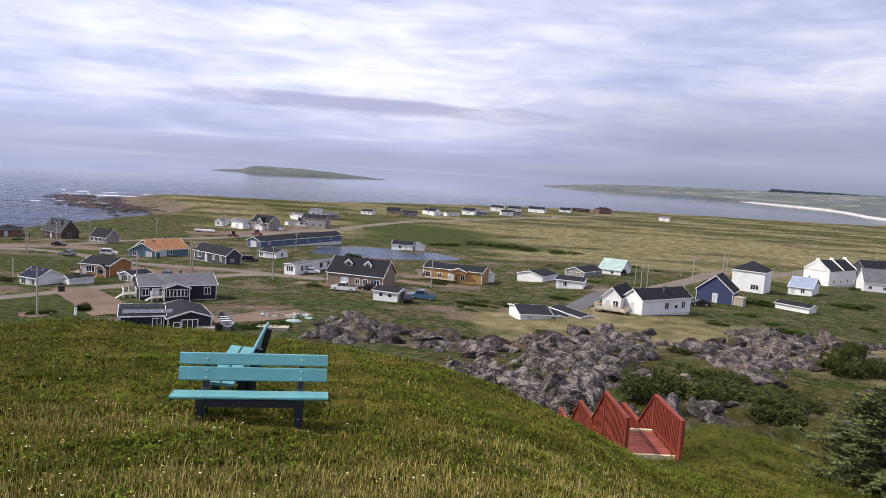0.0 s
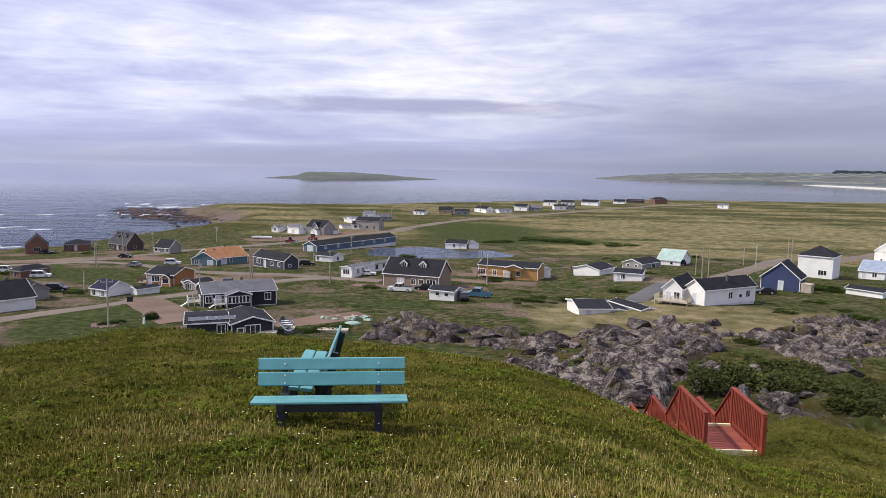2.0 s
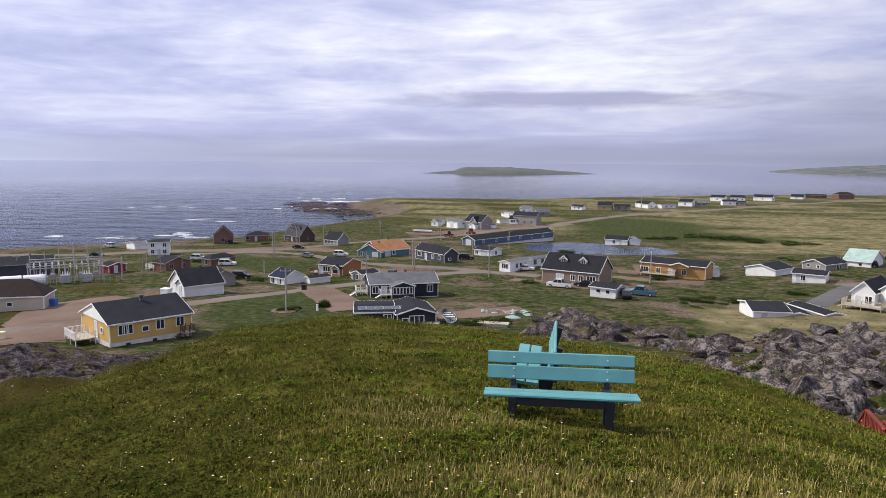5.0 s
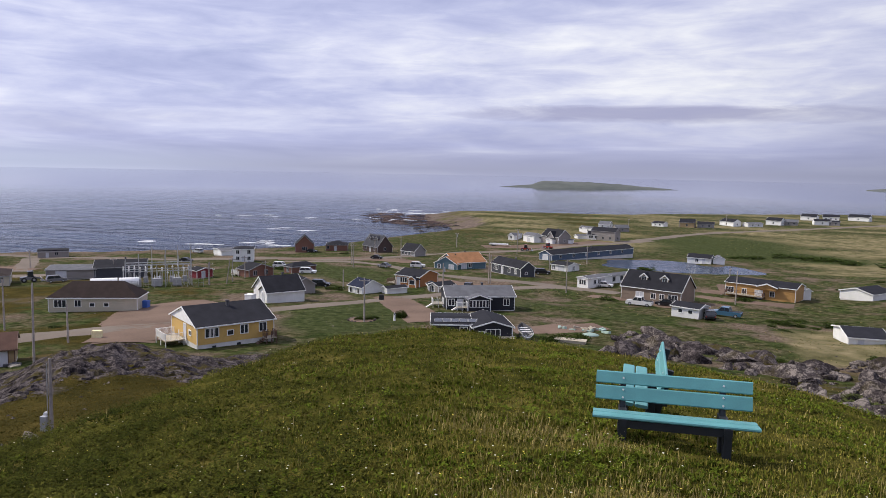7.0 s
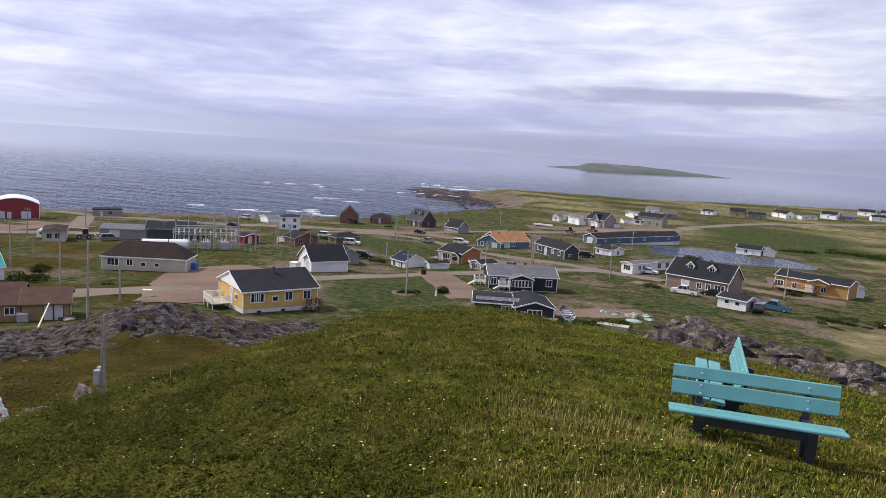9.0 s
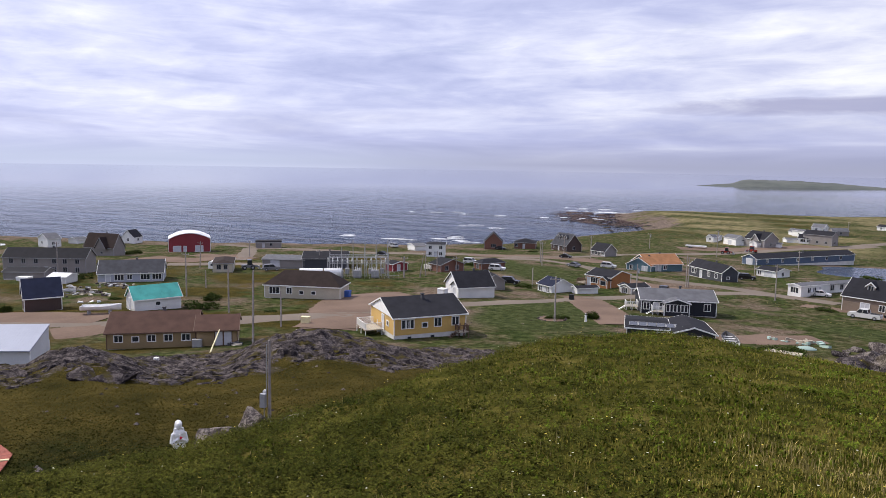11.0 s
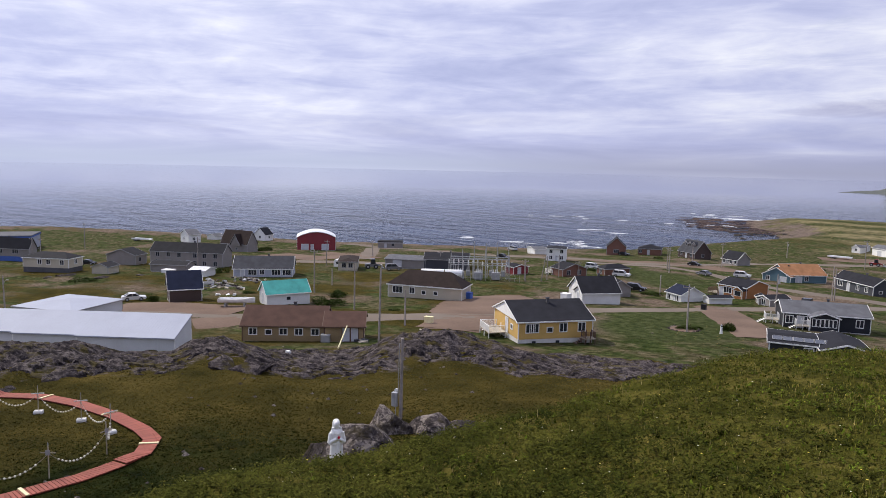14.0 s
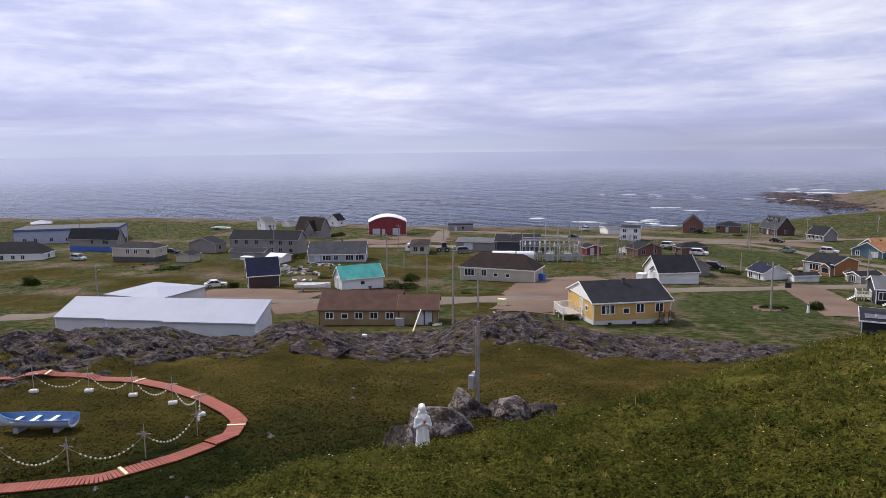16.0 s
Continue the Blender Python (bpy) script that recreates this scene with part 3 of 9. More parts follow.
class Shape:
    """Gathers boxes, prisms and tubes into one mesh."""

    def __init__(self):
        self.v, self.f = [], []

    def add(self, verts, faces):
        n = len(self.v)
        self.v += [Vector(p) for p in verts]
        self.f += [tuple(i + n for i in f) for f in faces]
        return self

    def box(self, x0, x1, y0, y1, z0, z1, m=None):
        p = [Vector(c) for c in ((x0, y0, z0), (x1, y0, z0), (x1, y1, z0), (x0, y1, z0), (x0, y0, z1), (x1, y0, z1), (x1, y1, z1), (x0, y1, z1))]
        if m is not None:
            p = [m @ c for c in p]
        return self.add(p, ((3, 2, 1, 0), (4, 5, 6, 7), (0, 1, 5, 4), (1, 2, 6, 5), (2, 3, 7, 6), (3, 0, 4, 7)))

    def chamfer(self, sx, sy, sz, m=None, c=0.012):
        """A box round its own centre with its four long edges (along x) taken off."""
        hy, hz, hx = sy / 2, sz / 2, sx / 2
        ring = ((-hy + c, -hz), (hy - c, -hz), (hy, -hz + c), (hy, hz - c), (hy - c, hz), (-hy + c, hz), (-hy, hz - c), (-hy, -hz + c))
        p = [Vector((x, a, b)) for x in (-hx, hx) for a, b in ring]
        if m is not None:
            p = [m @ q for q in p]
        faces = [tuple(range(7, -1, -1)), tuple(range(8, 16))] + [(i, (i + 1) % 8, 8 + (i + 1) % 8, 8 + i) for i in range(8)]
        return self.add(p, faces)

    def prism(self, outline, y0, y1, m=None):
        """Outline in x, z, drawn along y."""
        n = len(outline)
        p = [Vector((x, y, z)) for y in (y0, y1) for x, z in outline]
        if m is not None:
            p = [m @ q for q in p]
        return self.add(p, [tuple(range(n)), tuple(range(2 * n - 1, n - 1, -1))] + [(i, n + i, n + (i + 1) % n, (i + 1) % n) for i in range(n)])

    def tube(self, a, b, r0, r1=None, sides=8):
        a, b = Vector(a), Vector(b)
        r1 = r0 if r1 is None else r1
        q = (b - a).to_track_quat("Z", "Y").to_matrix()
        p = [c + q @ Vector((math.cos(t) * r, math.sin(t) * r, 0)) for c, r in ((a, r0), (b, r1)) for t in (6.2832 * i / sides for i in range(sides))]
        return self.add(p, [tuple(range(sides - 1, -1, -1)), tuple(range(sides, 2 * sides))] + [(i, (i + 1) % sides, sides + (i + 1) % sides, sides + i) for i in range(sides)])

    def mesh(self, name, mat, smooth_shade=False):
        return mesh_from(name, self.v, self.f, mat, smooth_shade)


def part(name, shape, mat, parent=None, label="", m=None, smooth_shade=False):
    """One mesh object from a Shape or a mesh, under its thing."""
    ob = new(name, shape if isinstance(shape, bpy.types.Mesh) else shape.mesh(name, mat, smooth_shade))
    if parent is not None:
        ob.parent = parent
    if m is not None:
        ob.matrix_basis = m
    if label:
        tagged(ob, label)
    return ob


def thing(name, m, label, category, group=""):
    ob = new(name)
    ob.matrix_basis = m
    return tagged(ob, label, category, group)


def ground_z(x, y):
    return float(height(x, y))


# ---- land, sea ----
def build_land():
    radii = np.concatenate([np.arange(0.5, 30, 0.33), 30 * 1.014 ** np.arange(0, 370)])
    radii = radii[radii < 4900]
    radii = np.append(radii, 4950)
    front = np.radians(np.arange(-52, 98, 0.4))
    back = np.radians(np.arange(98, 308, 3.0))
    ang = np.concatenate([front, back])
    A, R = np.meshgrid(ang, radii)
    X, Y = -np.sin(A) * R - 2.0, np.cos(A) * R + 2.0
    Z = height(X, Y)
    nr, na = X.shape
    verts = np.stack([X, Y, Z], -1).reshape(-1, 3)
    i = np.arange(nr - 1)[:, None] * na
    j = np.arange(na)[None, :]
    k = (j + 1) % na
    faces = np.stack([i + j, i + k, i + na + k, i + na + j], -1).reshape(-1, 4)[:, ::-1]
    centre = len(verts)
    verts = np.vstack([verts, [[-2.0, 2.0, ground_z(-2, 2)]]])
    me = bpy.data.meshes.new("ground")
    me.from_pydata(verts.tolist(), [], faces.tolist() + [(centre, int(a), int(a + 1) % na) for a in range(na)])
    x, y, z = verts.T
    r, a = np.hypot(x, y), np.degrees(np.arctan2(-x, y))
    shore = shore_distance(x, y)
    d = np.hypot(x - KNOLL[0], y - KNOLL[1])
    masks = {
        "knoll": 1 - smooth(22, 30, d - 4.5 * smooth(15, 20, -a) + 1.5 * ripple(x, y, 5)),
        "heath": np.maximum(smooth(330, 420, r) * smooth(0, 8, a) * (0.30 + 0.3 * ripple(x * 0.6, y, 60, 4)), np.maximum(smooth(24, 34, r) * (1 - smooth(86, 98, r)) * (0.95 + 0.15 * ripple(x, y, 31)) * smooth(10, 26, a), np.maximum(smooth(28, 40, r) * (1 - smooth(92, 125, r)) * smooth(-6, 2, -a) * 0.5, smooth(34, 46, a) * smooth(92, 104, r) * (1 - smooth(230, 280, r)) * (0.5 + 0.35 * ripple(x, y, 43, 5))))),
        "straw": np.maximum(smooth(300, 380, r) * smooth(-24, -6, -a + 10) * (0.46 + 0.3 * ripple(x * 0.4, y, 70, 6)), np.maximum(smooth(225, 280, y) * smooth(-10, 40, x) * (1 - smooth(470, 560, y)) * (0.64 + 0.35 * ripple(x * 0.25, y, 60, 2)), smooth(100, 116, r) * (1 - smooth(132, 150, r)) * smooth(0, 6, -a) * (0.95 + 0.2 * ripple(x, y, 15, 2)))),
        "bare": np.maximum((1 - smooth(10, 32, np.abs(shore - 28))) * (0.62 + 0.2 * ripple(x, y, 25, 3)) * smooth(28, 40, a), smooth(84, 100, r) * (1 - smooth(300, 360, r)) * smooth(-30, -12, a) * (0.22 + 0.09 * smooth(0, 14, a) + 0.42 * ripple(x, y, 51, 2) + 0.22 * ripple(x, y, 17, 4))),
        "lawn": np.clip(sum(k * np.exp(-((x - cx) / sx) ** 2 - ((y - cy) / sy) ** 2) for cx, cy, sx, sy, k in LAWNS), 0, 0.75),
        "damp": smooth(40, 62, a) * smooth(14, 20, r) * (1 - smooth(36, 66, r + 2 * ripple(x, y, 11, 2))) * 0.78,
        "sand": (1 - smooth(4 + 8 * smooth(16, 20, a) * (1 - smooth(30, 36, a)), 16 + 26 * smooth(16, 20, a) * (1 - smooth(30, 36, a)), shore)) * (0.6 + 0.25 * ripple(x, y, 40)),
        "rock": np.maximum(rock_amount(x, y) * (0.42 + 0.3 * ripple(x, y, 8, 3)), (1 - smooth(6, 26, np.abs(shore - 12))) * 0.72 * smooth(28, 40, a)),
    }
    for name, v in masks.items():
        me.attributes.new(name, "FLOAT", "POINT").data.foreach_set("value", np.clip(v, 0, 1).astype(np.float32))
    me.materials.append(M("land"))
    me.shade_smooth()
    me.update()
    tagged(new("ground", me), "grassy knoll, heath and village plain down to the shore", "ground", kind="structure")


def build_sea():
    ang = np.radians(np.arange(0, 360, 2.0))
    radii = (60, 200, 300, 400, 550, 800, 1200, 2000, 3200, 4900)
    verts = [(-math.sin(t) * r, math.cos(t) * r, 0.0) for r in radii for t in ang]
    n = len(ang)
    faces = [(i * n + j, (i + 1) * n + j, (i + 1) * n + (j + 1) % n, i * n + (j + 1) % n) for i in range(len(radii) - 1) for j in range(n)]
    tagged(new("sea", mesh_from("sea", verts, faces, "sea_water", True)), "calm grey-blue sea with small ripples", "sea", kind="structure")


build_land()
build_sea()


def drape(name, outline_left, outline_right, mat, label, category, lift=0.10, across=4):
    """A strip of road or yard between two edges, laid on the land."""
    lt, rt = np.array(outline_left, float), np.array(outline_right, float)

    def refine(p):
        s = np.linspace(0, len(p) - 1, max(2, int(np.hypot(*np.diff(lt, axis=0).T).sum() / 2.5)))
        return np.stack([np.interp(s, np.arange(len(p)), p[:, k]) for k in (0, 1)], -1)
    lt, rt = refine(lt), refine(rt)
    verts = []
    for a1, b1 in zip(lt, rt):
        for k in range(across + 1):
            p = a1 + (b1 - a1) * k / across
            edge = 0.35 * ripple(p[0], p[1], 2.3) if k in (0, across) else 0
            p = p + edge * 0.6
            verts.append((p[0], p[1], ground_z(*p) + (lift if 0 < k < across else -0.05)))
    w = across + 1
    faces = [(i * w + k, i * w + k + 1, (i + 1) * w + k + 1, (i + 1) * w + k) for i in range(len(lt) - 1) for k in range(across)]
    return tagged(new(name, mesh_from(name, verts, faces, mat, True)), label, category, kind="structure")


ROAD_SPOTS, HOUSE_SPOTS = [], []


def road(points, width, mat="gravel_road", label="pale gravel village road", name="road"):
    p = np.array(points, float)
    s = np.linspace(0, len(p) - 1, (len(p) - 1) * 5 + 1)
    p = np.stack([np.interp(s, np.arange(len(p)), p[:, k]) for k in (0, 1)], -1)
    ker = np.ones(5) / 5
    if len(p) > 12:
        q = np.stack([np.convolve(np.pad(p[:, k], 2, "edge"), ker, "valid") for k in (0, 1)], -1)
        q[0], q[-1] = p[0], p[-1]
        p = q
    ROAD_SPOTS.extend((q[0], q[1], width) for q in p)
    t = np.gradient(p, axis=0)
    t /= np.hypot(t[:, 0], t[:, 1])[:, None] + 1e-9
    nrm = np.stack([-t[:, 1], t[:, 0]], -1) * width / 2
    return drape(name, p + nrm, p - nrm, mat, label, "road")


# roads and yards
road(((-98.4, 72.2), (-91.0, 78.6), (-86.4, 85.2), (-88.2, 93.3), (-81.3, 108.9), (-76.4, 118.4), (-72.0, 133.6), (-67.5, 140.7), (-62.3, 154.4), (-56.1, 169.5), (-42.4, 184.6), (-26.8, 177.3)), 6.5, "gravel_road", "pale gravel village road")
road(((-144.6, 205.1), (-124.7, 216.5), (-105.1, 207.9), (-81.6, 189.9), (-67.6, 184.7), (-48.7, 185.7), (-35.6, 180.3)), 6.5, "gravel_road", "pale gravel village road")
road(((-258.0, 186.0), (-175.2, 192.9), (-153.2, 217.4), (-121.6, 219.0), (-117.9, 282.0), (-93.8, 301.6), (-85.7, 329.1), (-65.9, 365.4), (-44.6, 397.8)), 8, "gravel_road", "pale gravel village road")
road(((-58.6, 376.2), (-44.3, 409.6), (-27.8, 455.6), (0.8, 496.2), (29.7, 530.6), (74.0, 591.5), (122.6, 659.7), (163.7, 708.7), (247.8, 791.3)), 9, "gravel_road", "pale gravel village road")
road(((-71.7, 140.9), (-59.2, 123.2), (-48.8, 109.9)), 9, "gravel", "brown gravel yard", "yard")
road(((-78.8, 76.4), (-95.6, 94.7), (-102.9, 107.6), (-98.3, 115.2)), 17, "gravel", "brown gravel yard", "yard")
road(((-136.4, 45.7), (-133.0, 49.6), (-124.9, 52.9), (-115.2, 58.9)), 17, "gravel", "brown gravel yard", "yard")
road(((-81.3, 74.3), (-86.2, 84.2), (-88.1, 92.3)), 12, "gravel", "brown gravel yard", "yard")
road(((-198.0, 121.3), (-187.6, 128.5), (-177.2, 140.9)), 9, "gravel_road", "pale gravel village road")
road(((-191.3, 143.0), (-209.7, 159.6), (-237.8, 183.3)), 7, "gravel_road", "pale gravel village road")
road(((-110.4, 48.2), (-108.8, 52.7), (-108.4, 55.3)), 9, "gravel", "brown gravel yard", "yard")
road(((-130.1, 43.4), (-116.4, 52.6), (-109.1, 57.0), (-100.0, 66.3), (-94.7, 73.8), (-91.4, 82.1), (-84.1, 92.4)), 6.5, "gravel_road", "pale gravel village road")
road(((41.0, 177.7), (45.2, 168.2), (56.8, 185.6), (73.7, 210.5), (116.6, 290.9)), 7, "gravel_road", "pale gravel village road")
road(((26.5, 136.7), (32.8, 152.0), (40.8, 171.1)), 6, "asphalt", "dark asphalt drive")
road(((95.2, 227.2), (135.0, 290.0), (165.6, 323.2), (201.5, 350.5)), 7, "gravel_road", "pale gravel village road")
road(((-112.9, 321.6), (-94.7, 332.2), (-77.8, 353.3), (-65.2, 379.3)), 16, "gravel", "brown gravel yard", "yard")
road(((-9.4, 196.5), (-1.3, 197.3), (-2.8, 215.5)), 8, "gravel", "brown gravel yard", "yard")
road(((-34.5, 109.0), (-29.9, 112.6), (-26.5, 118.2)), 8, "gravel", "brown gravel yard", "yard")
road(((-224.8, 128.9), (-203.6, 133.6), (-203.4, 152.2)), 20, "gravel", "brown gravel yard", "yard")
road(((-137.7, 14.3), (-131.5, 19.7), (-133.8, 25.9)), 6, "gravel_road", "pale gravel village road")
road(((-135.3, 222.3), (-127.8, 226.9), (-117.6, 228.1), (-104.7, 227.4)), 11, "gravel", "brown gravel yard", "yard")
road(((-81.4, 181.6), (-70.4, 173.9), (-59.4, 172.1)), 8, "gravel", "brown gravel yard", "yard")
road(((-30.6, 111.0), (-27.5, 116.2), (-22.0, 121.5)), 7, "gravel", "brown gravel yard", "yard")
road(((-32.7, 168.1), (-22.5, 167.0), (-12.5, 158.7)), 6, "gravel", "brown gravel yard", "yard")
road(((-9.6, 183.9), (-2.9, 181.1), (11.4, 179.5)), 7, "gravel", "brown gravel yard", "yard")
road(((-222.3, 148.6), (-205.4, 147.8), (-193.4, 149.5)), 9, "gravel", "brown gravel yard", "yard")
road(((-152.0, 213.9), (-138.8, 220.4), (-130.0, 229.8)), 12, "gravel", "brown gravel yard", "yard")


# ---- houses ----
WINDOWS = {"w": (1.0, 1.15), "W": (2.0, 1.25), "s": (0.75, 0.6), "q": (0.95, 0.8), "d": (0.95, 2.05), "D": (1.7, 2.05), "g": (2.6, 2.2)}
WINDOW_MESHES = {}


def lattice(xs, zs, holes, y0, y1):
    """A plate of cells between the lines xs and zs with some cells left open, in one piece."""
    nx, nz = len(xs), len(zs)
    s = Shape()
    v = [(x, y, z) for y in (y0, y1) for z in zs for x in xs]
    idx = lambda i, k, back: back * nx * nz + k * nx + i
    solid = {(i, k) for i in range(nx - 1) for k in range(nz - 1) if (i, k) not in holes}
    f = []
    for i, k in solid:
        f.append((idx(i, k, 0), idx(i + 1, k, 0), idx(i + 1, k + 1, 0), idx(i, k + 1, 0)))
        f.append((idx(i, k, 1), idx(i, k + 1, 1), idx(i + 1, k + 1, 1), idx(i + 1, k, 1)))
        for (di, dk), (a, b) in (((-1, 0), ((i, k + 1), (i, k))), ((1, 0), ((i + 1, k), (i + 1, k + 1))), ((0, -1), ((i, k), (i + 1, k))), ((0, 1), ((i + 1, k + 1), (i, k + 1)))):
            if (i + di, k + dk) not in solid:
                f.append((idx(*a, 0), idx(*a, 1), idx(*b, 1), idx(*b, 0)))
    return s.add(v, f)


def window_meshes(code, trim):
    key = code, trim
    if key not in WINDOW_MESHES:
        w, h = WINDOWS[code]
        b, c = 0.11, 0.04
        bars = {"w": (0.0,), "q": (0.0,), "D": (0.0,), "W": (-w / 6, w / 6)}.get(code, ())
        xs = [-w / 2 - b, -w / 2] + [e for k in bars for e in (k - c, k + c)] + [w / 2, w / 2 + b]
        holes = {(i, 1) for i in range(1, len(xs) - 2, 2)}
        fr = lattice(xs, (-b, 0, h, h + b), holes, -0.07, 0.02)
        pane = Shape().box(-w / 2, w / 2, -0.025, 0.02, 0, h)
        WINDOW_MESHES[key] = fr.mesh("window_frame", trim), pane.mesh("pane", "glass_dark" if code in "wWsq" else "door_paint")
    return WINDOW_MESHES[key]


def roof_shape(kind, w, d, eave, ridge, over=0.28, thick=0.15):
    s = Shape()
    rise = ridge - eave
    if kind in ("ab", "bc"):
        run = (d if kind == "ab" else w) / 2
        half = (w if kind == "ab" else d) / 2 + over
        k = rise / run
        o, zo = run + over, eave - k * over
        outline = [(-o, zo), (0, ridge), (o, zo), (o, zo + thick), (0, ridge + thick * 1.15), (-o, zo + thick)]
        m = Matrix.Rotation(radians(90), 4, "Z") if kind == "ab" else None
        s.prism(outline, -half, half, m)
    elif kind == "mono":
        k = rise / d
        o = d / 2
        outline = [(-o - over, eave - k * over), (o + 0.1, ridge), (o + 0.1, ridge + thick), (-o - over, eave - k * over + thick)]
        s.prism(outline, -w / 2 - 0.12, w / 2 + 0.12, Matrix.Rotation(radians(90), 4, "Z"))
    elif kind == "hip":
        a, b = w / 2 + over, d / 2 + over
        z0 = eave - 0.05
        rx, ry = max(a - b, 0.1), max(b - a, 0.1)
        p = [(-a, -b, z0), (a, -b, z0), (a, b, z0), (-a, b, z0), (-a, -b, z0 + thick), (a, -b, z0 + thick), (a, b, z0 + thick), (-a, b, z0 + thick)]
        top = [(-rx, -ry, ridge + thick), (rx, -ry, ridge + thick), (rx, ry, ridge + thick), (-rx, ry, ridge + thick)]
        s.add(p + top, ((3, 2, 1, 0), (0, 1, 5, 4), (1, 2, 6, 5), (2, 3, 7, 6), (3, 0, 4, 7), (4, 5, 9, 8), (5, 6, 10, 9), (6, 7, 11, 10), (7, 4, 8, 11), (8, 9, 10, 11)))
    elif kind == "arch":
        n = 14
        run = w / 2 + 0.2
        outer = [(run * (2 * i / n - 1), eave - 0.1 + (ridge - eave + 0.1) * (1 - (2 * i / n - 1) ** 2)) for i in range(n + 1)]
        s.prism(outer + [(x, z + 0.25) for x, z in reversed(outer)], -d / 2 - 0.3, d / 2 + 0.3)
    else:
        s.box(-w / 2 - 0.2, w / 2 + 0.2, -d / 2 - 0.2, d / 2 + 0.2, eave, eave + 0.35)
    return s


def house(x, y, z, yaw, w, d, eave, ridge, kind, wall, roof, front="", side="", label="", name="house", category="house", trim="trim_white", found=0.0, foundcol="concrete",
          storeys=1, dormers=0, cross=0, chimney=1, parapet=0, band="", pane_rows=0):
    """A building whose front (towards -y) is w wide and which is d deep. front, side: windows and doors as code and place along the wall."""
    HOUSE_SPOTS.append((x, y, max(w, d)))
    ob = thing(name, pose(x, y, z, 0, 0, yaw), label, category)
    f = found
    lo = -2.5
    body = Shape()
    top = eave
    if kind == "bc":
        body.prism([(-w / 2, f), (w / 2, f), (w / 2, top), (0, ridge), (-w / 2, top)], -d / 2, d / 2)
    elif kind == "ab":
        body.prism([(-d / 2, f), (d / 2, f), (d / 2, top), (0, ridge), (-d / 2, top)], -w / 2, w / 2, Matrix.Rotation(radians(90), 4, "Z"))
    elif kind == "mono":
        body.prism([(-d / 2, f), (d / 2, f), (d / 2, ridge), (-d / 2, top)], -w / 2, w / 2, Matrix.Rotation(radians(90), 4, "Z"))
    elif kind == "arch":
        n = 14
        arc = [(w / 2 * (1 - 2 * i / n), top + (ridge - top) * (1 - (1 - 2 * i / n) ** 2)) for i in range(n + 1)]
        body.prism([(-w / 2, f), (w / 2, f)] + arc, -d / 2, d / 2)
    else:
        body.box(-w / 2, w / 2, -d / 2, d / 2, f, top)
    part("wall", body, wall, ob)
    base = Shape().box(-w / 2 + 0.03, w / 2 - 0.03, -d / 2 + 0.03, d / 2 - 0.03, lo, f) if f else Shape().box(-w / 2 + 0.05, w / 2 - 0.05, -d / 2 + 0.05, d / 2 - 0.05, lo, f + 0.002)
    part("foundation", base, foundcol, ob)
    part("roof", roof_shape(kind, w, d, eave, ridge), roof, ob)
    tr = Shape()
    o = 0.30
    if kind in ("ab", "bc"):
        run, half = ((d if kind == "ab" else w) / 2, (w if kind == "ab" else d) / 2)
        k = (ridge - eave) / run
        m = Matrix.Rotation(radians(90), 4, "Z") if kind == "ab" else Matrix()
        zo = eave - k * o
        for s in (-1, 1):
            xe = s * (run + o)
            tr.box(min(xe, xe + s * 0.05), max(xe, xe + s * 0.05), -half - o, half + o, zo - 0.02, zo + 0.15, m)
            for e in (-1, 1):
                ye = e * (half + o - 0.02)
                tr.prism([(xe, zo - 0.04), (0, ridge - 0.03), (0, ridge + 0.17), (xe, zo + 0.15)], min(ye, ye + e * 0.06), max(ye, ye + e * 0.06), m)
    elif kind == "hip":
        a, b, z0 = w / 2 + 0.28, d / 2 + 0.28, eave - 0.1
        for x0, x1, y0, y1 in ((-a - 0.04, a + 0.04, -b - 0.04, -b), (-a - 0.04, a + 0.04, b, b + 0.04), (-a - 0.04, -a, -b, b), (a, a + 0.04, -b, b)):
            tr.box(x0, x1, y0, y1, z0, z0 + 0.2)
    elif kind == "flat":
        tr.box(-w / 2 - 0.25, w / 2 + 0.25, -d / 2 - 0.25, d / 2 + 0.25, eave - 0.5, eave - 0.02)
    for cx in (-w / 2, w / 2):
        tr.box(cx - 0.06, cx + 0.06, -d / 2 - 0.03, -d / 2 + 0.09, f, eave - 0.05)
    tr.box(w / 2 - 0.09, w / 2 + 0.03, d / 2 - 0.06, d / 2 + 0.06, f, eave - 0.05)
    part("trim", tr, band or trim, ob)

    def openings(spec, length, m):
        for item in spec.split():
            code, at = item[0], float(item[1:])
            fm, pm = window_meshes(code, trim)
            ww, hh = WINDOWS[code]
            for st in range(storeys):
                floor_z = f + (eave - f) / storeys * st
                room = (eave - f) / storeys
                k = min(1.0, (room - 0.25) / hh)
                zz = floor_z + (0.05 if code in "dDg" else max(0.1, min(0.95, room - 0.35 - hh)))
                if st and code in "dDg":
                    continue
                wm = m @ Matrix.Translation((-length / 2 + at * length, 0, zz)) @ Matrix.Diagonal((1, 1, k if k > 0.3 else 0.3, 1))
                fr = part("door" if code in "dDg" else "window", fm, trim, ob, m=wm)
                part("door_leaf" if code in "dDg" else "pane", pm, trim, fr)
    openings(front, w, Matrix.Translation((0, -d / 2, 0)))
    openings(side, d, Matrix.Translation((w / 2, 0, 0)) @ Matrix.Rotation(radians(90), 4, "Z"))
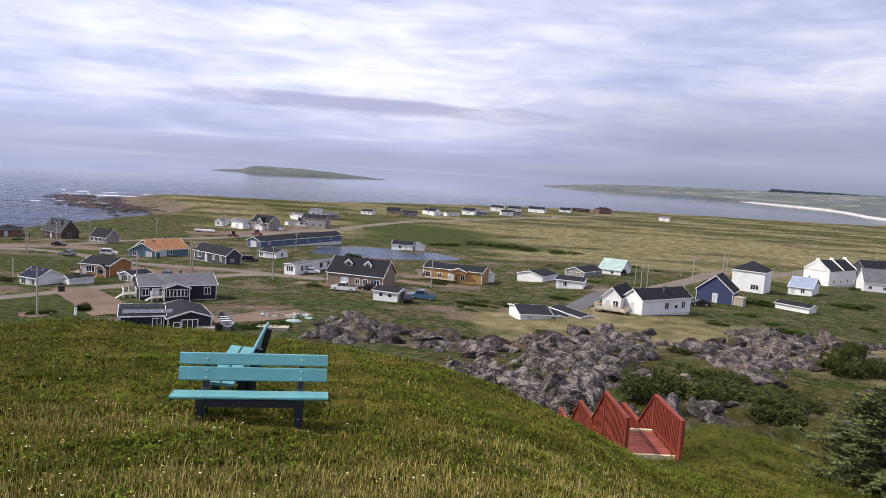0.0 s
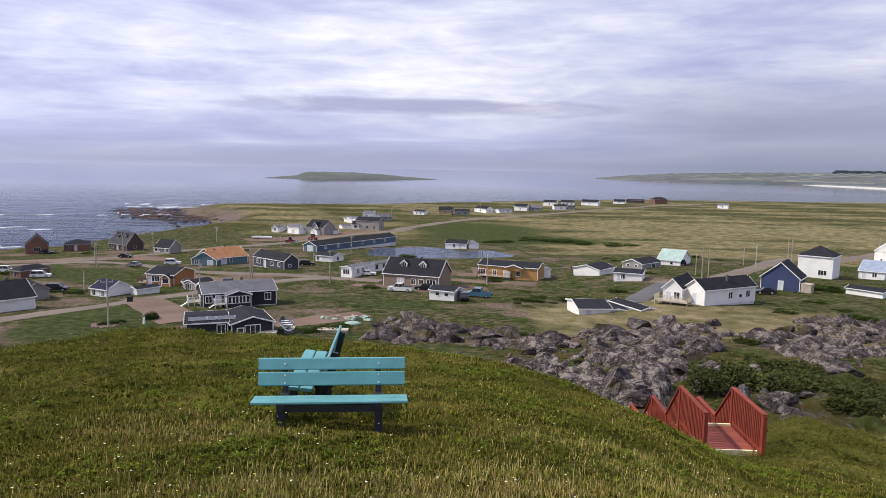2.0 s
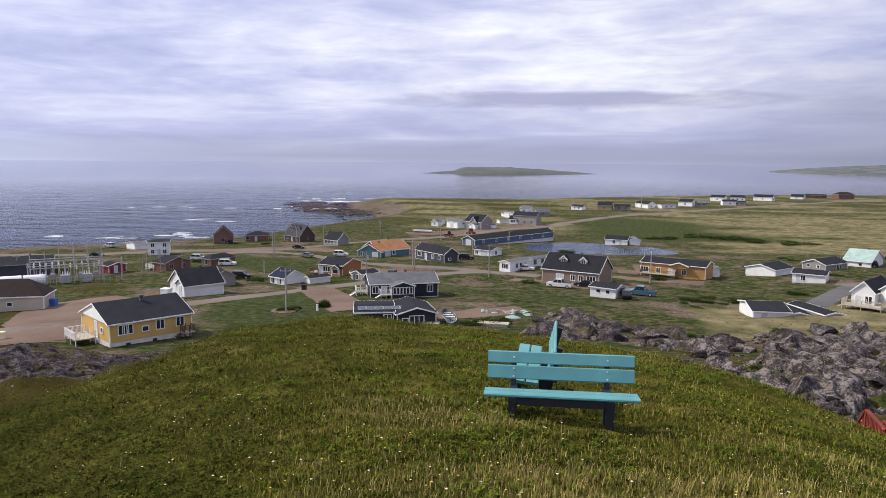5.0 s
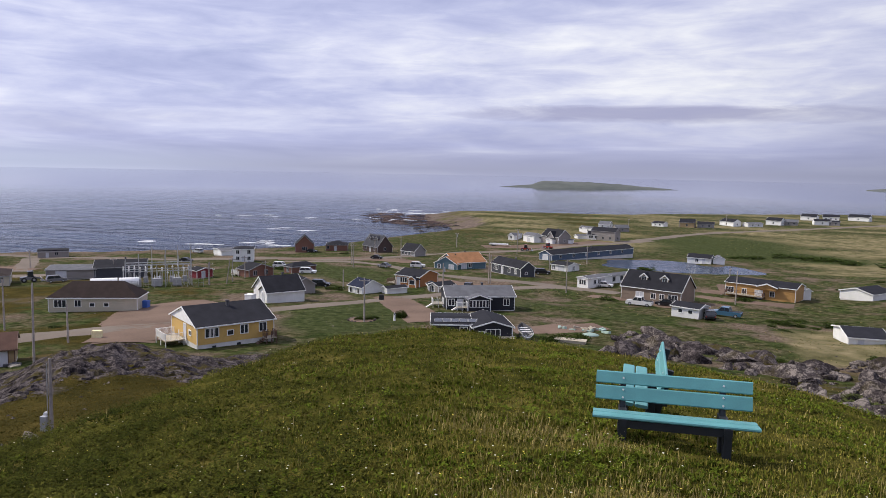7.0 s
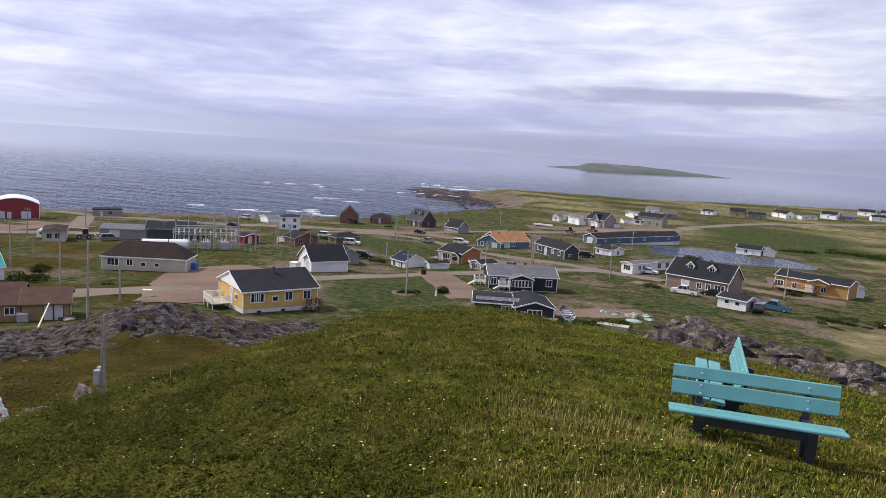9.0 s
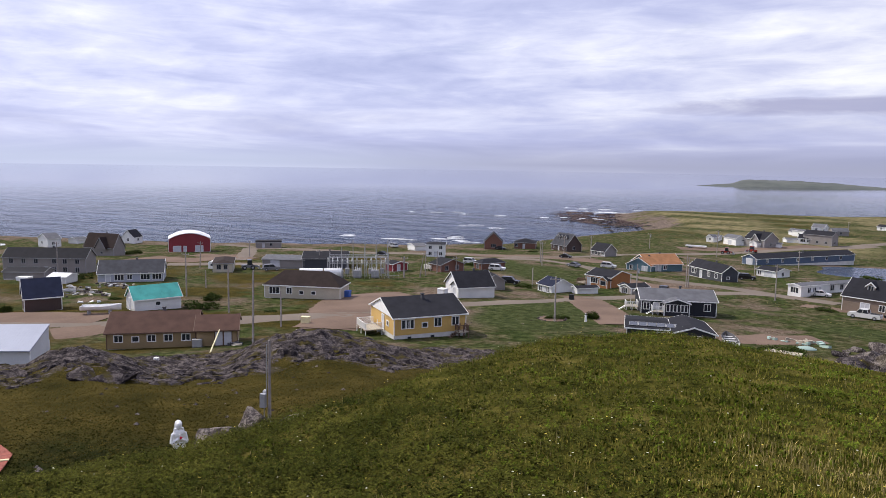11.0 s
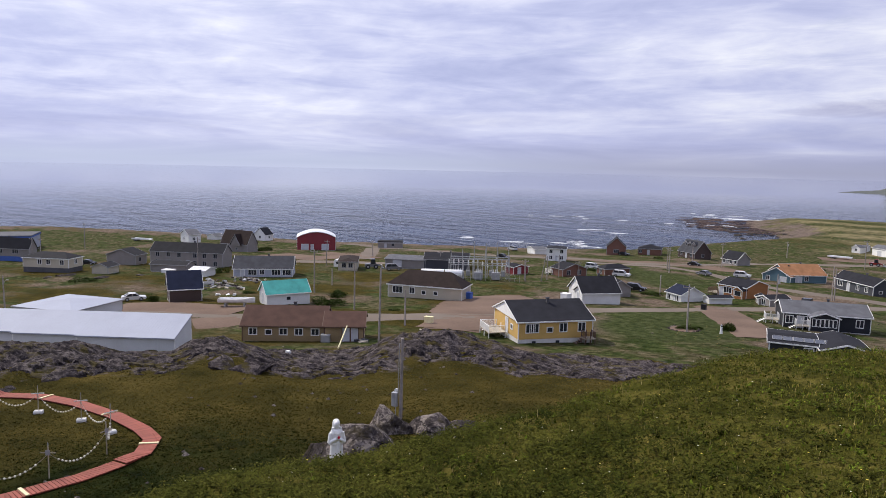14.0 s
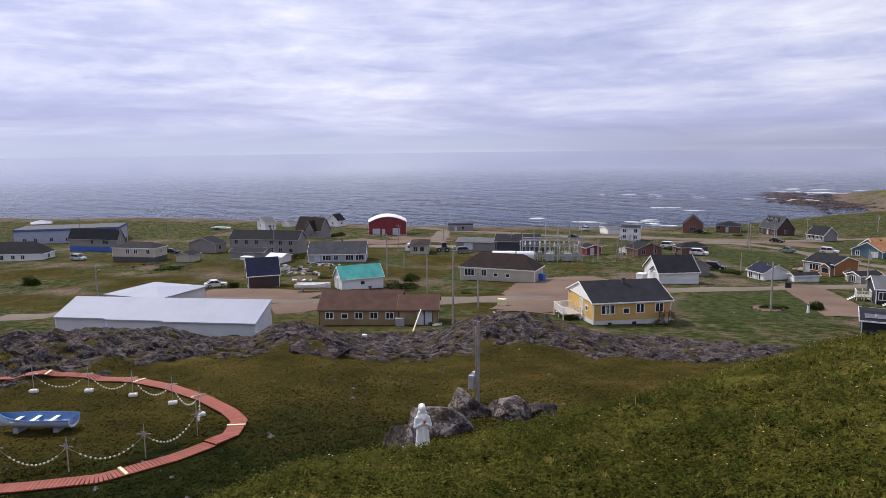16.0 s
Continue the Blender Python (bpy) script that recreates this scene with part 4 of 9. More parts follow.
    for i in range(dormers):
        cx = (i + 0.5) / dormers * w * 0.7 - w * 0.35
        run = d / 2
        y0 = -run * 0.55
        zb = eave + (ridge - eave) * (1 + y0 / run)
        zt = zb + (ridge - zb) * 0.5
        dm = part("dormer", Shape().prism([(cx - 0.8, zb - 0.3), (cx + 0.8, zb - 0.3), (cx + 0.8, zt), (cx, zt + 0.7), (cx - 0.8, zt)], y0, 0), wall, ob)
        part("roof", Shape().prism([(cx - 1.05, zt - 0.2), (cx, zt + 0.72), (cx + 1.05, zt - 0.2), (cx + 1.05, zt - 0.05), (cx, zt + 0.9), (cx - 1.05, zt - 0.05)], y0 - 0.25, 0), roof, dm)
        part("trim", Shape().prism([(cx - 1.07, zt - 0.3), (cx, zt + 0.6), (cx + 1.07, zt - 0.3), (cx + 1.07, zt - 0.05), (cx, zt + 0.9), (cx - 1.07, zt - 0.05)], y0 - 0.31, y0 - 0.25), trim, dm)
        fm, pm = window_meshes("w", trim)
        fr = part("window", fm, trim, ob, m=Matrix.Translation((cx, y0, zb + 0.1)) @ Matrix.Diagonal((1, 1, max(0.4, (zt - zb) / 1.25), 1)))
        part("pane", pm, trim, fr)
    if cross:
        cx, cw = w * 0.12, min(4.2, w * 0.36)
        gz = eave + (ridge - eave) * 0.75
        gab = part("gable", Shape().prism([(cx - cw / 2, eave - 0.8), (cx + cw / 2, eave - 0.8), (cx + cw / 2, eave), (cx, gz), (cx - cw / 2, eave)], -d / 2 - 0.9, 0), wall, ob)
        e2 = 0.35
        kk = (gz - eave) / (cw / 2)
        xo, zo2 = cw / 2 + e2, eave - kk * e2
        part("roof", Shape().prism([(cx - xo, zo2), (cx, gz), (cx + xo, zo2), (cx + xo, zo2 + 0.15), (cx, gz + 0.17), (cx - xo, zo2 + 0.15)], -d / 2 - 1.25, 0), roof, gab)
        part("trim", Shape().prism([(cx - xo, zo2 - 0.12), (cx, gz - 0.1), (cx + xo, zo2 - 0.12), (cx + xo, zo2 + 0.13), (cx, gz + 0.16), (cx - xo, zo2 + 0.13)], -d / 2 - 1.32, -d / 2 - 1.25), trim, gab)
    if parapet:
        # stepped gable walls that rise above the roof at both ends of the ridge
        for yy in (-d / 2 - 0.15, -0.15, d / 2 - 0.15):
            pp = Shape().prism([(-w / 2 - 0.2, eave - 0.1), (w / 2 + 0.2, eave - 0.1), (w / 2 + 0.2, eave + 0.35), (0.6, ridge + 0.4), (0.6, ridge + 1.0), (-0.6, ridge + 1.0), (-0.6, ridge + 0.4), (-w / 2 - 0.2, eave + 0.35)], yy, yy + 0.3)
            part("parapet", pp, "siding_white", ob)
    elif chimney and kind in ("ab", "bc") and ridge - eave > 1.2 and w * d > 60:
        part("chimney", Shape().box(0.8, 1.15, 0.2, 0.55, ridge - 1.0, ridge + 0.55).box(0.72, 1.23, 0.12, 0.63, ridge + 0.5, ridge + 0.62), "concrete_dark", ob)
    return ob


def solar_panels(x, y, z, yaw, w, d, eave, ridge):
    """Two rows of dark panels on the front slope of a roof."""
    pitch = math.atan2(ridge - eave, d / 2)
    for i in range(6):
        for k in range(1):
            run = 0.2 * d / 2
            m = pose(x, y, z, 0, 0, yaw) @ Matrix.Translation((-w / 2 + 0.9 + i * 1.25, -d / 2 + run + 0.7, eave + (run + 0.7) * math.tan(pitch) + 0.26)) @ Matrix.Rotation(pitch, 4, "X")
            ob = thing("solar_panel", m, "dark blue solar panel on a charcoal roof", "solar panel", "solar panels on the black house")
            part("panel", Shape().box(-0.55, 0.55, -0.78, 0.78, -0.02, 0.02), "glass_dark", ob)
            part("frame", lattice((-0.59, -0.55, 0.55, 0.59), (-0.82, -0.78, 0.78, 0.82), {(1, 1)}, -0.03, 0.03), "trim_grey", ob, m=Matrix.Rotation(radians(-90), 4, "X"))


# the village, house by house
yellow_house = house(-69.4, 82.3, 16.80, -29.8, 10.6, 11.0, 3.36, 5.27, "bc", "siding_yellow", "roof_charcoal", "d.55 s.75", "w.15 w.22 s.42 w.6 w.85", label="yellow bungalow with white foundation, white trim and dark shingle roof", name="house", category="house", found=0.9)
house(-111.4, 98.7, 14.58, 28.9, 15.5, 6.3, 2.48, 5.05, "hip", "siding_cream", "roof_brownroof", "W.13 w.33 s.49 s.65", "", label="long cream bungalow with a dark brown shingle roof", name="hall", category="hall")
house(-91.7, 53.7, 16.99, 48.4, 11.0, 7.5, 2.17, 4.07, "ab", "siding_tan", "roof_redbrown", "q.13 s.32 q.5 q.69 q.89", "", label="long tan cottage with a brown shingle roof", name="house", category="house", trim="trim_white", band="trim_brown")
house(-85.5, 59.1, 17.17, 50.3, 5.2, 6.5, 2.11, 3.42, "ab", "siding_tan", "roof_redbrown", "d.55 d.77", "", label="tan cottage wing with white and blue doors", name="house", category="house", trim="trim_brown")
house(-120.4, 70.5, 15.16, -14.8, 5.0, 7.9, 2.25, 4.12, "bc", "siding_white", "roof_teal", "d.4", "s.5", label="small white house with a bright teal metal roof", name="house", category="house")
house(-137.0, 58.7, 14.69, 70.8, 5.8, 6.0, 2.50, 5.32, "ab", "siding_darkbrown", "roof_navyroof", "", "", label="dark brown house with a steep navy roof", name="house", category="house")
house(-202.3, 89.7, 10.88, 37.8, 21.7, 5.8, 4.32, 6.50, "ab", "siding_greige", "roof_charcoal", "w.1 w.25 w.4 d.52 w.62 w.75 w.9", "", label="long two-storey grey apartment block with charcoal roof", name="apartment_block", category="apartment block", trim="trim_grey", storeys=2)
house(-245.6, 127.4, 8.13, 20.9, 12.1, 5.5, 3.20, 7.51, "ab", "siding_greige", "roof_brownroof", "s.6", "", label="brown-grey house with a large dark cross-gabled roof", name="house", category="house", trim="trim_grey", cross=1)
house(-170.2, 94.9, 11.95, 53.9, 14.6, 8.5, 2.15, 4.74, "ab", "siding_lilac", "roof_midgrey", "d.15 W.32 w.48 W.72 W.9", "", label="long pale bungalow with a grey shingle roof", name="house", category="house")
house(-220.2, 78.2, 10.40, 35.6, 9.1, 5.5, 2.83, 4.44, "bc", "siding_greige", "roof_charcoal", "", "w.4", label="grey garage with dark red gable and charcoal roof", name="garage", category="garage", trim="trim_grey")
house(-212.4, 56.4, 11.03, 39.2, 12.8, 5.9, 3.70, 4.97, "hip", "siding_cream", "roof_charcoal", "w.37 w.56 w.86", "w.5", label="beige bungalow raised on a dark basement", name="house", category="house", trim="trim_white", found=1.3, foundcol="concrete_dark")
house(-258.2, 55.6, 8.78, 37.7, 18.4, 3.4, 4.31, 7.08, "ab", "siding_greige", "roof_charcoal", "w.48 W.75", "", label="grey bungalow raised on a blue-painted basement", name="house", category="house", trim="trim_grey", found=1.6, foundcol="siding_blue")
house(-317.5, 60.0, 6.11, 64.8, 37.2, 16.0, 5.30, 5.90, "flat", "siding_lilac", "roof_grey", "w.1 w.2 w.35 w.5 w.65 w.8 w.9", "", label="low white public building with blue roof band", name="school", category="school", trim="trim_grey", band="siding_blue")
house(-250.1, 31.6, 9.42, 52.9, 18.9, 7.1, 2.04, 5.21, "hip", "siding_white", "roof_charcoal", "W.35 w.55 w.7", "w.5", label="white bungalow with a dark hipped roof", name="house", category="house")
house(-200.2, 65.5, 11.31, 40.5, 4.3, 5.0, 1.80, 2.60, "bc", "siding_cream", "roof_charcoal", "", "", label="small beige garden shed", name="shed", category="shed", trim="trim_grey")
house(-194.7, 81.0, 11.36, 41.2, 9.9, 5.0, 1.70, 2.41, "ab", "siding_greige", "roof_charcoal", "", "", label="low grey shed with a charcoal roof", name="shed", category="shed", trim="trim_grey")
house(-178.0, 81.6, 11.96, 34.1, 4.2, 5.0, 1.53, 2.13, "ab", "siding_white", "roof_whiteroof", "", "", label="low white shed with a pale metal roof", name="shed", category="shed")
house(-240.7, 157.5, 7.76, 56.8, 14.5, 12.0, 4.76, 6.82, "arch", "siding_red", "roof_whiteroof", "g.2 d.39 g.73", "", label="dark red garage building with white arched roof", name="fire_hall", category="fire hall")
house(-304.2, 135.5, 5.82, -1.6, 9.0, 5.0, 3.30, 5.13, "bc", "siding_white", "roof_grey", "w.4", "w.4", label="two-storey white coastal house", name="house", category="house")
house(-292.5, 164.1, 5.87, 20.6, 6.2, 5.1, 2.69, 5.50, "bc", "siding_white", "roof_charcoal", "w.5", "w.5", label="white coastal house with a steep grey roof", name="house", category="house")
house(-309.3, 149.5, 5.57, 10.1, 5.5, 5.0, 1.67, 2.45, "bc", "siding_white", "roof_grey", "", "", label="small white coastal shed", name="shed", category="shed")
house(-236.2, 191.1, 6.49, 50.1, 10.0, 6.5, 2.40, 2.70, "flat", "siding_greige", "roof_charcoal", "d.3 w.6", "", label="low grey coastal hut", name="shed", category="shed", trim="trim_grey")
house(-171.2, 122.3, 11.38, 50.8, 5.2, 12.5, 2.44, 3.04, "hip", "siding_cream", "roof_brownroof", "w.3 w.65", "", label="small beige house with a dark hipped roof", name="house", category="house", trim="trim_grey")
house(-163.6, 138.6, 11.36, 35.0, 11.8, 10.0, 2.50, 3.10, "ab", "siding_greige", "roof_grey", "g.3", "", label="long grey workshop with a flat metal roof", name="workshop", category="workshop", trim="trim_grey")
house(-155.6, 146.3, 11.52, 42.7, 12.6, 12.0, 2.73, 4.11, "ab", "siding_darkgrey", "roof_charcoal", "", "", label="dark workshop with a low pitched roof", name="workshop", category="workshop", trim="trim_grey")
house(-135.0, 153.5, 11.56, -14.2, 3.8, 5.0, 1.95, 2.55, "ab", "siding_red", "roof_charcoal", "", "d.4", label="small red shed with white trim", name="shed", category="shed")
house(-157.0, 200.4, 9.31, 34.1, 6.5, 7.0, 4.22, 4.82, "hip", "siding_white", "roof_charcoal", "w.22 d.5 w.78", "", label="square white coastal house with hipped roof", name="house", category="house", storeys=2)
house(-181.5, 220.0, 7.87, -30.1, 8.3, 5.0, 1.76, 2.36, "bc", "siding_white", "roof_grey", "", "", label="small white domed shed", name="shed", category="shed")
house(-123.5, 162.0, 11.66, -18.3, 5.5, 7.8, 2.07, 3.44, "ab", "siding_brick", "roof_charcoal", "", "w.25 w.7", label="dark brick bungalow with a white porch", name="house", category="house", trim="trim_grey")
house(-118.2, 175.8, 11.29, -23.1, 4.0, 8.2, 1.88, 2.88, "hip", "siding_brick", "roof_charcoal", "w.5", "", label="dark red bungalow with charcoal roof", name="house", category="house", trim="trim_grey")
house(-88.1, 122.6, 14.49, 56.0, 7.8, 8.0, 2.29, 4.91, "ab", "siding_white", "roof_charcoal", "", "", label="white and grey garage with a dark gabled roof", name="garage", category="garage")
house(-94.3, 139.8, 13.08, 52.9, 4.6, 7.0, 2.16, 3.55, "bc", "siding_greige", "roof_charcoal", "", "", label="grey garage wing with dark roof", name="garage", category="garage", trim="trim_grey")
house(-167.0, 252.8, 6.61, 33.4, 7.5, 7.0, 3.27, 6.86, "bc", "siding_brick", "roof_charcoal", "W.5", "", label="tall brown shingled house with two chimneys", name="house", category="house", trim="trim_grey")
house(-161.1, 269.1, 6.01, 26.9, 9.1, 8.0, 2.56, 3.96, "hip", "siding_brick", "roof_charcoal", "w.1 d.45", "", label="low brown bungalow with hipped roof", name="house", category="house", trim="trim_grey")
house(-142.2, 270.4, 6.44, -28.5, 11.0, 7.5, 2.63, 6.99, "ab", "siding_darkbrown", "roof_midgrey", "w.2 d.5 w.8", "w.5", label="grey one-and-a-half storey house with dormers", name="house", category="house", trim="trim_grey", dormers=3)
house(-118.9, 256.1, 7.65, -16.5, 6.8, 6.6, 2.10, 4.68, "ab", "siding_greige", "roof_charcoal", "w.14 w.38 w.62 w.86", "", label="small grey house with white window frames", name="house", category="house")
house(-81.0, 146.7, 12.93, -23.4, 5.0, 5.8, 1.64, 3.07, "ab", "siding_white", "roof_navyroof", "w.2 d.6 w.72", "", label="small white house with a navy roof", name="house", category="house")
house(-74.3, 148.6, 13.04, -33.0, 2.2, 5.3, 1.30, 1.65, "bc", "siding_white", "roof_charcoal", "", "", label="low white shed with dark roof", name="shed", category="shed")
orange_house = house(-77.1, 167.2, 12.18, -9.3, 7.2, 8.6, 2.68, 3.92, "ab", "siding_orange", "roof_charcoal", "d.12 W.34 w.64 w.88", "", label="orange wood-sided house with dark roof", name="house", category="house")
house(-66.1, 157.3, 12.98, -28.8, 3.7, 5.0, 1.47, 2.07, "bc", "siding_greige", "roof_charcoal", "w.5", "", label="small grey shed with white trim", name="shed", category="shed")
house(-84.6, 210.7, 10.73, -7.4, 8.1, 8.0, 1.73, 3.86, "bc", "siding_navyteal", "roof_rust", "w.2 D.75", "", label="teal-sided bungalow with a rust-brown shingle roof", name="house", category="house")
house(-62.8, 204.8, 11.06, -38.3, 15.1, 5.0, 2.75, 4.48, "ab", "siding_darkgrey", "roof_charcoal", "W.16 d.38 w.62 w.84", "s.4", label="dark grey bungalow with white bay window", name="house", category="house")
dark_bungalow = house(-47.5, 130.1, 15.56, 29.4, 12.9, 8.5, 2.60, 3.92, "ab", "siding_black", "roof_grey", "w.07 d.2 w.28 s.61 w.88", "", label="dark grey bungalow with white trim and pale grey roof", name="house", category="house")
house(-41.0, 99.9, 17.00, 22.7, 5.5, 8.0, 2.26, 2.61, "ab", "siding_black", "roof_charcoal", "w.84", "", label="black house with dark solar roof and white fascia", name="house", category="house")
house(-56.9, 290.7, 7.75, -30.0, 6.7, 49.2, 2.36, 3.73, "bc", "siding_navyblue", "roof_charcoal", "g.5", "w.1 w.25 w.4 w.55 w.7 w.85", label="long blue warehouse with a low charcoal roof", name="warehouse", category="warehouse")
house(-52.1, 227.7, 10.20, -23.9, 6.5, 6.1, 1.91, 2.65, "ab", "siding_white", "roof_charcoal", "w.15 g.6", "w.5", label="small white garage with dark roof", name="garage", category="garage")
house(-35.7, 188.7, 11.90, -25.9, 3.4, 9.6, 2.64, 2.99, "bc", "siding_white", "roof_grey", "W.5", "w.3 w.5 d.7", label="white mobile home with rounded roof edges", name="mobile_home", category="mobile home")
house(-30.9, 200.6, 11.90, -29.6, 2.5, 13.0, 2.17, 2.55, "bc", "siding_white", "roof_grey", "W.5", "w.2 w.45 w.75", label="pale mobile home beside the gravel road", name="mobile_home", category="mobile home", trim="trim_grey")
house(-17.6, 169.7, 12.97, -16.0, 13.9, 8.6, 3.13, 6.30, "ab", "siding_greybrown", "roof_charcoal", "D.32 w.55 w.69 W.87", "", label="grey-brown one-and-a-half storey house with two white dormers", name="house", category="house", dormers=2)
house(-8.9, 141.4, 15.19, -21.8, 5.2, 4.2, 1.97, 2.53, "ab", "siding_white", "roof_charcoal", "s.32 s.7", "", label="small white garage with dark roof", name="garage", category="garage")
house(5.4, 191.5, 12.14, -17.9, 16.1, 7.4, 3.31, 4.23, "ab", "siding_ochre", "roof_charcoal", "W.06 w.28 D.49 w.68", "", label="ochre bungalow with small front gable and white porch", name="house", category="house", cross=1)
house(-13.8, 289.1, 8.01, -12.0, 8.6, 4.5, 2.3, 3.5, "ab", "siding_white", "roof_charcoal", "w.4 d.7", "w.5", label="small white cabin beside the pond", name="cabin", category="cabin")
house(-7.5, 289.6, 8.38, -82.5, 5.0, 4.0, 1.89, 2.92, "ab", "siding_white", "roof_grey", "w.5", "", label="tiny white cabin beside the pond", name="cabin", category="cabin")
house(-86.3, 357.7, 5.66, -28.4, 11.4, 9.0, 3.63, 6.91, "ab", "siding_greige", "roof_charcoal", "w.5 w.8", "w.5", label="grey house with two steep front gables", name="house", category="house", cross=1)
house(-111.1, 370.2, 5.41, 4.0, 5.0, 9.0, 2.40, 3.00, "ab", "siding_white", "roof_grey", "w.5", "", label="small white and grey house", name="house", category="house")
house(-98.7, 358.9, 5.40, -37.0, 9.0, 5.0, 3.38, 4.65, "ab", "siding_white", "roof_grey", "g.5", "", label="small white garage with a grey roof", name="garage", category="garage")
house(-66.6, 388.8, 5.48, -15.6, 13.7, 6.4, 5.03, 6.82, "ab", "siding_greige", "roof_charcoal", "w.2 w.5 w.8", "w.5", label="low grey bungalow with a wide porch", name="house", category="house", trim="trim_grey")
house(-78.8, 459.7, 5.42, -6.6, 6.4, 9.0, 3.55, 5.41, "ab", "siding_white", "roof_grey", "w.4", "w.5", label="white two-storey house with grey roof", name="house", category="house", storeys=2)
house(-82.0, 427.7, 5.69, -32.6, 9.1, 5.0, 3.09, 3.74, "ab", "siding_white", "roof_grey", "w.5", "", label="small white outbuilding with grey roof", name="house", category="house")
house(-67.9, 450.0, 5.62, 29.8, 8.3, 6.0, 2.65, 4.09, "ab", "siding_greige", "roof_grey", "w.5", "", label="small grey house with grey roof", name="house", category="house", trim="trim_grey")
house(-50.9, 512.0, 5.62, -23.5, 8.6, 6.0, 2.17, 3.32, "ab", "siding_white", "roof_charcoal", "w.3 w.7", "", label="small white far house", name="house", category="house")
house(-33.0, 515.3, 5.76, -3.5, 9.5, 9.0, 3.34, 5.45, "ab", "siding_tan", "roof_charcoal", "w.5", "w.5", label="brown far house with a steep gable", name="house", category="house", trim="trim_grey")
house(-6.4, 550.7, 5.53, -47.4, 13.5, 7.0, 3.11, 4.92, "ab", "siding_white", "roof_charcoal", "w.5", "w.5", label="white far house with dark roof", name="house", category="house")
house(8.2, 550.9, 5.60, 40.7, 12.6, 6.0, 2.28, 3.05, "ab", "siding_white", "roof_grey", "w.3 w.7", "", label="low white far house", name="house", category="house")
house(24.0, 581.9, 5.76, -25.5, 10.9, 7.0, 3.17, 5.22, "ab", "siding_white", "roof_charcoal", "w.5", "w.5", label="white far house with a steep roof", name="house", category="house")
house(52.9, 660.8, 5.84, -23.1, 12.0, 7.0, 3.07, 4.98, "ab", "siding_white", "roof_charcoal", "w.5", "w.5", label="white far house with dark roof", name="house", category="house")
house(56.4, 606.6, 5.53, 13.1, 11.4, 5.0, 3.06, 4.37, "ab", "siding_white", "roof_charcoal", "w.5", "w.5", label="low white far house", name="house", category="house")
house(92.0, 683.4, 5.71, -26.2, 16.0, 7.0, 3.17, 5.17, "ab", "siding_white", "roof_charcoal", "w.5", "w.5", label="white far house with dark roof", name="house", category="house")
house(126.4, 726.3, 5.52, -25.4, 11.0, 7.0, 2.24, 4.34, "ab", "siding_white", "roof_charcoal", "w.5", "w.5", label="small white far house", name="house", category="house")
house(169.6, 752.7, 5.39, 32.3, 17.7, 8.0, 4.10, 6.31, "hip", "siding_brick", "roof_brownroof", "w.2 w.4 w.6 w.8", "", label="wide brown far house with broad eaves", name="house", category="house", trim="trim_grey")
house(212.9, 681.5, 5.50, -29.5, 9.0, 6.0, 3.19, 4.77, "ab", "siding_white", "roof_grey", "w.5", "", label="lone white cabin on the plain", name="house", category="house")
house(28.4, 199.5, 12.40, -36.3, 7.8, 8.9, 1.98, 2.99, "bc", "siding_white", "roof_charcoal", "", "", label="white garage with dark roof", name="garage", category="garage")
house(44.0, 212.8, 12.63, -42.4, 6.3, 10.3, 1.88, 2.98, "bc", "siding_greige", "roof_charcoal", "s.27 s.7", "W.6", label="grey house with white gable trim", name="house", category="house")
house(34.8, 182.5, 13.81, -18.2, 6.8, 6.6, 2.04, 2.65, "ab", "siding_white", "roof_charcoal", "d.18 w.32", "", label="small white garage with dark roof", name="garage", category="garage")
house(56.6, 226.3, 12.58, -29.0, 6.8, 12.2, 1.55, 4.20, "ab", "siding_white", "roof_mint", "", "w.4", label="white house with a pale mint metal roof", name="house", category="house")
house(35.6, 137.5, 17.19, -30.7, 3.4, 9.0, 2.88, 4.51, "bc", "siding_white", "roof_charcoal", "d.3 w.75", "", label="white house wing with gabled front and timber deck", name="house", category="house")
house(42.9, 136.6, 17.23, -57.4, 4.5, 13.6, 2.96, 4.52, "bc", "siding_white", "roof_charcoal", "d.5", "w.5 s.7 w.85", label="long white bungalow with a dark shingle roof", name="house", category="house")
house(67.7, 170.6, 14.67, -31.7, 8.2, 7.3, 2.92, 6.33, "bc", "siding_navy", "roof_charcoal", "d.52", "", label="navy blue house with white trim and flared gable", name="house", category="house")
house(90.2, 203.8, 12.95, -36.4, 8.6, 8.5, 5.85, 8.38, "hip", "siding_white", "roof_charcoal", "W.72", "", label="square two-storey white house with dark hipped roof", name="house", category="house", storeys=1)
house(108.0, 208.6, 12.54, -35.5, 6.1, 14.1, 2.23, 4.50, "ab", "siding_white", "roof_slate", "d.2 w.62", "", label="white cottage with a blue-grey metal roof", name="house", category="house")
house(149.0, 270.3, 8.12, -54.1, 9.4, 20.6, 5.45, 8.80, "bc", "siding_white", "roof_charcoal", "s.4", "w.2 s.45 w.7", label="white terrace of townhouses with stepped parapet gables", name="townhouse", category="townhouse", parapet=1)
house(157.3, 251.9, 8.69, -14.0, 13.1, 9.0, 3.32, 7.66, "ab", "siding_white", "roof_grey", "w.15 w.5", "", label="white bungalow with a grey roof", name="house", category="house")
house(200.8, 325.2, 5.75, 10.1, 20.5, 9.0, 3.32, 7.08, "ab", "siding_darkgrey", "roof_charcoal", "w.4", "", label="dark house behind a white bungalow", name="house", category="house", trim="trim_grey")
house(84.0, 164.9, 14.48, -49.3, 7.6, 4.0, 1.30, 1.82, "ab", "siding_white", "roof_charcoal", "", "", label="long low white shed with dark roof", name="shed", category="shed")
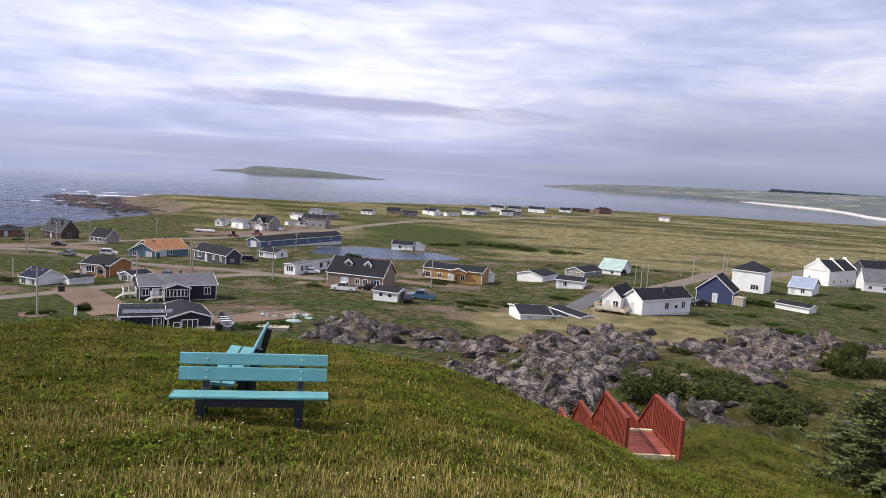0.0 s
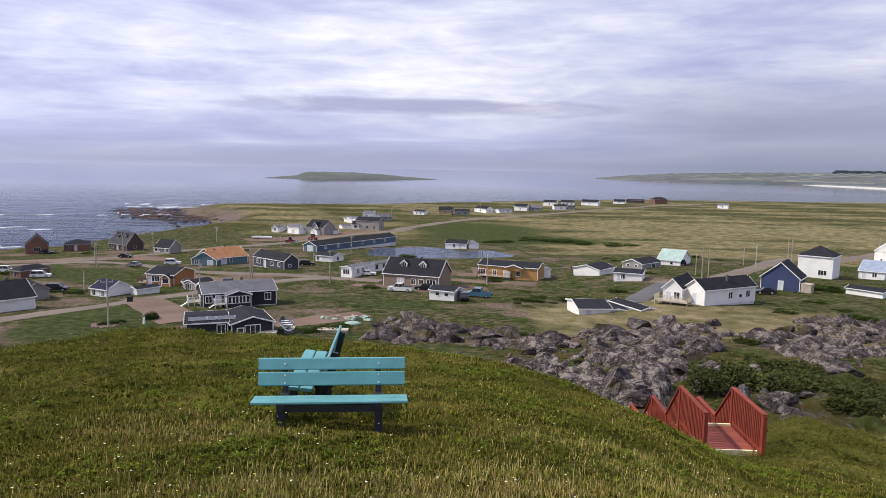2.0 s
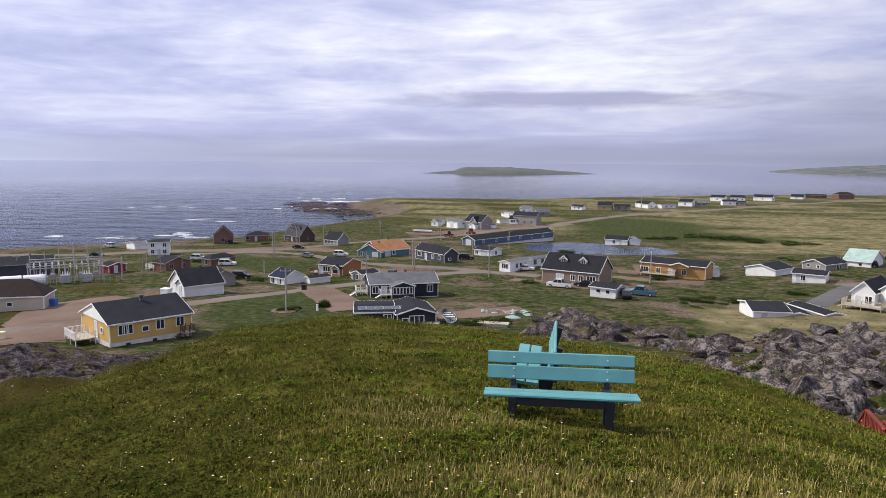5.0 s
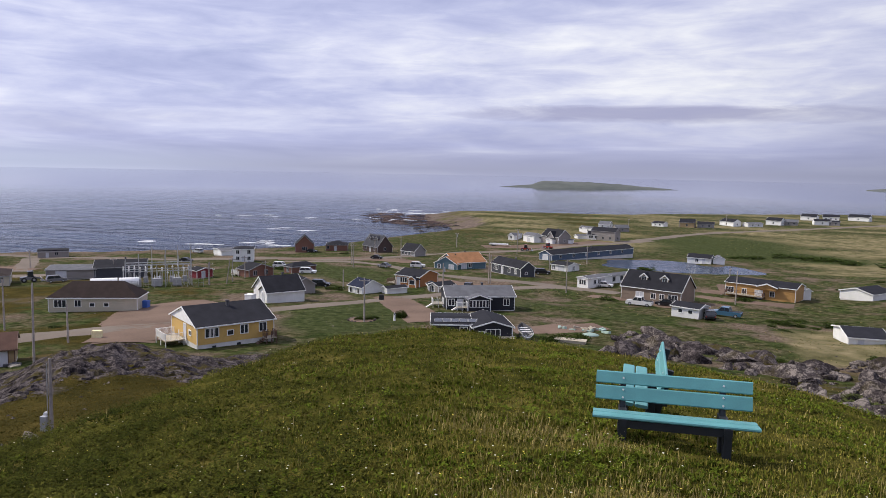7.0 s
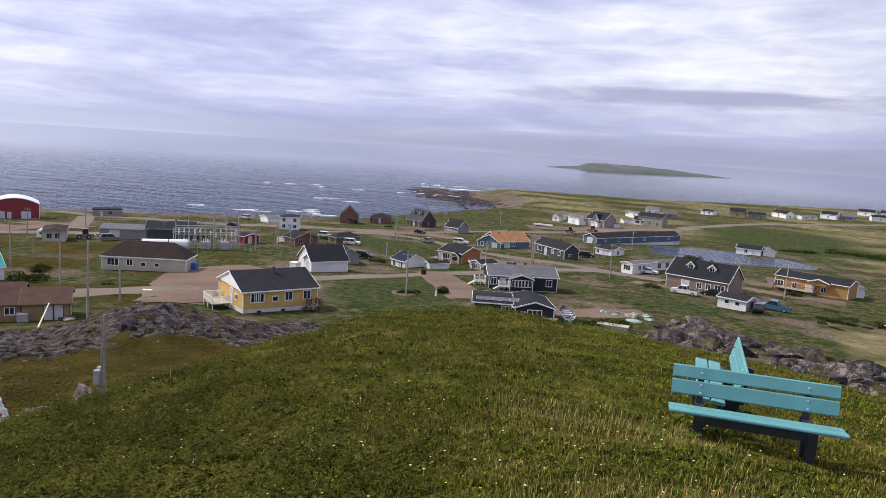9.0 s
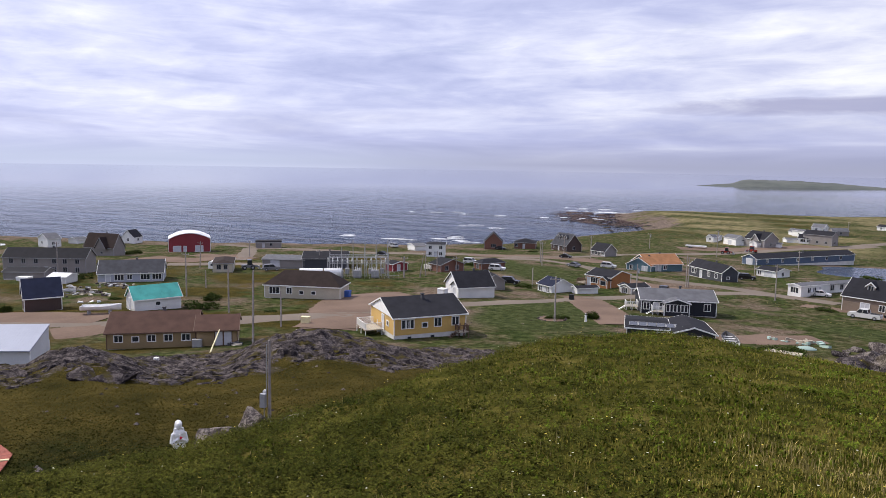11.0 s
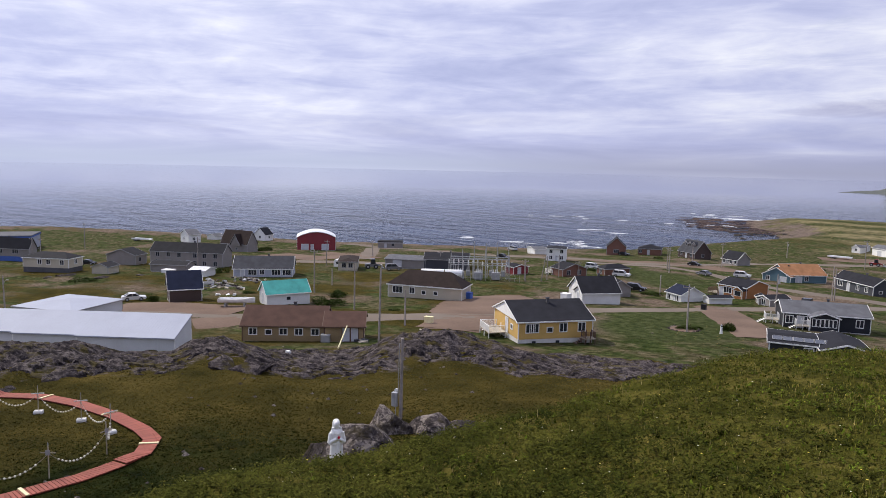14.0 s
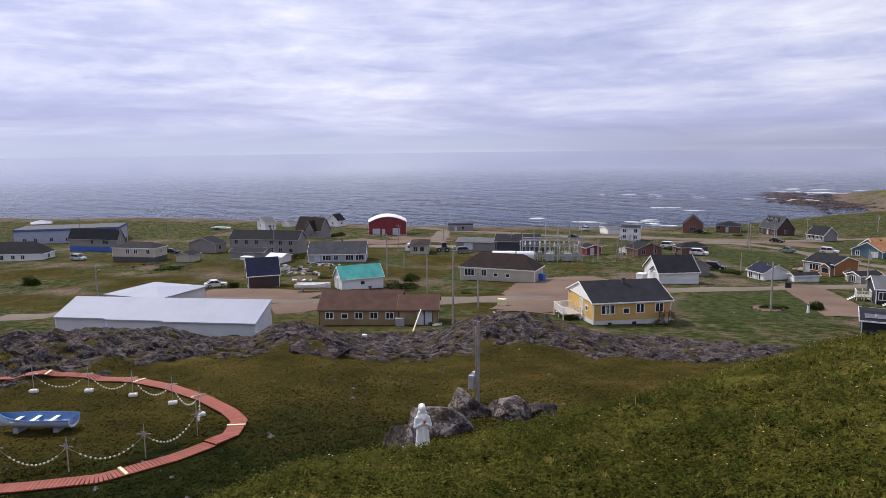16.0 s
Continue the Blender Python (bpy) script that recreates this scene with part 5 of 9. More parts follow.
house(17.6, 130.0, 15.58, 7.7, 5.6, 9.0, 1.63, 2.41, "ab", "siding_white", "roof_charcoal", "d.3", "", label="white building with a dark gabled roof", name="shed", category="shed")
house(22.4, 130.2, 15.45, 1.3, 3.4, 7.0, 1.30, 1.65, "bc", "siding_white", "roof_charcoal", "", "", label="white gabled shed below the road", name="shed", category="shed")
house(-130.8, 36.7, 15.74, 29.9, 11.2, 11.0, 1.70, 2.35, "hip", "wall_metal", "roof_lightmetal", "", "", label="white metal barn with a pale pyramid roof", name="barn", category="barn", trim="trim_grey")
house(-82.3, 214.1, 10.70, 49.9, 11.3, 10.0, 2.14, 4.54, "ab", "siding_navyteal", "roof_rust", "D.3 w.5", "", name="house", category="house", label="teal-sided house wing with a rust-brown roof")
house(-35.4, 101.1, 17.00, 29.2, 5.7, 8.0, 2.22, 3.06, "bc", "siding_black", "roof_charcoal", "s.2 W.5", "", name="house", category="house", label="black house with a low front gable and one wide window")
house(-88.2, 119.4, 14.44, -28.5, 3.5, 2.5, 2.43, 3.44, "bc", "siding_white", "roof_charcoal", "d.5", "", name="vestibule", category="shed", label="white vestibule with a gabled roof on the garage")
house(14.4, 195.5, 11.91, 22.4, 1.6, 4.0, 2.33, 2.78, "bc", "siding_white", "roof_grey", "", "", name="shed", category="shed", label="white shed beside the ochre bungalow")
house(25.4, 129.6, 16.05, 25.9, 3.1, 9.0, 1.30, 1.65, "bc", "siding_white", "roof_charcoal", "", "", name="garage", category="garage", label="low white garage gable sunk below the road")
house(-68.5, 157.4, 12.89, 31.6, 2.1, 4.0, 1.30, 1.80, "bc", "siding_greige", "roof_charcoal", "d.5", "", name="shed", category="shed", label="small grey gabled shed with white trim")
house(-370.3, 57.7, 5.63, 81.1, 7.9, 9.0, 3.51, 4.72, "hip", "siding_lilac", "roof_slate", "w.2 w.5 w.8", "", name="house", category="house", label="white upper block of the public building with a dark hipped roof")
house(-21.4, 517.0, 5.76, 2.0, 10.5, 7.0, 2.50, 4.00, "ab", "siding_greige", "roof_charcoal", "w.3 w.7", "", name="house", category="house", label="long grey wing of the far brown house", trim="trim_grey")
house(34.6, 584.0, 5.76, -3.0, 9.0, 7.0, 2.70, 4.20, "ab", "siding_greige", "roof_grey", "w.3 w.7", "", name="house", category="house", label="grey wing of the far white house", trim="trim_grey")
house(64.2, 608.0, 5.53, -4.0, 9.0, 6.0, 2.60, 3.60, "ab", "siding_greige", "roof_charcoal", "w.3 w.7", "", name="house", category="house", label="low grey wing of the far white house", trim="trim_grey")
house(69.0, 668.0, 5.80, -6.0, 12.0, 7.0, 3.00, 4.90, "ab", "siding_white", "roof_charcoal", "w.2 w.5 w.8", "", name="house", category="house", label="white far house with a long dark roof")
house(147.5, 757.0, 5.40, -11.0, 18.0, 7.0, 2.60, 3.60, "ab", "siding_darkbrown", "roof_brownroof", "w.3 w.7", "", name="house", category="house", label="low brown wing of the wide far house", trim="trim_grey")
house(-95.0, 358.9, 5.40, -28.3, 4.7, 4.0, 2.16, 3.11, "bc", "siding_white", "roof_grey", "d.5", "", name="cabin", category="cabin", label="small white gabled cabin by the gravel site")
house(-86.8, 353.3, 5.66, -31.7, 4.4, 5.0, 2.11, 2.90, "bc", "siding_white", "roof_grey", "d.5", "", name="cabin", category="cabin", label="small white gabled cabin by the gravel site")
house(-80.3, 359.6, 5.65, 4.6, 5.1, 4.0, 1.72, 2.11, "ab", "siding_white", "roof_grey", "", "", name="shed", category="shed", label="low white shed by the gravel site")
house(-110.5, 363.7, 5.40, -15.7, 3.9, 4.0, 2.37, 3.42, "bc", "siding_white", "roof_grey", "w.5", "", name="cabin", category="cabin", label="small white gabled cabin by the gravel site")
house(-71.0, 389.8, 5.60, 0.3, 10.0, 6.0, 2.60, 4.37, "ab", "siding_white", "roof_charcoal", "W.2 W.5 W.8", "", name="house", category="house", label="white stilted porch of the grey house")
house(-87.8, 435.1, 5.60, 35.4, 3.3, 5.0, 2.05, 3.58, "bc", "siding_white", "roof_grey", "d.5", "", name="house", category="house", label="small white gabled house at the road bend")
house(-80.0, 389.5, 5.69, 34.1, 5.7, 5.0, 1.38, 2.10, "ab", "siding_white", "roof_grey", "", "", name="garage", category="garage", label="low white garage at the road bend")

def annex(ob, x0, x1, y0, y1, h, rise, wall, roof, panes, trim="trim_white", name="porch"):
    """A gabled bay in front of a house, with its row of windows and white corners."""
    mid, over = (x0 + x1) / 2, 0.3
    k = rise / ((x1 - x0) / 2)
    bay = part(name, Shape().prism([(x0, -1.5), (x1, -1.5), (x1, h), (mid, h + rise), (x0, h)], y0, y1), wall, ob)
    zo = h - k * over
    part("roof", Shape().prism([(x0 - over, zo), (mid, h + rise), (x1 + over, zo), (x1 + over, zo + 0.13), (mid, h + rise + 0.14), (x0 - over, zo + 0.13)], y0 - over, y1 + 0.5), roof, bay)
    tr = Shape().prism([(x0 - over, zo - 0.05), (mid, h + rise - 0.05), (x1 + over, zo - 0.05), (x1 + over, zo + 0.14), (mid, h + rise + 0.15), (x0 - over, zo + 0.14)], y0 - over - 0.05, y0 - over)
    for cx in (x0, x1):
        tr.box(cx - 0.07, cx + 0.07, y0 - 0.03, y0 + 0.1, 0, h - 0.02)
    part("trim", tr, trim, bay)
    for i in range(panes):
        w = (x1 - x0 - 0.5) / panes
        cx = x0 + 0.25 + w * (i + 0.5)
        part("window", lattice((cx - w / 2 + 0.02, cx - w / 2 + 0.1, cx + w / 2 - 0.1, cx + w / 2 - 0.02), (h * 0.36, h * 0.36 + 0.08, h - 0.3, h - 0.22), {(1, 1)}, y0 - 0.05, y0 - 0.003), trim, bay)
        part("pane", Shape().box(cx - w / 2 + 0.1, cx + w / 2 - 0.1, y0 - 0.03, y0 - 0.004, h * 0.36 + 0.08, h - 0.3), "glass_dark", bay)


annex(dark_bungalow, -2.7, 1.5, -6.1, -4.25, 2.45, 0.7, "siding_black", "roof_grey", 6)
annex(orange_house, 1.2, 3.4, -5.6, -4.3, 2.2, 0.7, "siding_orange", "roof_charcoal", 1)
part("pediment", Shape().prism([(-5.42, 3.36), (5.42, 3.36), (0, 5.22)], -5.66, -5.56), "trim_white", yellow_house)
for y in (-3.2, 0.3, 3.6):
    part("basement_window", Shape().box(5.32, 5.35, y - 0.28, y + 0.28, 0.25, 0.62), "glass_dark", yellow_house)
solar_panels(-41.0, 99.9, 17.00, 22.7, 5.5, 8.0, 2.26, 2.61)
house(-106.05, 21.33, 17.5, 44.1, 7.3, 4.6, 2.70, 4.3, "mono", "wall_metal", "roof_lightmetal", label="long white metal barn section with pale metal roof", name="barn", category="barn", chimney=0)
house(-100.60, 26.39, 17.5, 44.1, 7.8, 4.9, 2.63, 4.3, "mono", "wall_metal", "roof_lightmetal", label="long white metal barn section with pale metal roof", name="barn", category="barn", chimney=0)
house(-93.33, 33.26, 17.5, 44.1, 11.9, 5.2, 2.58, 4.3, "mono", "wall_metal", "roof_lightmetal", label="long white metal barn section with pale metal roof", name="barn", category="barn", chimney=0)


# ---- the knoll: benches, stairs, statue ----
def bench(m, label):
    """Park bench: two teal back boards and two seat boards on dark posts."""
    ob = thing("park_bench", m, label, "bench", "benches on the knoll")
    tilt = Matrix.Translation((0, 0.30, 0.56)) @ Matrix.Rotation(radians(-14), 4, "X")
    for k, (z, tall) in enumerate(((0.165, 0.152), (-0.022, 0.175))):
        bd = part("back_board", Shape().chamfer(1.83, 0.038, tall), "bench_teal", ob, m=tilt @ Matrix.Translation((0, -0.03, z)))
        for x in (-0.585, 0.585):
            for dz in ((0.0,) if k == 0 else (0.045, -0.05)):
                part("bolt", Shape().tube((x, -0.018, dz), (x, -0.027, dz), 0.014, 0.010, 10), "bolt_steel", bd)
    for y in (-0.14, 0.04):
        part("seat_board", Shape().chamfer(1.87, 0.165, 0.042), "bench_teal", ob, m=pose(0, y, 0.37 - y * 0.10, -6))
    for x in (-0.585, 0.585):
        part("leg", Shape().chamfer(0.62, 0.10, 0.10, Matrix.Rotation(radians(90), 4, "Y")), "bench_dark", ob, m=pose(x, -0.17, 0.07))
        part("leg", Shape().chamfer(0.62, 0.10, 0.10, Matrix.Rotation(radians(90), 4, "Y")), "bench_dark", ob, m=pose(x, 0.17, 0.07))
        part("back_post", Shape().chamfer(0.62, 0.09, 0.07, Matrix.Rotation(radians(90), 4, "Y")), "bench_dark", ob, m=tilt @ pose(x, 0.03, -0.085))
        part("arm_beam", Shape().box(x - 0.045, x + 0.045, -0.24, 0.36, 0.30, 0.378), "bench_dark", ob)
    part("stretcher", Shape().box(-0.585, 0.585, -0.20, -0.15, 0.27, 0.36), "bench_dark", ob)
    return ob


bench(pose(-2.18, 8.66, 38.69, 0, 0, 9.2), "teal board bench with dark posts on the grass")
bench(pose(-2.75, 9.98, 38.66, 0, 0, -83), "teal board bench with dark posts, turned sideways")


def stair_bridge():
    """Red boardwalk stairs: level landings and flights with picket rails that follow them."""
    ob = thing("boardwalk_stairs", pose(5.64, 17.5, 35.14, 0, 0, 1.5), "red wooden boardwalk stairs with picket rails down the slope", "stairs")
    w, turns = 0.66, ((-0.32, 0.0), (1.75, 0.0), (2.95, -1.18), (4.55, -1.18), (5.8, -2.4), (7.4, -2.4))
    level = lambda y: float(np.interp(y, [t[0] for t in turns], [t[1] for t in turns]))
    plank = Shape().box(-w, w, 0.004, 0.136, -0.04, 0).mesh("plank", "deck_red")
    for y0, n, z in ((0.0, 12, 0.0), (3.0, 11, -1.18), (5.85, 11, -2.4)):
        for i in range(n):
            part("plank", plank, "", ob, m=pose(0, y0 + i * 0.14, z, 0, 0, 0.15 * ((i * 7) % 5 - 2)))
    part("edge_board", Shape().box(-w - 0.02, w + 0.02, -0.07, 0.0, -0.10, 0.035), "paint_cream", ob, "worn cream painted edge board")
    part("edge_board", Shape().box(-w, w, 1.69, 1.76, -0.05, 0.055), "paint_cream", ob, "worn cream painted edge board")
    tread = Shape().box(-w, w, 0, 0.2, -0.05, 0).mesh("tread", "deck_red")
    for y0, z0 in ((1.77, 0.0), (4.57, -1.18)):
        for i in range(6):
            part("tread", tread, "", ob, m=pose(0, y0 + i * 0.2, z0 - 0.168 * (i + 1)))
    frame_sh = Shape()
    for x in (-w + 0.06, w - 0.06):
        for (ya, za), (yb, zb) in zip(turns[:-1], turns[1:]):
            frame_sh.prism([(ya, za - 0.28), (yb, zb - 0.28), (yb, zb - 0.06), (ya, za - 0.06)], x - 0.04, x + 0.04, Matrix.Rotation(radians(90), 4, "Z") @ Matrix.Diagonal((1, -1, 1, 1)))
        for y, z in turns:
            frame_sh.box(x - 0.05, x + 0.05, y - 0.05, y + 0.05, z - 2.2, z - 0.06)
    part("frame", frame_sh, "timber_red", ob)
    picket = Shape().box(-0.019, 0.019, -0.028, 0.028, -1.12, -0.02).mesh("picket", "timber_red")
    for x in (-w - 0.03, w + 0.03):
        y = turns[0][0] + 0.03
        i = 0
        while y < turns[-1][0]:
            part("picket", picket, "", ob, m=pose(x, y, level(y) + 1.02, 0.6 * ((i * 5) % 3 - 1), 0, 0))
            y += 0.108
            i += 1
        for (ya, za), (yb, zb) in zip(turns[:-1], turns[1:]):
            for up, wd, tk in ((1.03, 0.12, 0.045), (0.10, 0.03, 0.09)):
                a1, b1 = Vector((x, ya, za + up)), Vector((x, yb, zb + up))
                mm = Matrix.Translation((a1 + b1) / 2) @ (b1 - a1).to_track_quat("X", "Z").to_matrix().to_4x4()
                part("top_rail" if up > 1 else "low_rail", Shape().chamfer((b1 - a1).length + 0.05, wd, tk, mm, 0.008), "timber_red", ob)
        for y, z in turns:
            part("newel_post", Shape().box(x - 0.045, x + 0.045, y - 0.045, y + 0.045, z - 0.14, z + 1.0), "timber_red", ob)


stair_bridge()


def lathe(profile, sides=24, squash=1.0):
    s = Shape()
    v = [(r * math.cos(6.2832 * i / sides), r * squash * math.sin(6.2832 * i / sides), z) for r, z in profile for i in range(sides)]
    f = [(k * sides + i, k * sides + (i + 1) % sides, (k + 1) * sides + (i + 1) % sides, (k + 1) * sides + i) for k in range(len(profile) - 1) for i in range(sides)]
    return s.add(v, f + [tuple(range(sides - 1, -1, -1)), tuple(range((len(profile) - 1) * sides, len(profile) * sides))])


def statue():
    """White robed garden statue with folded arms, one mesh."""
    s = lathe([(0.27, 0.0), (0.26, 0.1), (0.235, 0.4), (0.205, 0.8), (0.185, 1.05), (0.20, 1.25), (0.212, 1.38), (0.17, 1.47), (0.07, 1.52), (0.06, 1.60)], 28, 0.75)
    for profile, sides, squash, dy in (([(0.19, 1.18), (0.185, 1.34), (0.14, 1.48), (0.125, 1.60), (0.125, 1.70), (0.10, 1.79), (0.03, 1.83)], 24, 0.8, 0.065), ([(0.03, 1.53), (0.075, 1.56), (0.098, 1.64), (0.10, 1.70), (0.08, 1.76), (0.03, 1.80)], 18, 1.0, -0.045)):
        q = lathe(profile, sides, squash)
        s.add([p + Vector((0, dy, 0)) for p in q.v], q.f)
    for sx in (-1, 1):
        s.tube((sx * 0.195, 0.0, 1.37), (sx * 0.245, -0.05, 1.03), 0.062, 0.072, 12)
        s.tube((sx * 0.245, -0.05, 1.03), (sx * 0.04, -0.19, 1.20), 0.07, 0.04, 12)
        s.tube((sx * 0.034, -0.185, 1.17), (sx * 0.010, -0.215, 1.40), 0.033, 0.014, 10)
        s.tube((sx * 0.12, -0.02, 1.56), (sx * 0.16, -0.06, 1.24), 0.045, 0.03, 8)
    s.tube((0.03, -0.15, 1.06), (0.06, -0.19, 0.50), 0.05, 0.075, 8)
    s.tube((0.16, -0.10, 1.02), (-0.16, -0.11, 1.0), 0.045, 0.045, 8)
    for i in range(14):
        t = 6.2832 * i / 14
        s.tube((0.25 * math.cos(t), 0.185 * math.sin(t), 0.03), (0.185 * math.cos(t), 0.14 * math.sin(t), 0.98), 0.03, 0.012, 6)
    me = s.mesh("statue", "plaster_white", True)
    bm = bmesh.new()
    bm.from_mesh(me)
    for p in bm.verts:
        n = noise.noise(p.co * 14)
        p.co += p.normal * n * 0.006
    bm.to_mesh(me)
    bm.free()
    me.shade_smooth()
    ob = new("statue", me)
    ob.matrix_basis = pose(-19.07, 10.61, 33.77, 0, 0, 66)
    ob.scale = (0.74, 0.74, 0.705)
    fuse = ob.modifiers.new("fuse", "REMESH")
    fuse.mode, fuse.voxel_size, fuse.use_smooth_shade = "VOXEL", 0.011, True
    tagged(ob, "white robed garden statue on the grassy slope", "statue")
    fl = Shape()
    for i in range(9):
        t = i * 2.4
        fl.tube((0.03, -0.185, 0.84), (0.03 + 0.045 * math.cos(t) * (0.4 + i / 14), -0.225, 0.84 + 0.05 * math.sin(t) * (0.4 + i / 14)), 0.012, 0.02, 6)
    fo = part("artificial_flower", fl, "cloth_red", m=pose(-19.07, 10.61, 33.77, 0, 0, 66) @ Matrix.Diagonal((0.74, 0.74, 0.705, 1)) @ Matrix.Translation((0, -0.03, 0.43)))
    tagged(fo, "red cloth flower held at the chest of the statue", "flower")


statue()
pl = Shape().chamfer(0.5, 0.5, 1.6, Matrix.Translation((0, 0, -0.8)), 0.05)
tagged(part("pedestal", pl, "concrete", m=pose(-19.07, 10.61, 33.765, 0, 0, 66)), "grey concrete pedestal under the white statue", "pedestal")


# ---- rocks ----
def rock_mesh(seed, mat, rough=0.055, sharp=1.0, fine=4):
    bm = bmesh.new()
    bmesh.ops.create_icosphere(bm, subdivisions=fine, radius=1.0)
    off = Vector((seed * 7.31, seed * 3.17, seed * 1.71))
    rnd = random.Random(seed)
    turn = pose(0, 0, 0, rnd.uniform(-25, 25), rnd.uniform(-25, 25), rnd.uniform(0, 90)).to_3x3()
    cuts = [(Vector((rnd.uniform(-1, 1), rnd.uniform(-1, 1), rnd.uniform(-0.3, 1))).normalized(), rnd.uniform(0.46, 0.86)) for _ in range(13)]
    for v in bm.verts:
        p = v.co.copy()
        p = turn @ (p * (0.86 / max(abs(p.x), abs(p.y), abs(p.z)) ** 0.8))
        for nrm, lim in cuts:
            over = p.dot(nrm) - lim
            if over > 0:
                p -= nrm * over * 0.97
        k = noise.fractal(p * 1.3 + off, 1.0, 2.0, 3) * rough
        crack = abs(noise.noise(p * 2.1 + off * 1.3))
        k -= max(0, 0.05 - crack) * 1.1 * sharp
        k += noise.noise(p * 6 + off) * 0.018
        v.co = p + p.normalized() * k
        v.co.z = max(v.co.z, -0.35)
    me = bpy.data.meshes.new("boulder")
    bm.to_mesh(me)
    bm.free()
    me.materials.append(M(mat))
    return me


ROCKS = [rock_mesh(i + 1, "rock_grey") for i in range(6)] + [rock_mesh(i + 11, "rock_dark") for i in range(3)]
STONES = [rock_mesh(i + 31, "rock_grey" if i < 6 else "rock_dark", fine=3) for i in range(9)]


LOOSE = {}


def loose_stone(x, y, sx, sy, sz, k, pile, sink=0.25, yaw=0.0):
    """A stone of the crowd that nobody would count: joined with the rest of its pile."""
    rnd = random.Random(int(x * 31 + y * 17 + k))
    m = pose(x, y, ground_z(x, y) - sz * sink + 0.3 * sz, rnd.uniform(-8, 8), rnd.uniform(-8, 8), yaw or rnd.uniform(0, 360)) @ Matrix.Diagonal((sx, sy, sz, 1))
    v, f = LOOSE.setdefault(pile, ([], []))
    me = STONES[k % 9]
    n = len(v)
    v.extend(m @ p.co for p in me.vertices)
    f.extend(tuple(n + i for i in q.vertices) for q in me.polygons)


def boulder(x, y, sx, sy, sz, k, label="grey lichen-spotted boulder among heath", group="boulders in the valley", sink=0.25, yaw=None):
    ob = new("boulder", (ROCKS if sx > 1.3 and sz > 0.6 else STONES)[k % 9])
    rnd = random.Random(int(x * 31 + y * 17 + k))
    ob.matrix_basis = pose(x, y, ground_z(x, y) - sz * sink + 0.3 * sz, rnd.uniform(-8, 8), rnd.uniform(-8, 8), rnd.uniform(0, 360) if yaw is None else yaw) @ Matrix.Diagonal((sx, sy, sz, 1))
    return tagged(ob, label, "boulder", group)


# large boulders, one by one: place, half width, half height
for x, y, w, h, k in (
        (-14.43, 100.41, 4.2, 2.6, 6), (-9.57, 100.68, 4.4, 2.7, 7), (-5.37, 98.24, 2.6, 2.4, 8), (-13.38, 108.18, 4.5, 2.0, 0), (-7.33, 108.81, 4.0, 1.6, 6), (-2.51, 107.97, 4.0, 1.2, 7), (-11.57, 97.11, 3.0, 1.3, 0), (2.63, 107.26, 4.0, 0.9, 6), (-17.21, 97.68, 2.0, 1.2, 0), (4.62, 86.08, 1.9, 1.7, 6), (8.29, 98.04, 1.8, 0.9, 1), (11.17, 96.20, 2.0, 1.2, 2), (5.70, 77.21, 1.3, 0.8, 3), (7.78, 73.74, 1.4, 0.9, 4), (10.25, 56.59, 2.7, 2.2, 5), (14.12, 63.18, 2.1, 2.0, 0)):
    boulder(x, y, w * 0.92, w * 0.7, h * 0.85, k)
for x, y, w, h, k in (
        (16.94, 64.80, 2.3, 1.8, 1), (21.37, 85.93, 2.6, 1.2, 2), (27.92, 94.90, 2.4, 1.5, 3), (11.17, 73.17, 1.6, 1.0, 4), (16.90, 88.74, 2.2, 1.0, 5), (40.22, 103.73, 2.3, 1.7, 1), (43.18, 99.60, 2.6, 1.8, 0), (48.20, 102.47, 2.4, 1.5, 2), (54.41, 107.41, 2.2, 2.0, 6), (21.42, 52.92, 1.3, 0.8, 3), (26.06, 59.93, 1.0, 0.5, 4), (37.23, 104.13, 2.2, 1.0, 5), (34.78, 106.40, 2.0, 0.9, 0), (50.13, 114.33, 1.6, 0.9, 1), (51.43, 96.89, 1.8, 1.0, 2), (0.89, 92.42, 1.5, 0.8, 3)):
    boulder(x, y, w * 0.92, w * 0.7, h * 0.85, k)
for x, y, w, h, k in (
        (-1.75, 94.91, 1.6, 0.8, 4), (18.78, 57.17, 0.8, 0.6, 5), (53.77, 110.81, 1.9, 1.2, 0), (57.70, 109.72, 2.2, 1.3, 1), (64.58, 109.34, 2.4, 1.2, 2), (65.42, 104.12, 2.4, 1.3, 3), (52.39, 96.02, 2.2, 0.8, 4), (42.40, 94.47, 2.0, 1.0, 5), (53.96, 85.60, 1.0, 0.6, 1), (38.11, 81.48, 1.8, 0.8, 2), (10.74, 51.27, 1.6, 1.0, 6), (9.82, 53.64, 1.7, 1.2, 0)):
    boulder(x, y, w * 0.92, w * 0.7, h * 0.85, k)
# smaller ones scattered through the same field
rr = random.Random(5)
made = 0
while made < 130:
    az, r = radians(rr.uniform(-24, -1)), rr.uniform(46, 84)
    x, y = -math.sin(az) * r, math.cos(az) * r
    if float(rock_amount(x, y)) < 0.35:
        continue
    s = rr.uniform(0.35, 0.9) if rr.random() < 0.6 else rr.uniform(1.0, 2.0)
    (boulder if s > 1.0 else lambda *q: loose_stone(*q, "rock_grey"))(x, y, s, s * rr.uniform(0.6, 1), s * rr.uniform(0.45, 0.85), rr.randrange(6))
    made += 1


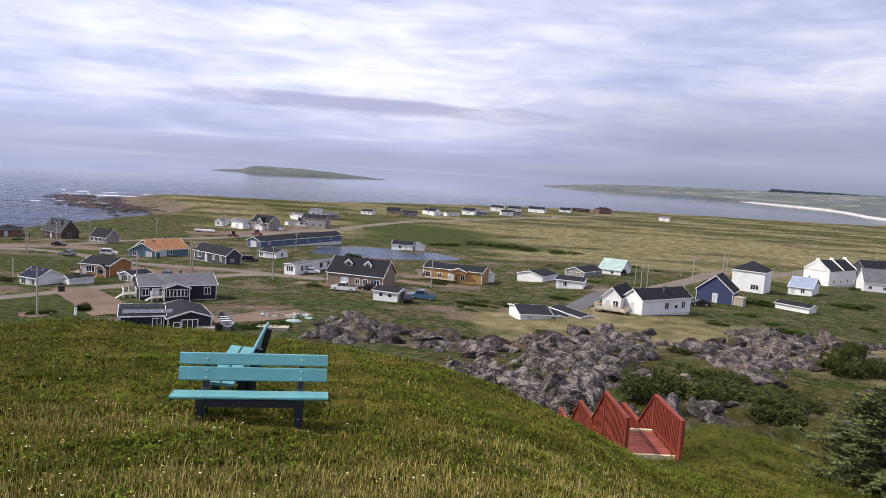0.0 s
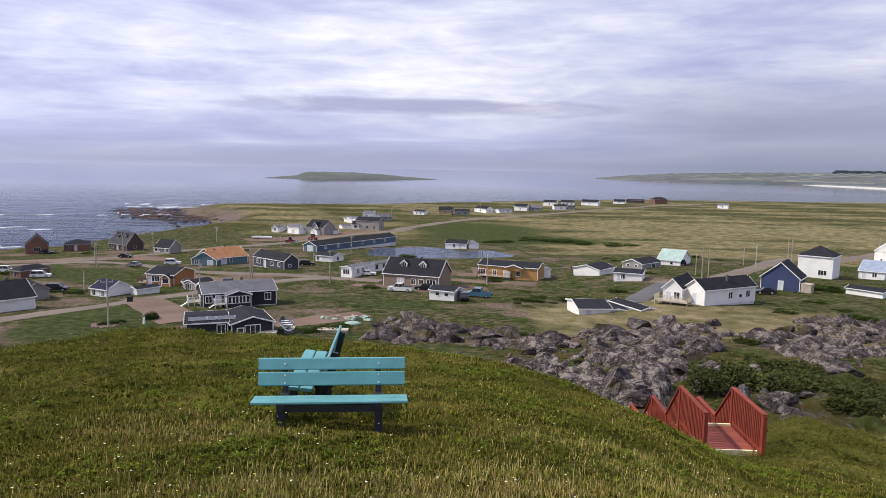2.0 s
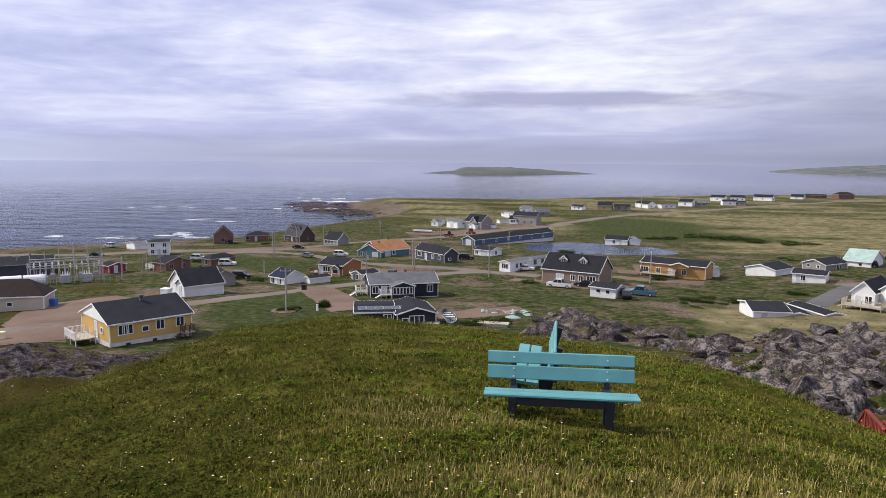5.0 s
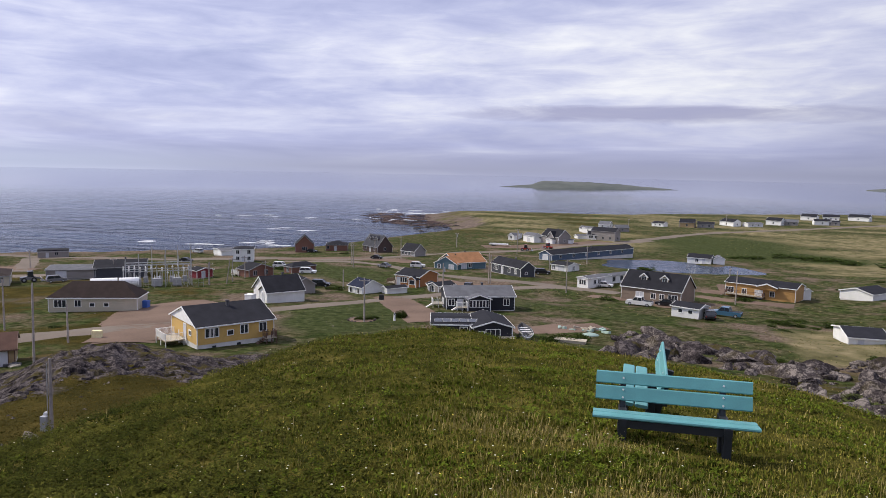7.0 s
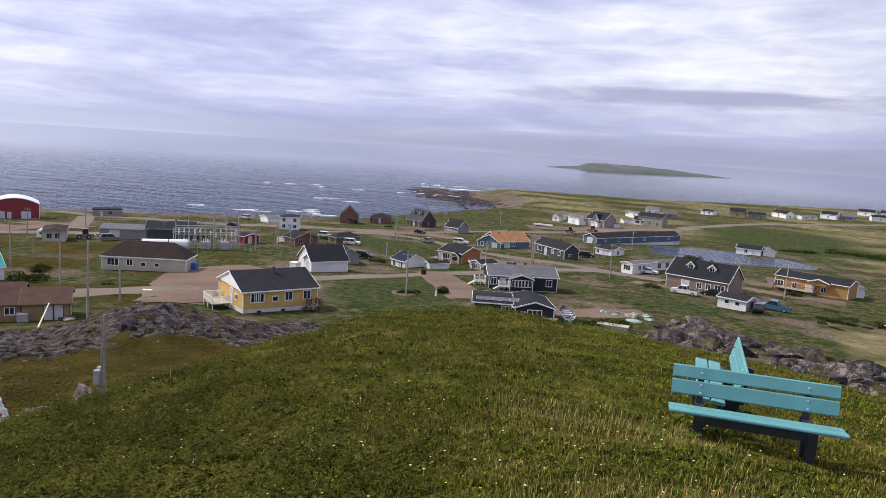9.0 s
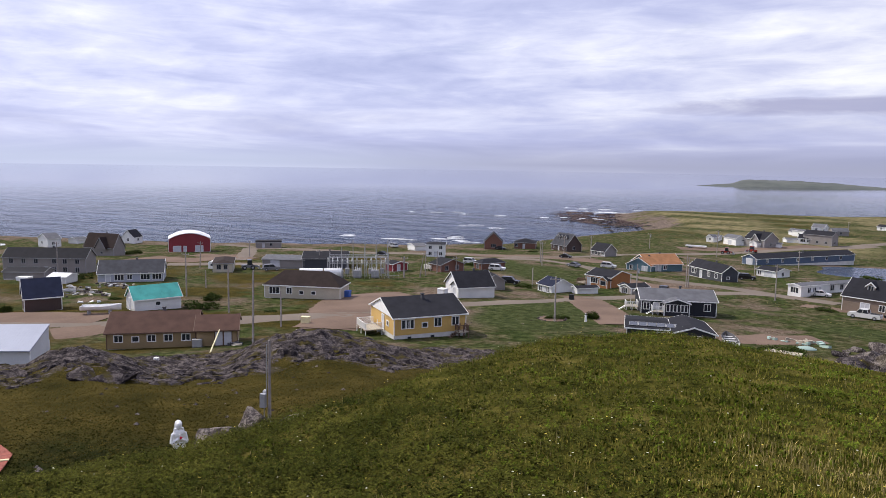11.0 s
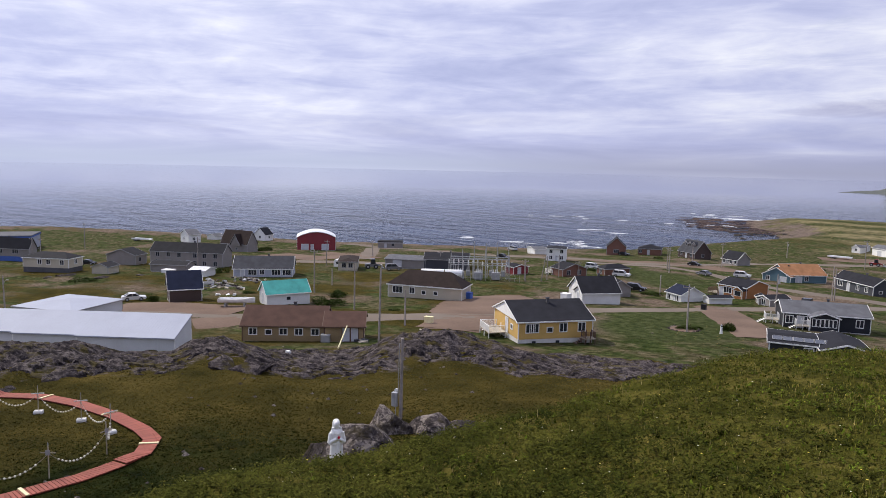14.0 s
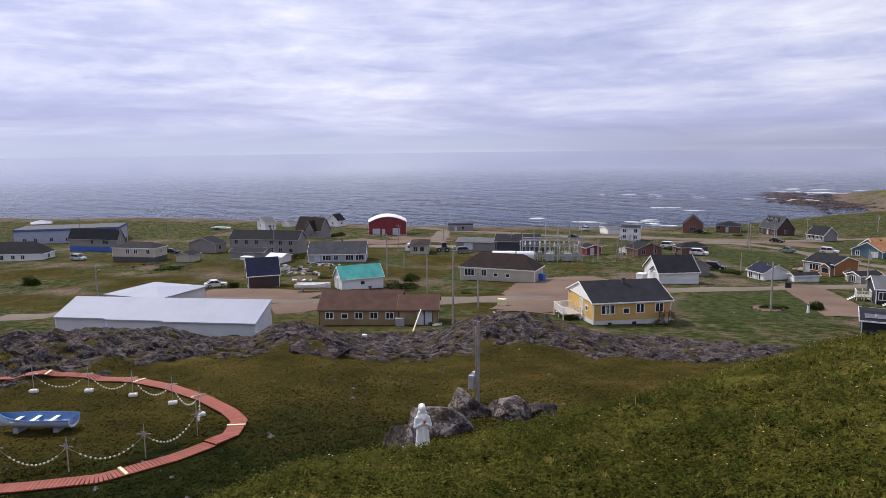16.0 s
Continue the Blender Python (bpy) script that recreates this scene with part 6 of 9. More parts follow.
def bedrock(name, az, r0, r1, step, cell, rise, mat, label, amount, notch=None):
    """Fractured rock laid over the slope: tilted blocks parted by cracks, sinking into the turf where it is overgrown."""
    rs = np.arange(r0, r1, step)
    an = np.radians(np.arange(az[0], az[1], math.degrees(step / (0.5 * (r0 + r1)))))
    A, R = np.meshgrid(an, rs)
    X, Y = -np.sin(A) * R, np.cos(A) * R
    base, m = height(X, Y), amount(X, Y)
    up = np.empty(X.shape)
    for i in range(X.shape[0]):
        for j in range(X.shape[1]):
            x, y = X[i, j], Y[i, j]
            if m[i, j] < 0.02:
                up[i, j] = -0.4
                continue
            wob = 0.5 * noise.noise(Vector((x * 0.6, y * 0.6, 3)))
            u, w = (0.78 * x + 0.62 * y) / cell + wob, (-0.62 * x + 0.78 * y) / cell * 1.7 + wob
            dist, near = noise.voronoi(Vector((u, w, 0.5)))
            c = near[0]
            k = noise.cell(c * 9.7)
            tilt = (u - c.x) * k * 0.22 + (w - c.y) * 0.22 * noise.cell(c * 5.1 + Vector((3, 1, 2)))
            d2, n2 = noise.voronoi(Vector((u * 2.7 + 5, w * 2.7, 1.5)))
            small = noise.cell(n2[0] * 7.3)
            fis = max(0, 0.10 - (dist[1] - dist[0])) * 6.0 + max(0, 0.07 - (d2[1] - d2[0])) * 1.6
            up[i, j] = rise * (0.30 + 0.5 * abs(k) ** 1.5 + 0.13 * abs(small) + tilt - min(fis, 0.45)) + 0.05 * rise * noise.fractal(Vector((x, y, 0)) * 1.1, 1.0, 2.0, 4)
    if notch:
        nx, ny, na, nl, nw, nd = notch
        ca, sa = math.cos(radians(na)), math.sin(radians(na))
        du, dv = ((X - nx) * ca + (Y - ny) * sa) / nl, (-(X - nx) * sa + (Y - ny) * ca) / nw
        up -= nd * (1 - smooth(0.75, 1.05, np.hypot(du, dv + 0.25 * np.sin(du * 5))))
    Z = base + up * smooth(0.12, 0.5, m) - 0.4 * (1 - smooth(0.05, 0.3, m))
    na_ = X.shape[1]
    i, j = np.meshgrid(np.arange(X.shape[0] - 1), np.arange(na_ - 1), indexing="ij")
    q = (i * na_ + j).ravel()
    keep = (np.maximum(np.maximum(m[:-1, :-1], m[1:, 1:]), np.maximum(m[1:, :-1], m[:-1, 1:])) > 0.02).ravel()
    q = q[keep]
    faces = np.stack([q, q + na_, q + na_ + 1, q + 1], -1)
    verts = np.stack([X, Y, Z], -1).reshape(-1, 3)
    used = np.unique(faces)
    remap = np.zeros(len(verts), int)
    remap[used] = np.arange(len(used))
    return tagged(new(name, mesh_from(name, verts[used].tolist(), remap[faces].tolist(), mat)), label, "bedrock", kind="structure")


def west_amount(x, y):
    r, a1 = np.hypot(x, y), np.degrees(np.arctan2(-x, y))
    front = smooth(66, 77, r + 3 * ripple(x, y, 17) + 2.5 * ripple(x, y, 4.3, 3))
    return np.clip(front * (1 - smooth(88, 92, r + 1.5 * ripple(x, y, 13, 2))) * smooth(25, 30, a1) * 1.25 - 0.9 * smooth(0.0, 0.6, ripple(x, y, 6.1, 5) + 0.6 * ripple(x, y, 2.2, 1)) * (1 - 0.7 * smooth(76, 82, r)), 0, 1)


VALLEY_ROCK = (((12.3, 108.9), (17.5, 112.1), (27.0, 114.9), (35.9, 115.1), (32.5, 100.9), (26.1, 88.1), (16.7, 59.0), (12.7, 55.5), (9.9, 59.3), (10.7, 78.7)),
               ((39.9, 110.7), (46.7, 115.6), (65.5, 131.4), (74.7, 136.8), (86.9, 135.9), (73.9, 115.0), (57.1, 101.9), (55.2, 96.2), (47.9, 93.2), (38.8, 79.5), (37.1, 91.4), (37.1, 101.8)),
               ((-20.0, 114.9), (-13.8, 118.2), (-3.9, 109.3), (-0.3, 103.3), (11.8, 108.7), (9.6, 86.3), (2.8, 93.2), (-4.9, 96.1), (-16.4, 100.7)))


def within(poly, x, y):
    """Distance inside a closed outline, negative outside it."""
    x, y = np.asarray(x, float), np.asarray(y, float)
    p = np.array(poly, float)
    best, inside = np.full(x.shape, 1e9), np.zeros(x.shape, bool)
    for (ax, ay), (bx, by) in zip(p, np.roll(p, -1, 0)):
        dx, dy = bx - ax, by - ay
        s = np.clip(((x - ax) * dx + (y - ay) * dy) / (dx * dx + dy * dy), 0, 1)
        best = np.minimum(best, np.hypot(x - ax - s * dx, y - ay - s * dy))
        if dy:
            inside ^= ((ay > y) != (by > y)) & (x < dx * (y - ay) / dy + ax)
    return np.where(inside, best, -best)


def valley_rock(x, y):
    return np.maximum(np.maximum(within(VALLEY_ROCK[0], x, y), within(VALLEY_ROCK[1], x, y)), within(VALLEY_ROCK[2], x, y))


def east_amount(x, y):
    r, a1 = np.hypot(x, y), np.degrees(np.arctan2(-x, y))
    low = np.clip(smooth(46, 53, r + 3 * ripple(x, y, 19, 4)) * (1 - smooth(66, 76, r + 5 * ripple(x, y, 15, 5))) * smooth(-10, -5, -a1) * 1.15 - 1.2 * smooth(-0.55, 0.15, ripple(x, y, 13, 5) + 0.5 * ripple(x, y, 4.2, 1)), 0, 1)
    return np.maximum(low * (1 - smooth(15, 20, -a1)), 0.62 * smooth(1.0, 5.0, valley_rock(x, y) + 3.0 * ripple(x, y, 7, 3) - 6.0 * smooth(-0.1, 0.45, ripple(x, y, 9, 7))))


# broken blocks crowded over the two rocky belts
rv = random.Random(23)
placed = []
for tries in range(9000):
    az, r = radians(rv.uniform(-34, 9)), rv.uniform(58, 140)
    x, y = -math.sin(az) * r, math.cos(az) * r
    s = rv.uniform(1.7, 3.1) if tries < 1400 else rv.uniform(1.0, 1.7) if tries < 2600 else rv.uniform(0.35, 0.8)
    inside = float(valley_rock(x, y))
    clearing = float(ripple(x, y, 9, 7)) > 0.25
    if len(placed) > 330 or inside < 0.3 * s or (clearing and s > 0.8) or any(math.hypot(x - q[0], y - q[1]) < 0.72 * (s + q[2]) for q in placed):
        continue
    placed.append((x, y, s))
    if s > 0.9:
        boulder(x, y, s * 1.15, s * rv.uniform(0.55, 0.85), s * rv.uniform(0.42, 0.68), rv.randrange(9), sink=0.15)
    else:
        loose_stone(x, y, s * 1.15, s * rv.uniform(0.6, 0.95), s * rv.uniform(0.45, 0.8), rv.randrange(6), "rock_grey")


bedrock("bedrock_ridge", (24, 104), 60, 93, 0.25, 1.25, 0.40, "rock_dark", "dark fractured bedrock ridge patched with heath", west_amount, (-61.21, 31.14, 46, 4.4, 1.4, 2.1))
bedrock("bedrock_valley", (-36, 10), 45, 136, 0.4, 3.4, 0.8, "rock_grey", "grey broken bedrock in the boulder valley", east_amount)
for x, y, w, h, k in ((-58.60, 34.19, 2.0, 0.7, 6), (-60.35, 30.46, 3.0, 0.9, 7), (-62.61, 28.92, 2.5, 0.9, 8)):
    boulder(x, y, w, w * 0.6, h, k, "dark undercut rock of the ridge", "bedrock shelves of the ridge")
for pile, (v, f) in LOOSE.items():
    tagged(new("loose_stones", mesh_from("loose_stones", v, f, pile)), "many small angular stones and shelves of bedrock", "stones", kind="stuff")
# boulders beside the leaning pole
for x, y, w, h, k in ((-36.4, 22.0, 1.7, 1.3, 5), (-37.4, 25.4, 2.5, 1.5, 1), (-40.0, 29.2, 2.1, 1.7, 0), (-37.0, 30.6, 2.2, 1.25, 3), (-36.0, 32.2, 2.0, 1.1, 4)):
    boulder(x, y, w, w * 0.8, h, k, "rounded grey boulder beside the wooden pole", "boulders by the pole")


# ---- shrubs ----
def clump_mesh(name, mat, seed, n, leaf, flat=0.55, spiky=False):
    """A crown of many small leaf sprays in uneven lobes, round the origin, about one metre in radius."""
    rnd = random.Random(seed)
    lobes = [(Vector((rnd.uniform(-0.7, 0.7), rnd.uniform(-0.7, 0.7), rnd.uniform(0.05, flat))), rnd.uniform(0.22, 0.5)) for _ in range(15)]
    v, f = [], []
    for i in range(n):
        c, r = lobes[rnd.randrange(len(lobes))]
        d = Vector((rnd.gauss(0, 1), rnd.gauss(0, 1), rnd.gauss(0.25, 0.8))).normalized()
        p = c + d * r * rnd.uniform(0.65, 1.05)
        if p.z < 0:
            p.z *= -0.3
        out = (d + Vector((0, 0, 0.5 if not spiky else 0.1))).normalized()
        side = out.cross(Vector((rnd.uniform(-1, 1), rnd.uniform(-1, 1), rnd.uniform(-1, 1)))).normalized()
        ln, wd = leaf * rnd.uniform(0.7, 1.5), leaf * rnd.uniform(0.25, 0.45)
        b = len(v)
        v += [p - side * wd * 0.4, p + out * ln * 0.5 - side * wd, p + out * ln, p + out * ln * 0.5 + side * wd, p + side * wd * 0.4]
        f += [(b, b + 1, b + 2, b + 3, b + 4)]
    return mesh_from(name, v, f, mat)


SPRUCE = [clump_mesh("crown", "leaf_spruce", 20 + i, 2600, 0.10, 0.5, True) for i in range(3)]
SHRUB = [clump_mesh("crown", "leaf_shrub", 30 + i, 1700, 0.11, 0.45) for i in range(3)]


def shrub(x, y, w, h, kind, k, label, group=""):
    ob = thing("shrub", pose(x, y, ground_z(x, y) - 0.05, 0, 0, (k * 77) % 360), label, "shrub", group)
    st = Shape()
    rnd = random.Random(k)
    for i in range(5):
        st.tube((0, 0, -0.2), (rnd.uniform(-0.5, 0.5) * w, rnd.uniform(-0.5, 0.5) * w, rnd.uniform(0.3, 0.6) * h), 0.05, 0.015, 5)
    part("stem", st, "bark", ob)
    part("crown", (SPRUCE if kind == "spruce" else SHRUB)[k % 3], "", ob, m=Matrix.Diagonal((w, w * 0.85, h, 1)))
    return ob


for i, (x, y, w, h) in enumerate(((25.7, 76.3, 2.1, 1.1), (18.5, 60.1, 2.7, 1.5), (34.9, 80.5, 2.3, 1.2), (28.6, 64.0, 2.6, 1.1), (20.7, 58.8, 2.5, 1.5), (25.0, 61.6, 2.3, 1.1), (29.8, 78.5, 2.7, 1.5), (30.0, 76.2, 2.7, 1.3), (29.2, 75.4, 2.4, 1.3), (19.7, 60.8, 2.6, 1.1), (17.4, 57.0, 2.0, 1.3), (28.7, 75.4, 2.8, 1.1), (28.6, 77.5, 2.4, 1.2), (21.4, 59.2, 2.1, 1.3), (30.8, 70.8, 2.0, 1.2), (27.3, 56.6, 1.7, 1.2), (27.5, 54.7, 2.4, 1.2), (32.2, 65.6, 2.2, 0.9))):
    shrub(x, y, w, h, "spruce", i, "low dark green wind-cut spruce shrub", "spruce shrubs in the valley")
for i, (x, y, w, h) in enumerate(((27.4, 54.7, 2.1, 0.9), (34.1, 64.2, 2.0, 0.9), (36.5, 66.7, 1.9, 0.9), (35.2, 67.5, 1.7, 1.1), (55.6, 96.0, 2.6, 1.9), (63.7, 99.3, 2.0, 1.9), (56.1, 98.0, 2.0, 2.3), (62.1, 98.5, 1.7, 1.8), (60.4, 103.2, 2.0, 2.3), (62.1, 97.3, 2.8, 1.9), (60.7, 95.5, 2.6, 2.2), (64.4, 106.8, 1.9, 2.3), (55.9, 93.9, 2.6, 2.1), (61.6, 97.9, 2.4, 2.1), (7.4, 60.5, 2.8, 0.7), (9.0, 68.4, 2.7, 0.8), (37.4, 101.4, 1.8, 0.7), (36.6, 102.5, 2.5, 0.9))):
    shrub(x, y, w, h, "spruce", i, "low dark green wind-cut spruce shrub", "spruce shrubs in the valley")
for i, (x, y, w, h) in enumerate((
        (-24.91, 104.70, 2.2, 1.1), (-22.61, 108.05, 1.9, 0.9), (-26.77, 102.89, 1.4, 0.8), (1.03, 181.30, 2.5, 1.2), (7.83, 144.91, 3.0, 0.8), (16.08, 147.91, 3.0, 0.9), (-27.82, 163.79, 2.6, 0.8),
        (2.45, 341.15, 8.0, 1.4), (20.46, 354.24, 9.0, 1.4), (33.75, 349.06, 9.0, 1.8), (43.61, 341.49, 7.0, 1.4), (58.27, 335.14, 9.0, 1.2), (-114.02, 76.01, 3.0, 1.6), (-123.14, 84.41, 2.5, 1.4),
        (-93.81, 59.95, 2.4, 0.9), (-181.58, 86.48, 3.5, 1.6), (-139.83, 53.77, 1.4, 1.6), (51.37, 127.78, 2.5, 0.8), (104.69, 179.81, 4.0, 1.2), (-59.53, 107.84, 2.0, 0.7), (-55.11, 112.08, 1.3, 1.4),
        (-183.91, 25.45, 2.0, 2.2), (-243.15, 136.01, 3.5, 1.6))):
    shrub(x, y, w, h, "shrub", i, "low green bush in rough grass", "bushes round the village")


def spruce_bush(x, y, wide, tall):
    """Ragged spruce with drooping boughs of needle sprays."""
    ob = thing("spruce_tree", pose(x, y, ground_z(x, y) - 0.1), "dense wind-cut spruce tree with grey-green needles", "tree")
    rnd = random.Random(3)
    tr = Shape().tube((0, 0, -0.3), (0.05, 0, tall * 0.55), 0.11, 0.05, 8).tube((0.05, 0, tall * 0.55), (0, 0.05, tall * 0.98), 0.05, 0.012, 6)
    v, f = [], []
    for i in range(210):
        t = (i + 0.5) / 210
        z = tall * (0.04 + 0.94 * t)
        reach = wide * (1 - t) ** 0.62 * rnd.uniform(0.55, 1.08) + 0.12
        a1 = i * 2.399 + rnd.uniform(-0.3, 0.3)
        d = Vector((math.cos(a1), math.sin(a1), 0))
        lift = rnd.uniform(-0.05, 0.32)
        tip = Vector((0, 0, z)) + d * reach + Vector((0, 0, reach * lift))
        tr.tube((0, 0, z), tip, 0.022, 0.006, 4)
        for k in range(int(12 + reach * 34)):
            s = rnd.uniform(0.22, 1.0) ** 0.7
            p = Vector((0, 0, z)).lerp(tip, s)
            side = d.cross(Vector((0, 0, 1)))
            for q in (-1, 1):
                out = (d * 0.6 + side * q * rnd.uniform(0.3, 1.1) + Vector((0, 0, rnd.uniform(-0.15, 0.5)))).normalized()
                ln = rnd.uniform(0.09, 0.2) * (1.25 - 0.5 * s)
                wv = out.cross(Vector((rnd.uniform(-1, 1), rnd.uniform(-1, 1), 1))).normalized() * ln * 0.17
                b = len(v)
                p2 = p + Vector((rnd.uniform(-0.05, 0.05), rnd.uniform(-0.05, 0.05), rnd.uniform(-0.05, 0.05)))
                v += [p2, p2 + out * ln * 0.45 - wv, p2 + out * ln, p2 + out * ln * 0.45 + wv]
                f.append((b, b + 1, b + 2, b + 3))
    part("trunk", tr, "bark", ob)
    part("crown", mesh_from("crown", v, f, "leaf_pale"), "", ob)


spruce_bush(11.8, 17.6, 2.5, 3.0)


# ---- pond, island, far shore, surf ----
def flat_sheet(name, cx, cy, z, rx, ry, mat, label, category, seed):
    n = 72
    v = [(cx, cy, z)]
    for i in range(n):
        t = 6.2832 * i / n
        k = 1.12 + 0.06 * math.sin(3 * t + seed) + 0.05 * math.sin(7 * t + seed * 2)
        v.append((cx + rx * k * math.cos(t), cy + ry * k * math.sin(t), z))
    return tagged(new(name, mesh_from(name, v, [(0, 1 + i, 1 + (i + 1) % n) for i in range(n)], mat)), label, category, kind="structure")


flat_sheet("pond", -21, 271, 7.95, 24.5, 17.5, "pond_water", "still grey-blue village pond among reeds", "pond", 1.0)
# distance haze is mixed into the land, field and wood colours: greyed, bluish
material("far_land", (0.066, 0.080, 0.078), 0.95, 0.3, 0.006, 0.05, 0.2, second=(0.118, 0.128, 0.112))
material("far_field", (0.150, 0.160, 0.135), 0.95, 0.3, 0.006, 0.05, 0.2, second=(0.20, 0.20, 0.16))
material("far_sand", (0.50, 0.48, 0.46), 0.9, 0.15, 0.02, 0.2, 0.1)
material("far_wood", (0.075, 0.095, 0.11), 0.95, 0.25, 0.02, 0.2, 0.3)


def far_land(name, azimuths, near, far, top, label, mat="far_land", rows=10, n=60, fields=False):
    """Low land across the water: rises from the waterline at near to its top, between bearings."""
    v = []
    for i in range(n + 1):
        a1 = azimuths[0] + (azimuths[-1] - azimuths[0]) * i / n
        d0, d1, h = np.interp(a1, azimuths, near), np.interp(a1, azimuths, far), np.interp(a1, azimuths, top)
        for k in range(rows + 1):
            s = k / rows
            d = d0 + (d1 - d0) * s
            hh = h * min(1, s * 3.0) ** 0.7 * (1 + 0.10 * math.sin(i * 0.9) * math.sin(i * 0.37 + k)) - 0.5
            v.append((-math.sin(radians(a1)) * d, math.cos(radians(a1)) * d, hh))
    w = rows + 1
    f = [(i * w + k, (i + 1) * w + k, (i + 1) * w + k + 1, i * w + k + 1) for i in range(n) for k in range(rows)]
    me = mesh_from(name, v, f, mat, True)
    if fields:
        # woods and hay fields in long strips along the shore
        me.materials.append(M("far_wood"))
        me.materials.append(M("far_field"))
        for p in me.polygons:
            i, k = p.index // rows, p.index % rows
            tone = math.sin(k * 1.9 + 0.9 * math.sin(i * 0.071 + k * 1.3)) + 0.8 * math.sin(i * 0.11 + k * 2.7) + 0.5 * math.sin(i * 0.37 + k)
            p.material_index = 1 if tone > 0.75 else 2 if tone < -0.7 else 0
    return tagged(new(name, me), label, "far land", kind="structure")


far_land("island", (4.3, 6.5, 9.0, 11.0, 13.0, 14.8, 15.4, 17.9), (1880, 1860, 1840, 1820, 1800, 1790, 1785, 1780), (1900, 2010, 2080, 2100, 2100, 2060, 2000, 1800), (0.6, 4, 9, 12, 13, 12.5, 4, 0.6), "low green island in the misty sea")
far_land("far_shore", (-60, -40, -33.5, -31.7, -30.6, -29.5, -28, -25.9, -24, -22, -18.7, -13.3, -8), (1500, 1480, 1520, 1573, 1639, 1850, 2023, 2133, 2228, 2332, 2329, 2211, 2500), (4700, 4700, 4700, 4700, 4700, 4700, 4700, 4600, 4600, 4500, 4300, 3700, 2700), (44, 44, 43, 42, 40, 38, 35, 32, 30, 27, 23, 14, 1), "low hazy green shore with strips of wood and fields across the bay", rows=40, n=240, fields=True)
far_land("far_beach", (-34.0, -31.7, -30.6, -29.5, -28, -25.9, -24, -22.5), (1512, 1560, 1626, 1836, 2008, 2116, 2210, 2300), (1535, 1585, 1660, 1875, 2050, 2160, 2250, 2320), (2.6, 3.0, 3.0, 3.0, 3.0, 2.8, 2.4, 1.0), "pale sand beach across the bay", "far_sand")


def far_woods():
    rnd = random.Random(8)
    v, f = [], []
    for i in range(700):
        a1 = radians(rnd.uniform(-46, -24.5))
        d = rnd.uniform(3300, 4300)
        x, y, h, w = -math.sin(a1) * d, math.cos(a1) * d, rnd.uniform(5, 11), rnd.uniform(10, 26)
        b = len(v)
        z = 36
        v += [(x - w, y, z - 8), (x + w, y, z - 8), (x, y + w, z - 8), (x + rnd.uniform(-5, 5), y, z + h)]
        f += [(b, b + 1, b + 3), (b + 1, b + 2, b + 3), (b + 2, b, b + 3)]
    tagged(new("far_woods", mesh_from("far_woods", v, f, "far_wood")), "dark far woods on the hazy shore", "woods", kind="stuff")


far_woods()


def surf():
    """Broken white water over the shore rocks."""
    rnd = random.Random(4)
    v, f = [], []
    for cx, cy, n, spread in ((-295.0, 295.8, 4, 9), (-276.7, 299.7, 3, 12), (-252.0, 330.0, 4, 12), (-279.1, 515.4, 7, 26), (-276.6, 609.8, 18, 14), (-250.5, 535.1, 8, 22), (-338.9, 491.9, 5, 30),
                              (-234.0, 317.9, 8, 10), (-305.0, 652.8, 6, 22), (-271.4, 404.2, 4, 18)):
        for i in range(n):
            x, y = cx + rnd.gauss(0, spread), cy + rnd.gauss(0, spread * 0.3)
            if float(shore_distance(x, y)) > -2:
                continue
            # a ragged crest: narrow ribbon with uneven width
            ln, t = rnd.uniform(3.0, 13.0), 0.6 + rnd.gauss(0, 0.12)
            b = len(v)
            m = 15
            for k in range(m):
                s = k / (m - 1)
                wd = 0.55 * math.sin(math.pi * s) ** 0.7 * rnd.uniform(0.1, 1.0) + 0.02
                px, bend = (s - 0.5) * ln, rnd.uniform(-0.3, 0.3)
                for q2, zz in ((-1, 0.02), (0, 0.06 + 0.14 * math.sin(math.pi * s)), (1, 0.02)):
                    py = q2 * wd + bend
                    v.append((x + px * math.cos(t) - py * math.sin(t), y + px * math.sin(t) + py * math.cos(t), zz))
            f += [(b + k * 3 + j, b + k * 3 + j + 1, b + (k + 1) * 3 + j + 1, b + (k + 1) * 3 + j) for k in range(m - 1) for j in range(2)]
    tagged(new("surf", mesh_from("surf", v, f, "foam", True)), "white surf breaking over shore rocks", "surf", kind="stuff")


surf()


def shore_rocks():
    rnd = random.Random(9)
    n = 0
    while n < 90:
        zone = rnd.random()
        if zone < 0.45:
            s = rnd.random()
            x, y = -190 - 60 * s + rnd.gauss(0, 14), 470 + 30 * s + rnd.gauss(0, 16)
        else:
            a1, r = radians(rnd.uniform(28, 86)), rnd.uniform(330, 460)
            x, y = -math.sin(a1) * r, math.cos(a1) * r
        sd = float(shore_distance(x, y))
        if not (-34 if zone < 0.45 else -6) < sd < 9:
            continue
        s = rnd.uniform(1.2, 4.5)
        ob = new("shore_rock", ROCKS[6 + n % 3])
        ob.matrix_basis = pose(x, y, max(0, ground_z(x, y)) - 0.1, 0, 0, rnd.uniform(0, 360)) @ Matrix.Diagonal((s, s * 0.6, s * 0.28, 1))
        tagged(ob, "low wet brown rock at the shoreline", "rock", "shore rocks")
        n += 1


shore_rocks()


